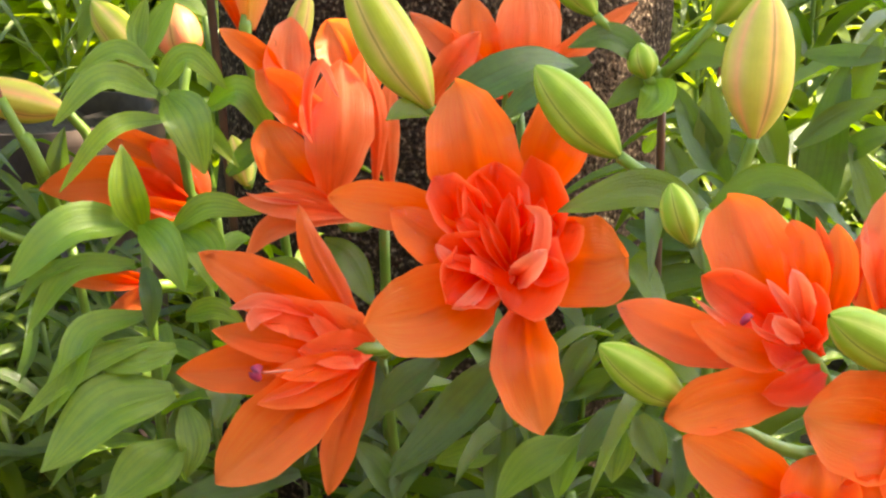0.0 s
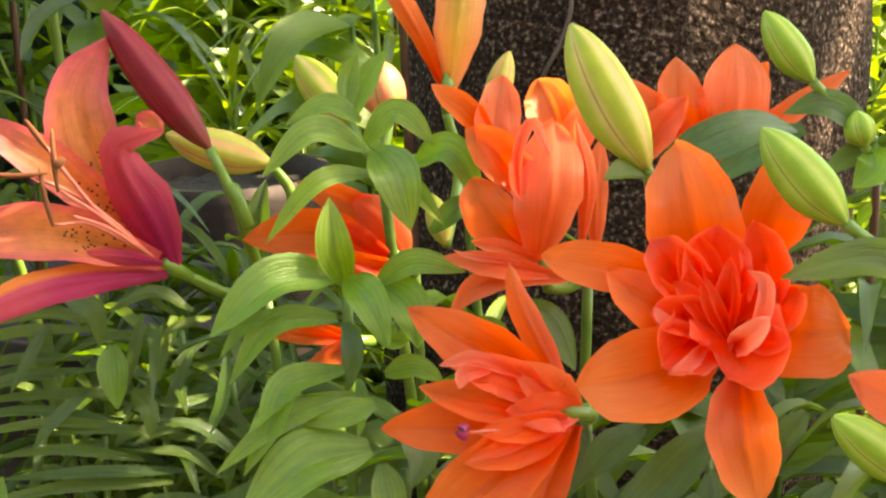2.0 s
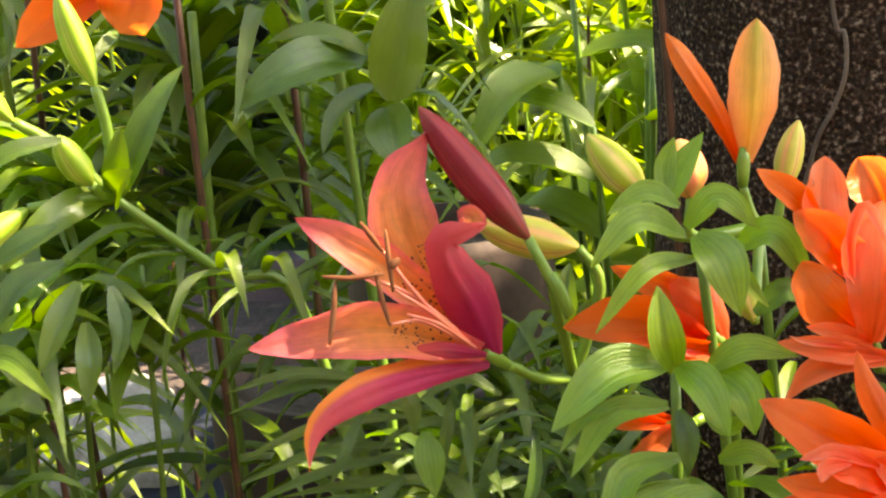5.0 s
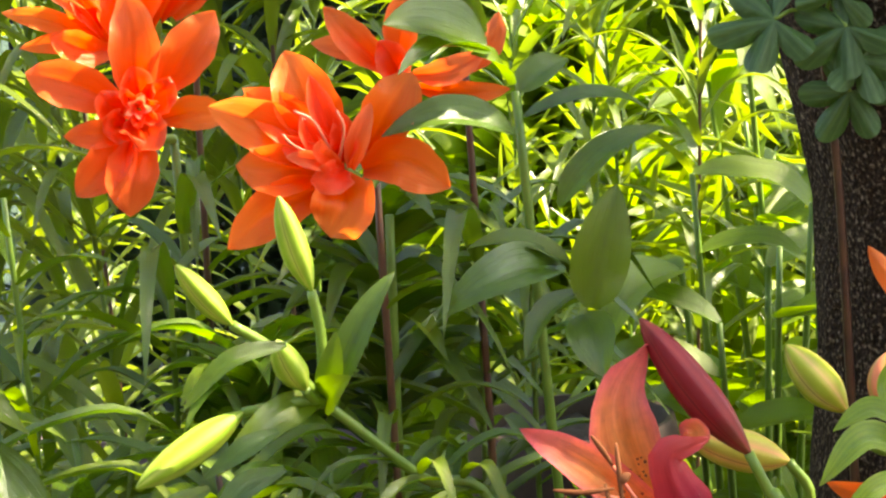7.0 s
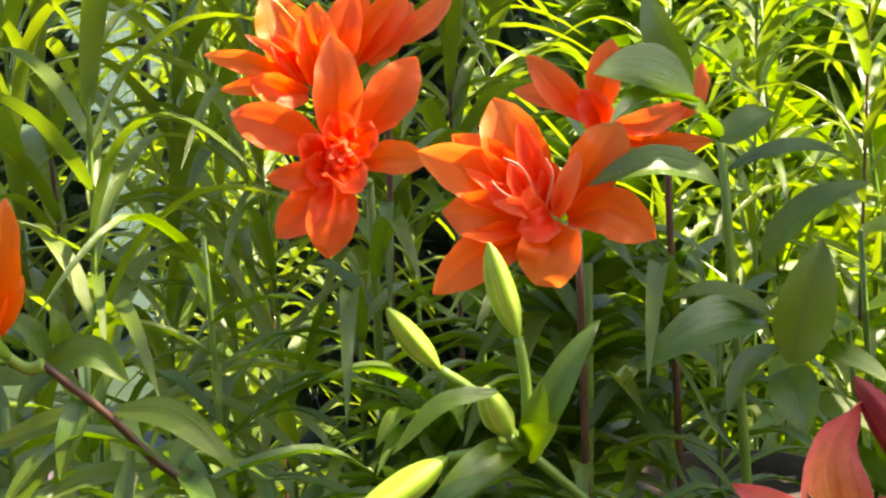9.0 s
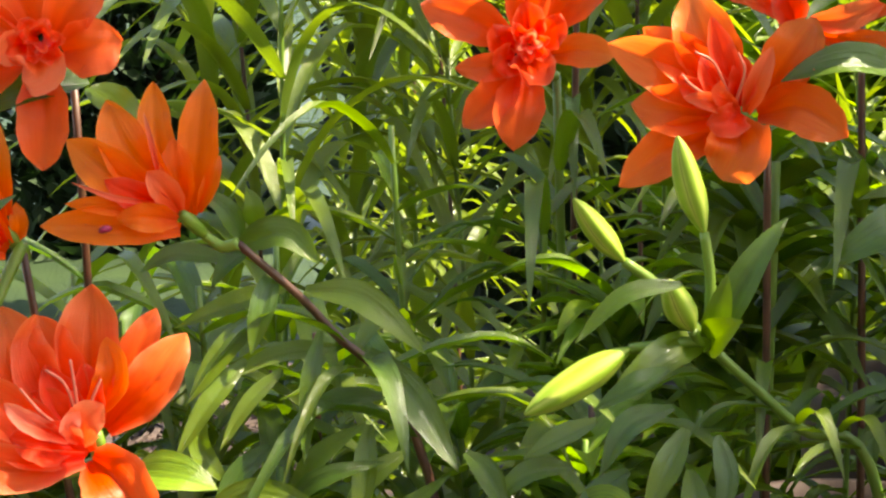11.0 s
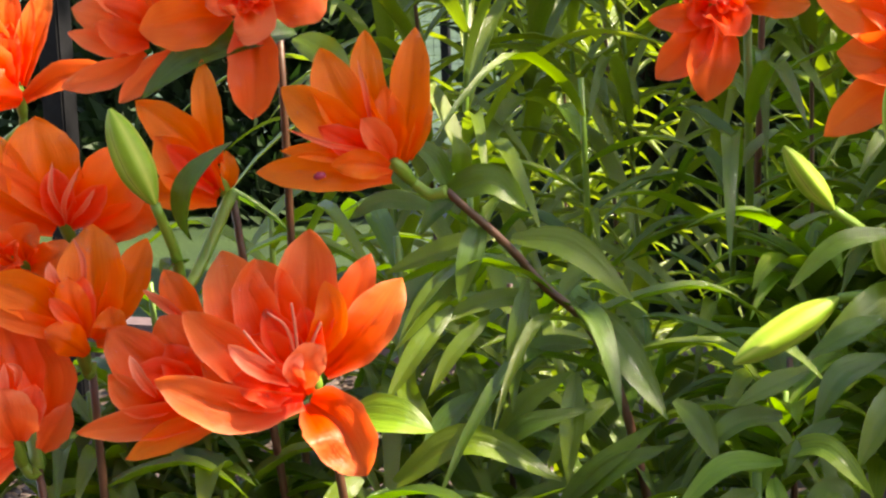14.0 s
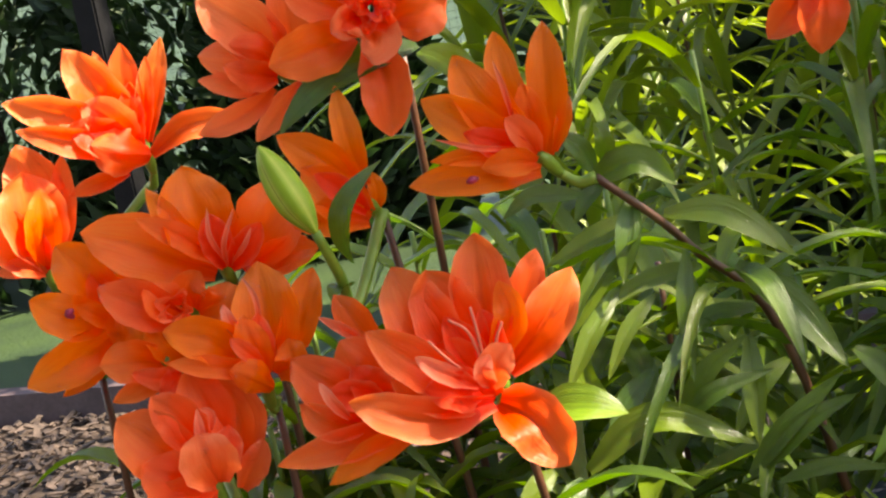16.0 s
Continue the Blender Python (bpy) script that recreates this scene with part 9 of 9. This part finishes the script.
# pots, sheeting and stone under the lilies ----------------------------------
def ribbed_pot(x, y, z, radius, height, ribs, label):
    pot = tagged(new("plant_pot"), label, "plant pot")
    pot.location = (x, y, z)
    prof = [(0.78, 0.0), (0.80, 0.02), (0.97, height * 0.84), (0.975, height * 0.86), (1.06, height * 0.865), (1.08, height * 0.88), (1.08, height * 0.98), (1.05, height), (0.97, height), (0.95, height * 0.96)]
    sides, verts, faces = 96, [], []
    for rr, zz in prof:
        for k in range(sides):
            w = 2 * math.pi * k / sides
            g = 1 + (0.012 * math.copysign(abs(math.sin(w * ribs)) ** 0.5, math.sin(w * ribs)) if 0.02 < zz < height * 0.85 else 0)
            verts.append((radius * rr * g * math.cos(w), radius * rr * g * math.sin(w), zz))
    for i in range(len(prof) - 1):
        for k in range(sides):
            faces.append((i * sides + k, i * sides + (k + 1) % sides, (i + 1) * sides + (k + 1) % sides, (i + 1) * sides + k))
    faces.append(tuple(range(sides))[::-1])
    part("body", mesh_of("body", verts, faces, POT), pot)
    verts = [(0, 0, height * 0.985)] + [(radius * 0.955 * math.cos(2 * math.pi * k / 48), radius * 0.955 * math.sin(2 * math.pi * k / 48), height * 0.975 - 0.004 * (k % 3)) for k in range(48)]
    part("soil", mesh_of("soil", verts, [(0, k + 1, (k + 1) % 48 + 1) for k in range(48)], SOIL), pot, "dark potting soil")


# mulch chips where the bare bed shows
def chip_mesh():
    verts, faces = [], []
    r = random.Random(5)
    for _ in range(5200):
        x, y = r.uniform(-4.6, -1.6), r.uniform(2.2, 3.75)
        ln, wd, th = r.uniform(0.02, 0.06), r.uniform(0.008, 0.02), r.uniform(0.003, 0.007)
        m = pose(x, y, r.uniform(0.008, 0.03), r.uniform(-25, 25), r.uniform(-25, 25), r.uniform(0, 360))
        i = len(verts)
        for sx, sy, sz in ((-1, -1, -1), (1, -0.8, -1), (1.1, 1, -1), (-0.9, 1, -1), (-1, -1, 1), (1, -0.8, 1), (1.1, 1, 1), (-0.9, 1, 1)):
            verts.append(tuple(m @ Vector((sx * ln / 2, sy * wd / 2, sz * th / 2))))
        faces += [tuple(i + q for q in face) for face in ((0, 3, 2, 1), (4, 5, 6, 7), (0, 1, 5, 4), (1, 2, 6, 5), (2, 3, 7, 6), (3, 0, 4, 7))]
    return mesh_of("wood_chips", verts, faces, CHIP, None, False)


tagged(new("wood_chips", chip_mesh()), "brown wood chips strewn over the bed", "mulch", "", "stuff")

ribbed_pot(-0.40, 1.285, 0.0, 0.122, 0.63, 40, "large dark purple-brown ribbed tub among the lilies")
ribbed_pot(-0.365, 1.57, 0.0, 0.095, 0.68, 24, "tall brown ribbed planter standing among the lilies")

sheet = grid_sheet("ground_sheeting", -1.05, -0.45, 1.95, 3.0, 40, 40, lambda x, y: 0.035 + lump(x, y, 7, 0.035) + lump(x, y, 19, 0.012), TARP)
tagged(sheet, "crumpled dark blue-black plastic sheeting on the ground", "sheeting")


def stone(x, y, size, seed):
    bm = bmesh.new()
    bmesh.ops.create_icosphere(bm, subdivisions=4, radius=1)
    for v in bm.verts:
        g = 1 + 0.25 * noise.noise(v.co * 1.3 + Vector((seed, 0, 0))) + 0.06 * noise.noise(v.co * 5)
        v.co = Vector((v.co.x * size[0], v.co.y * size[1], v.co.z * size[2])) * g
    me = bpy.data.meshes.new("stone")
    bm.to_mesh(me)
    bm.free()
    me.materials.append(STONE)
    me.shade_smooth()
    ob = tagged(new("stone", me), "pale grey weathered stone lying beside the bed", "stone")
    ob.location = (x, y, size[2] * 0.55)


stone(-1.13, 2.62, (0.17, 0.12, 0.12), 3.0)
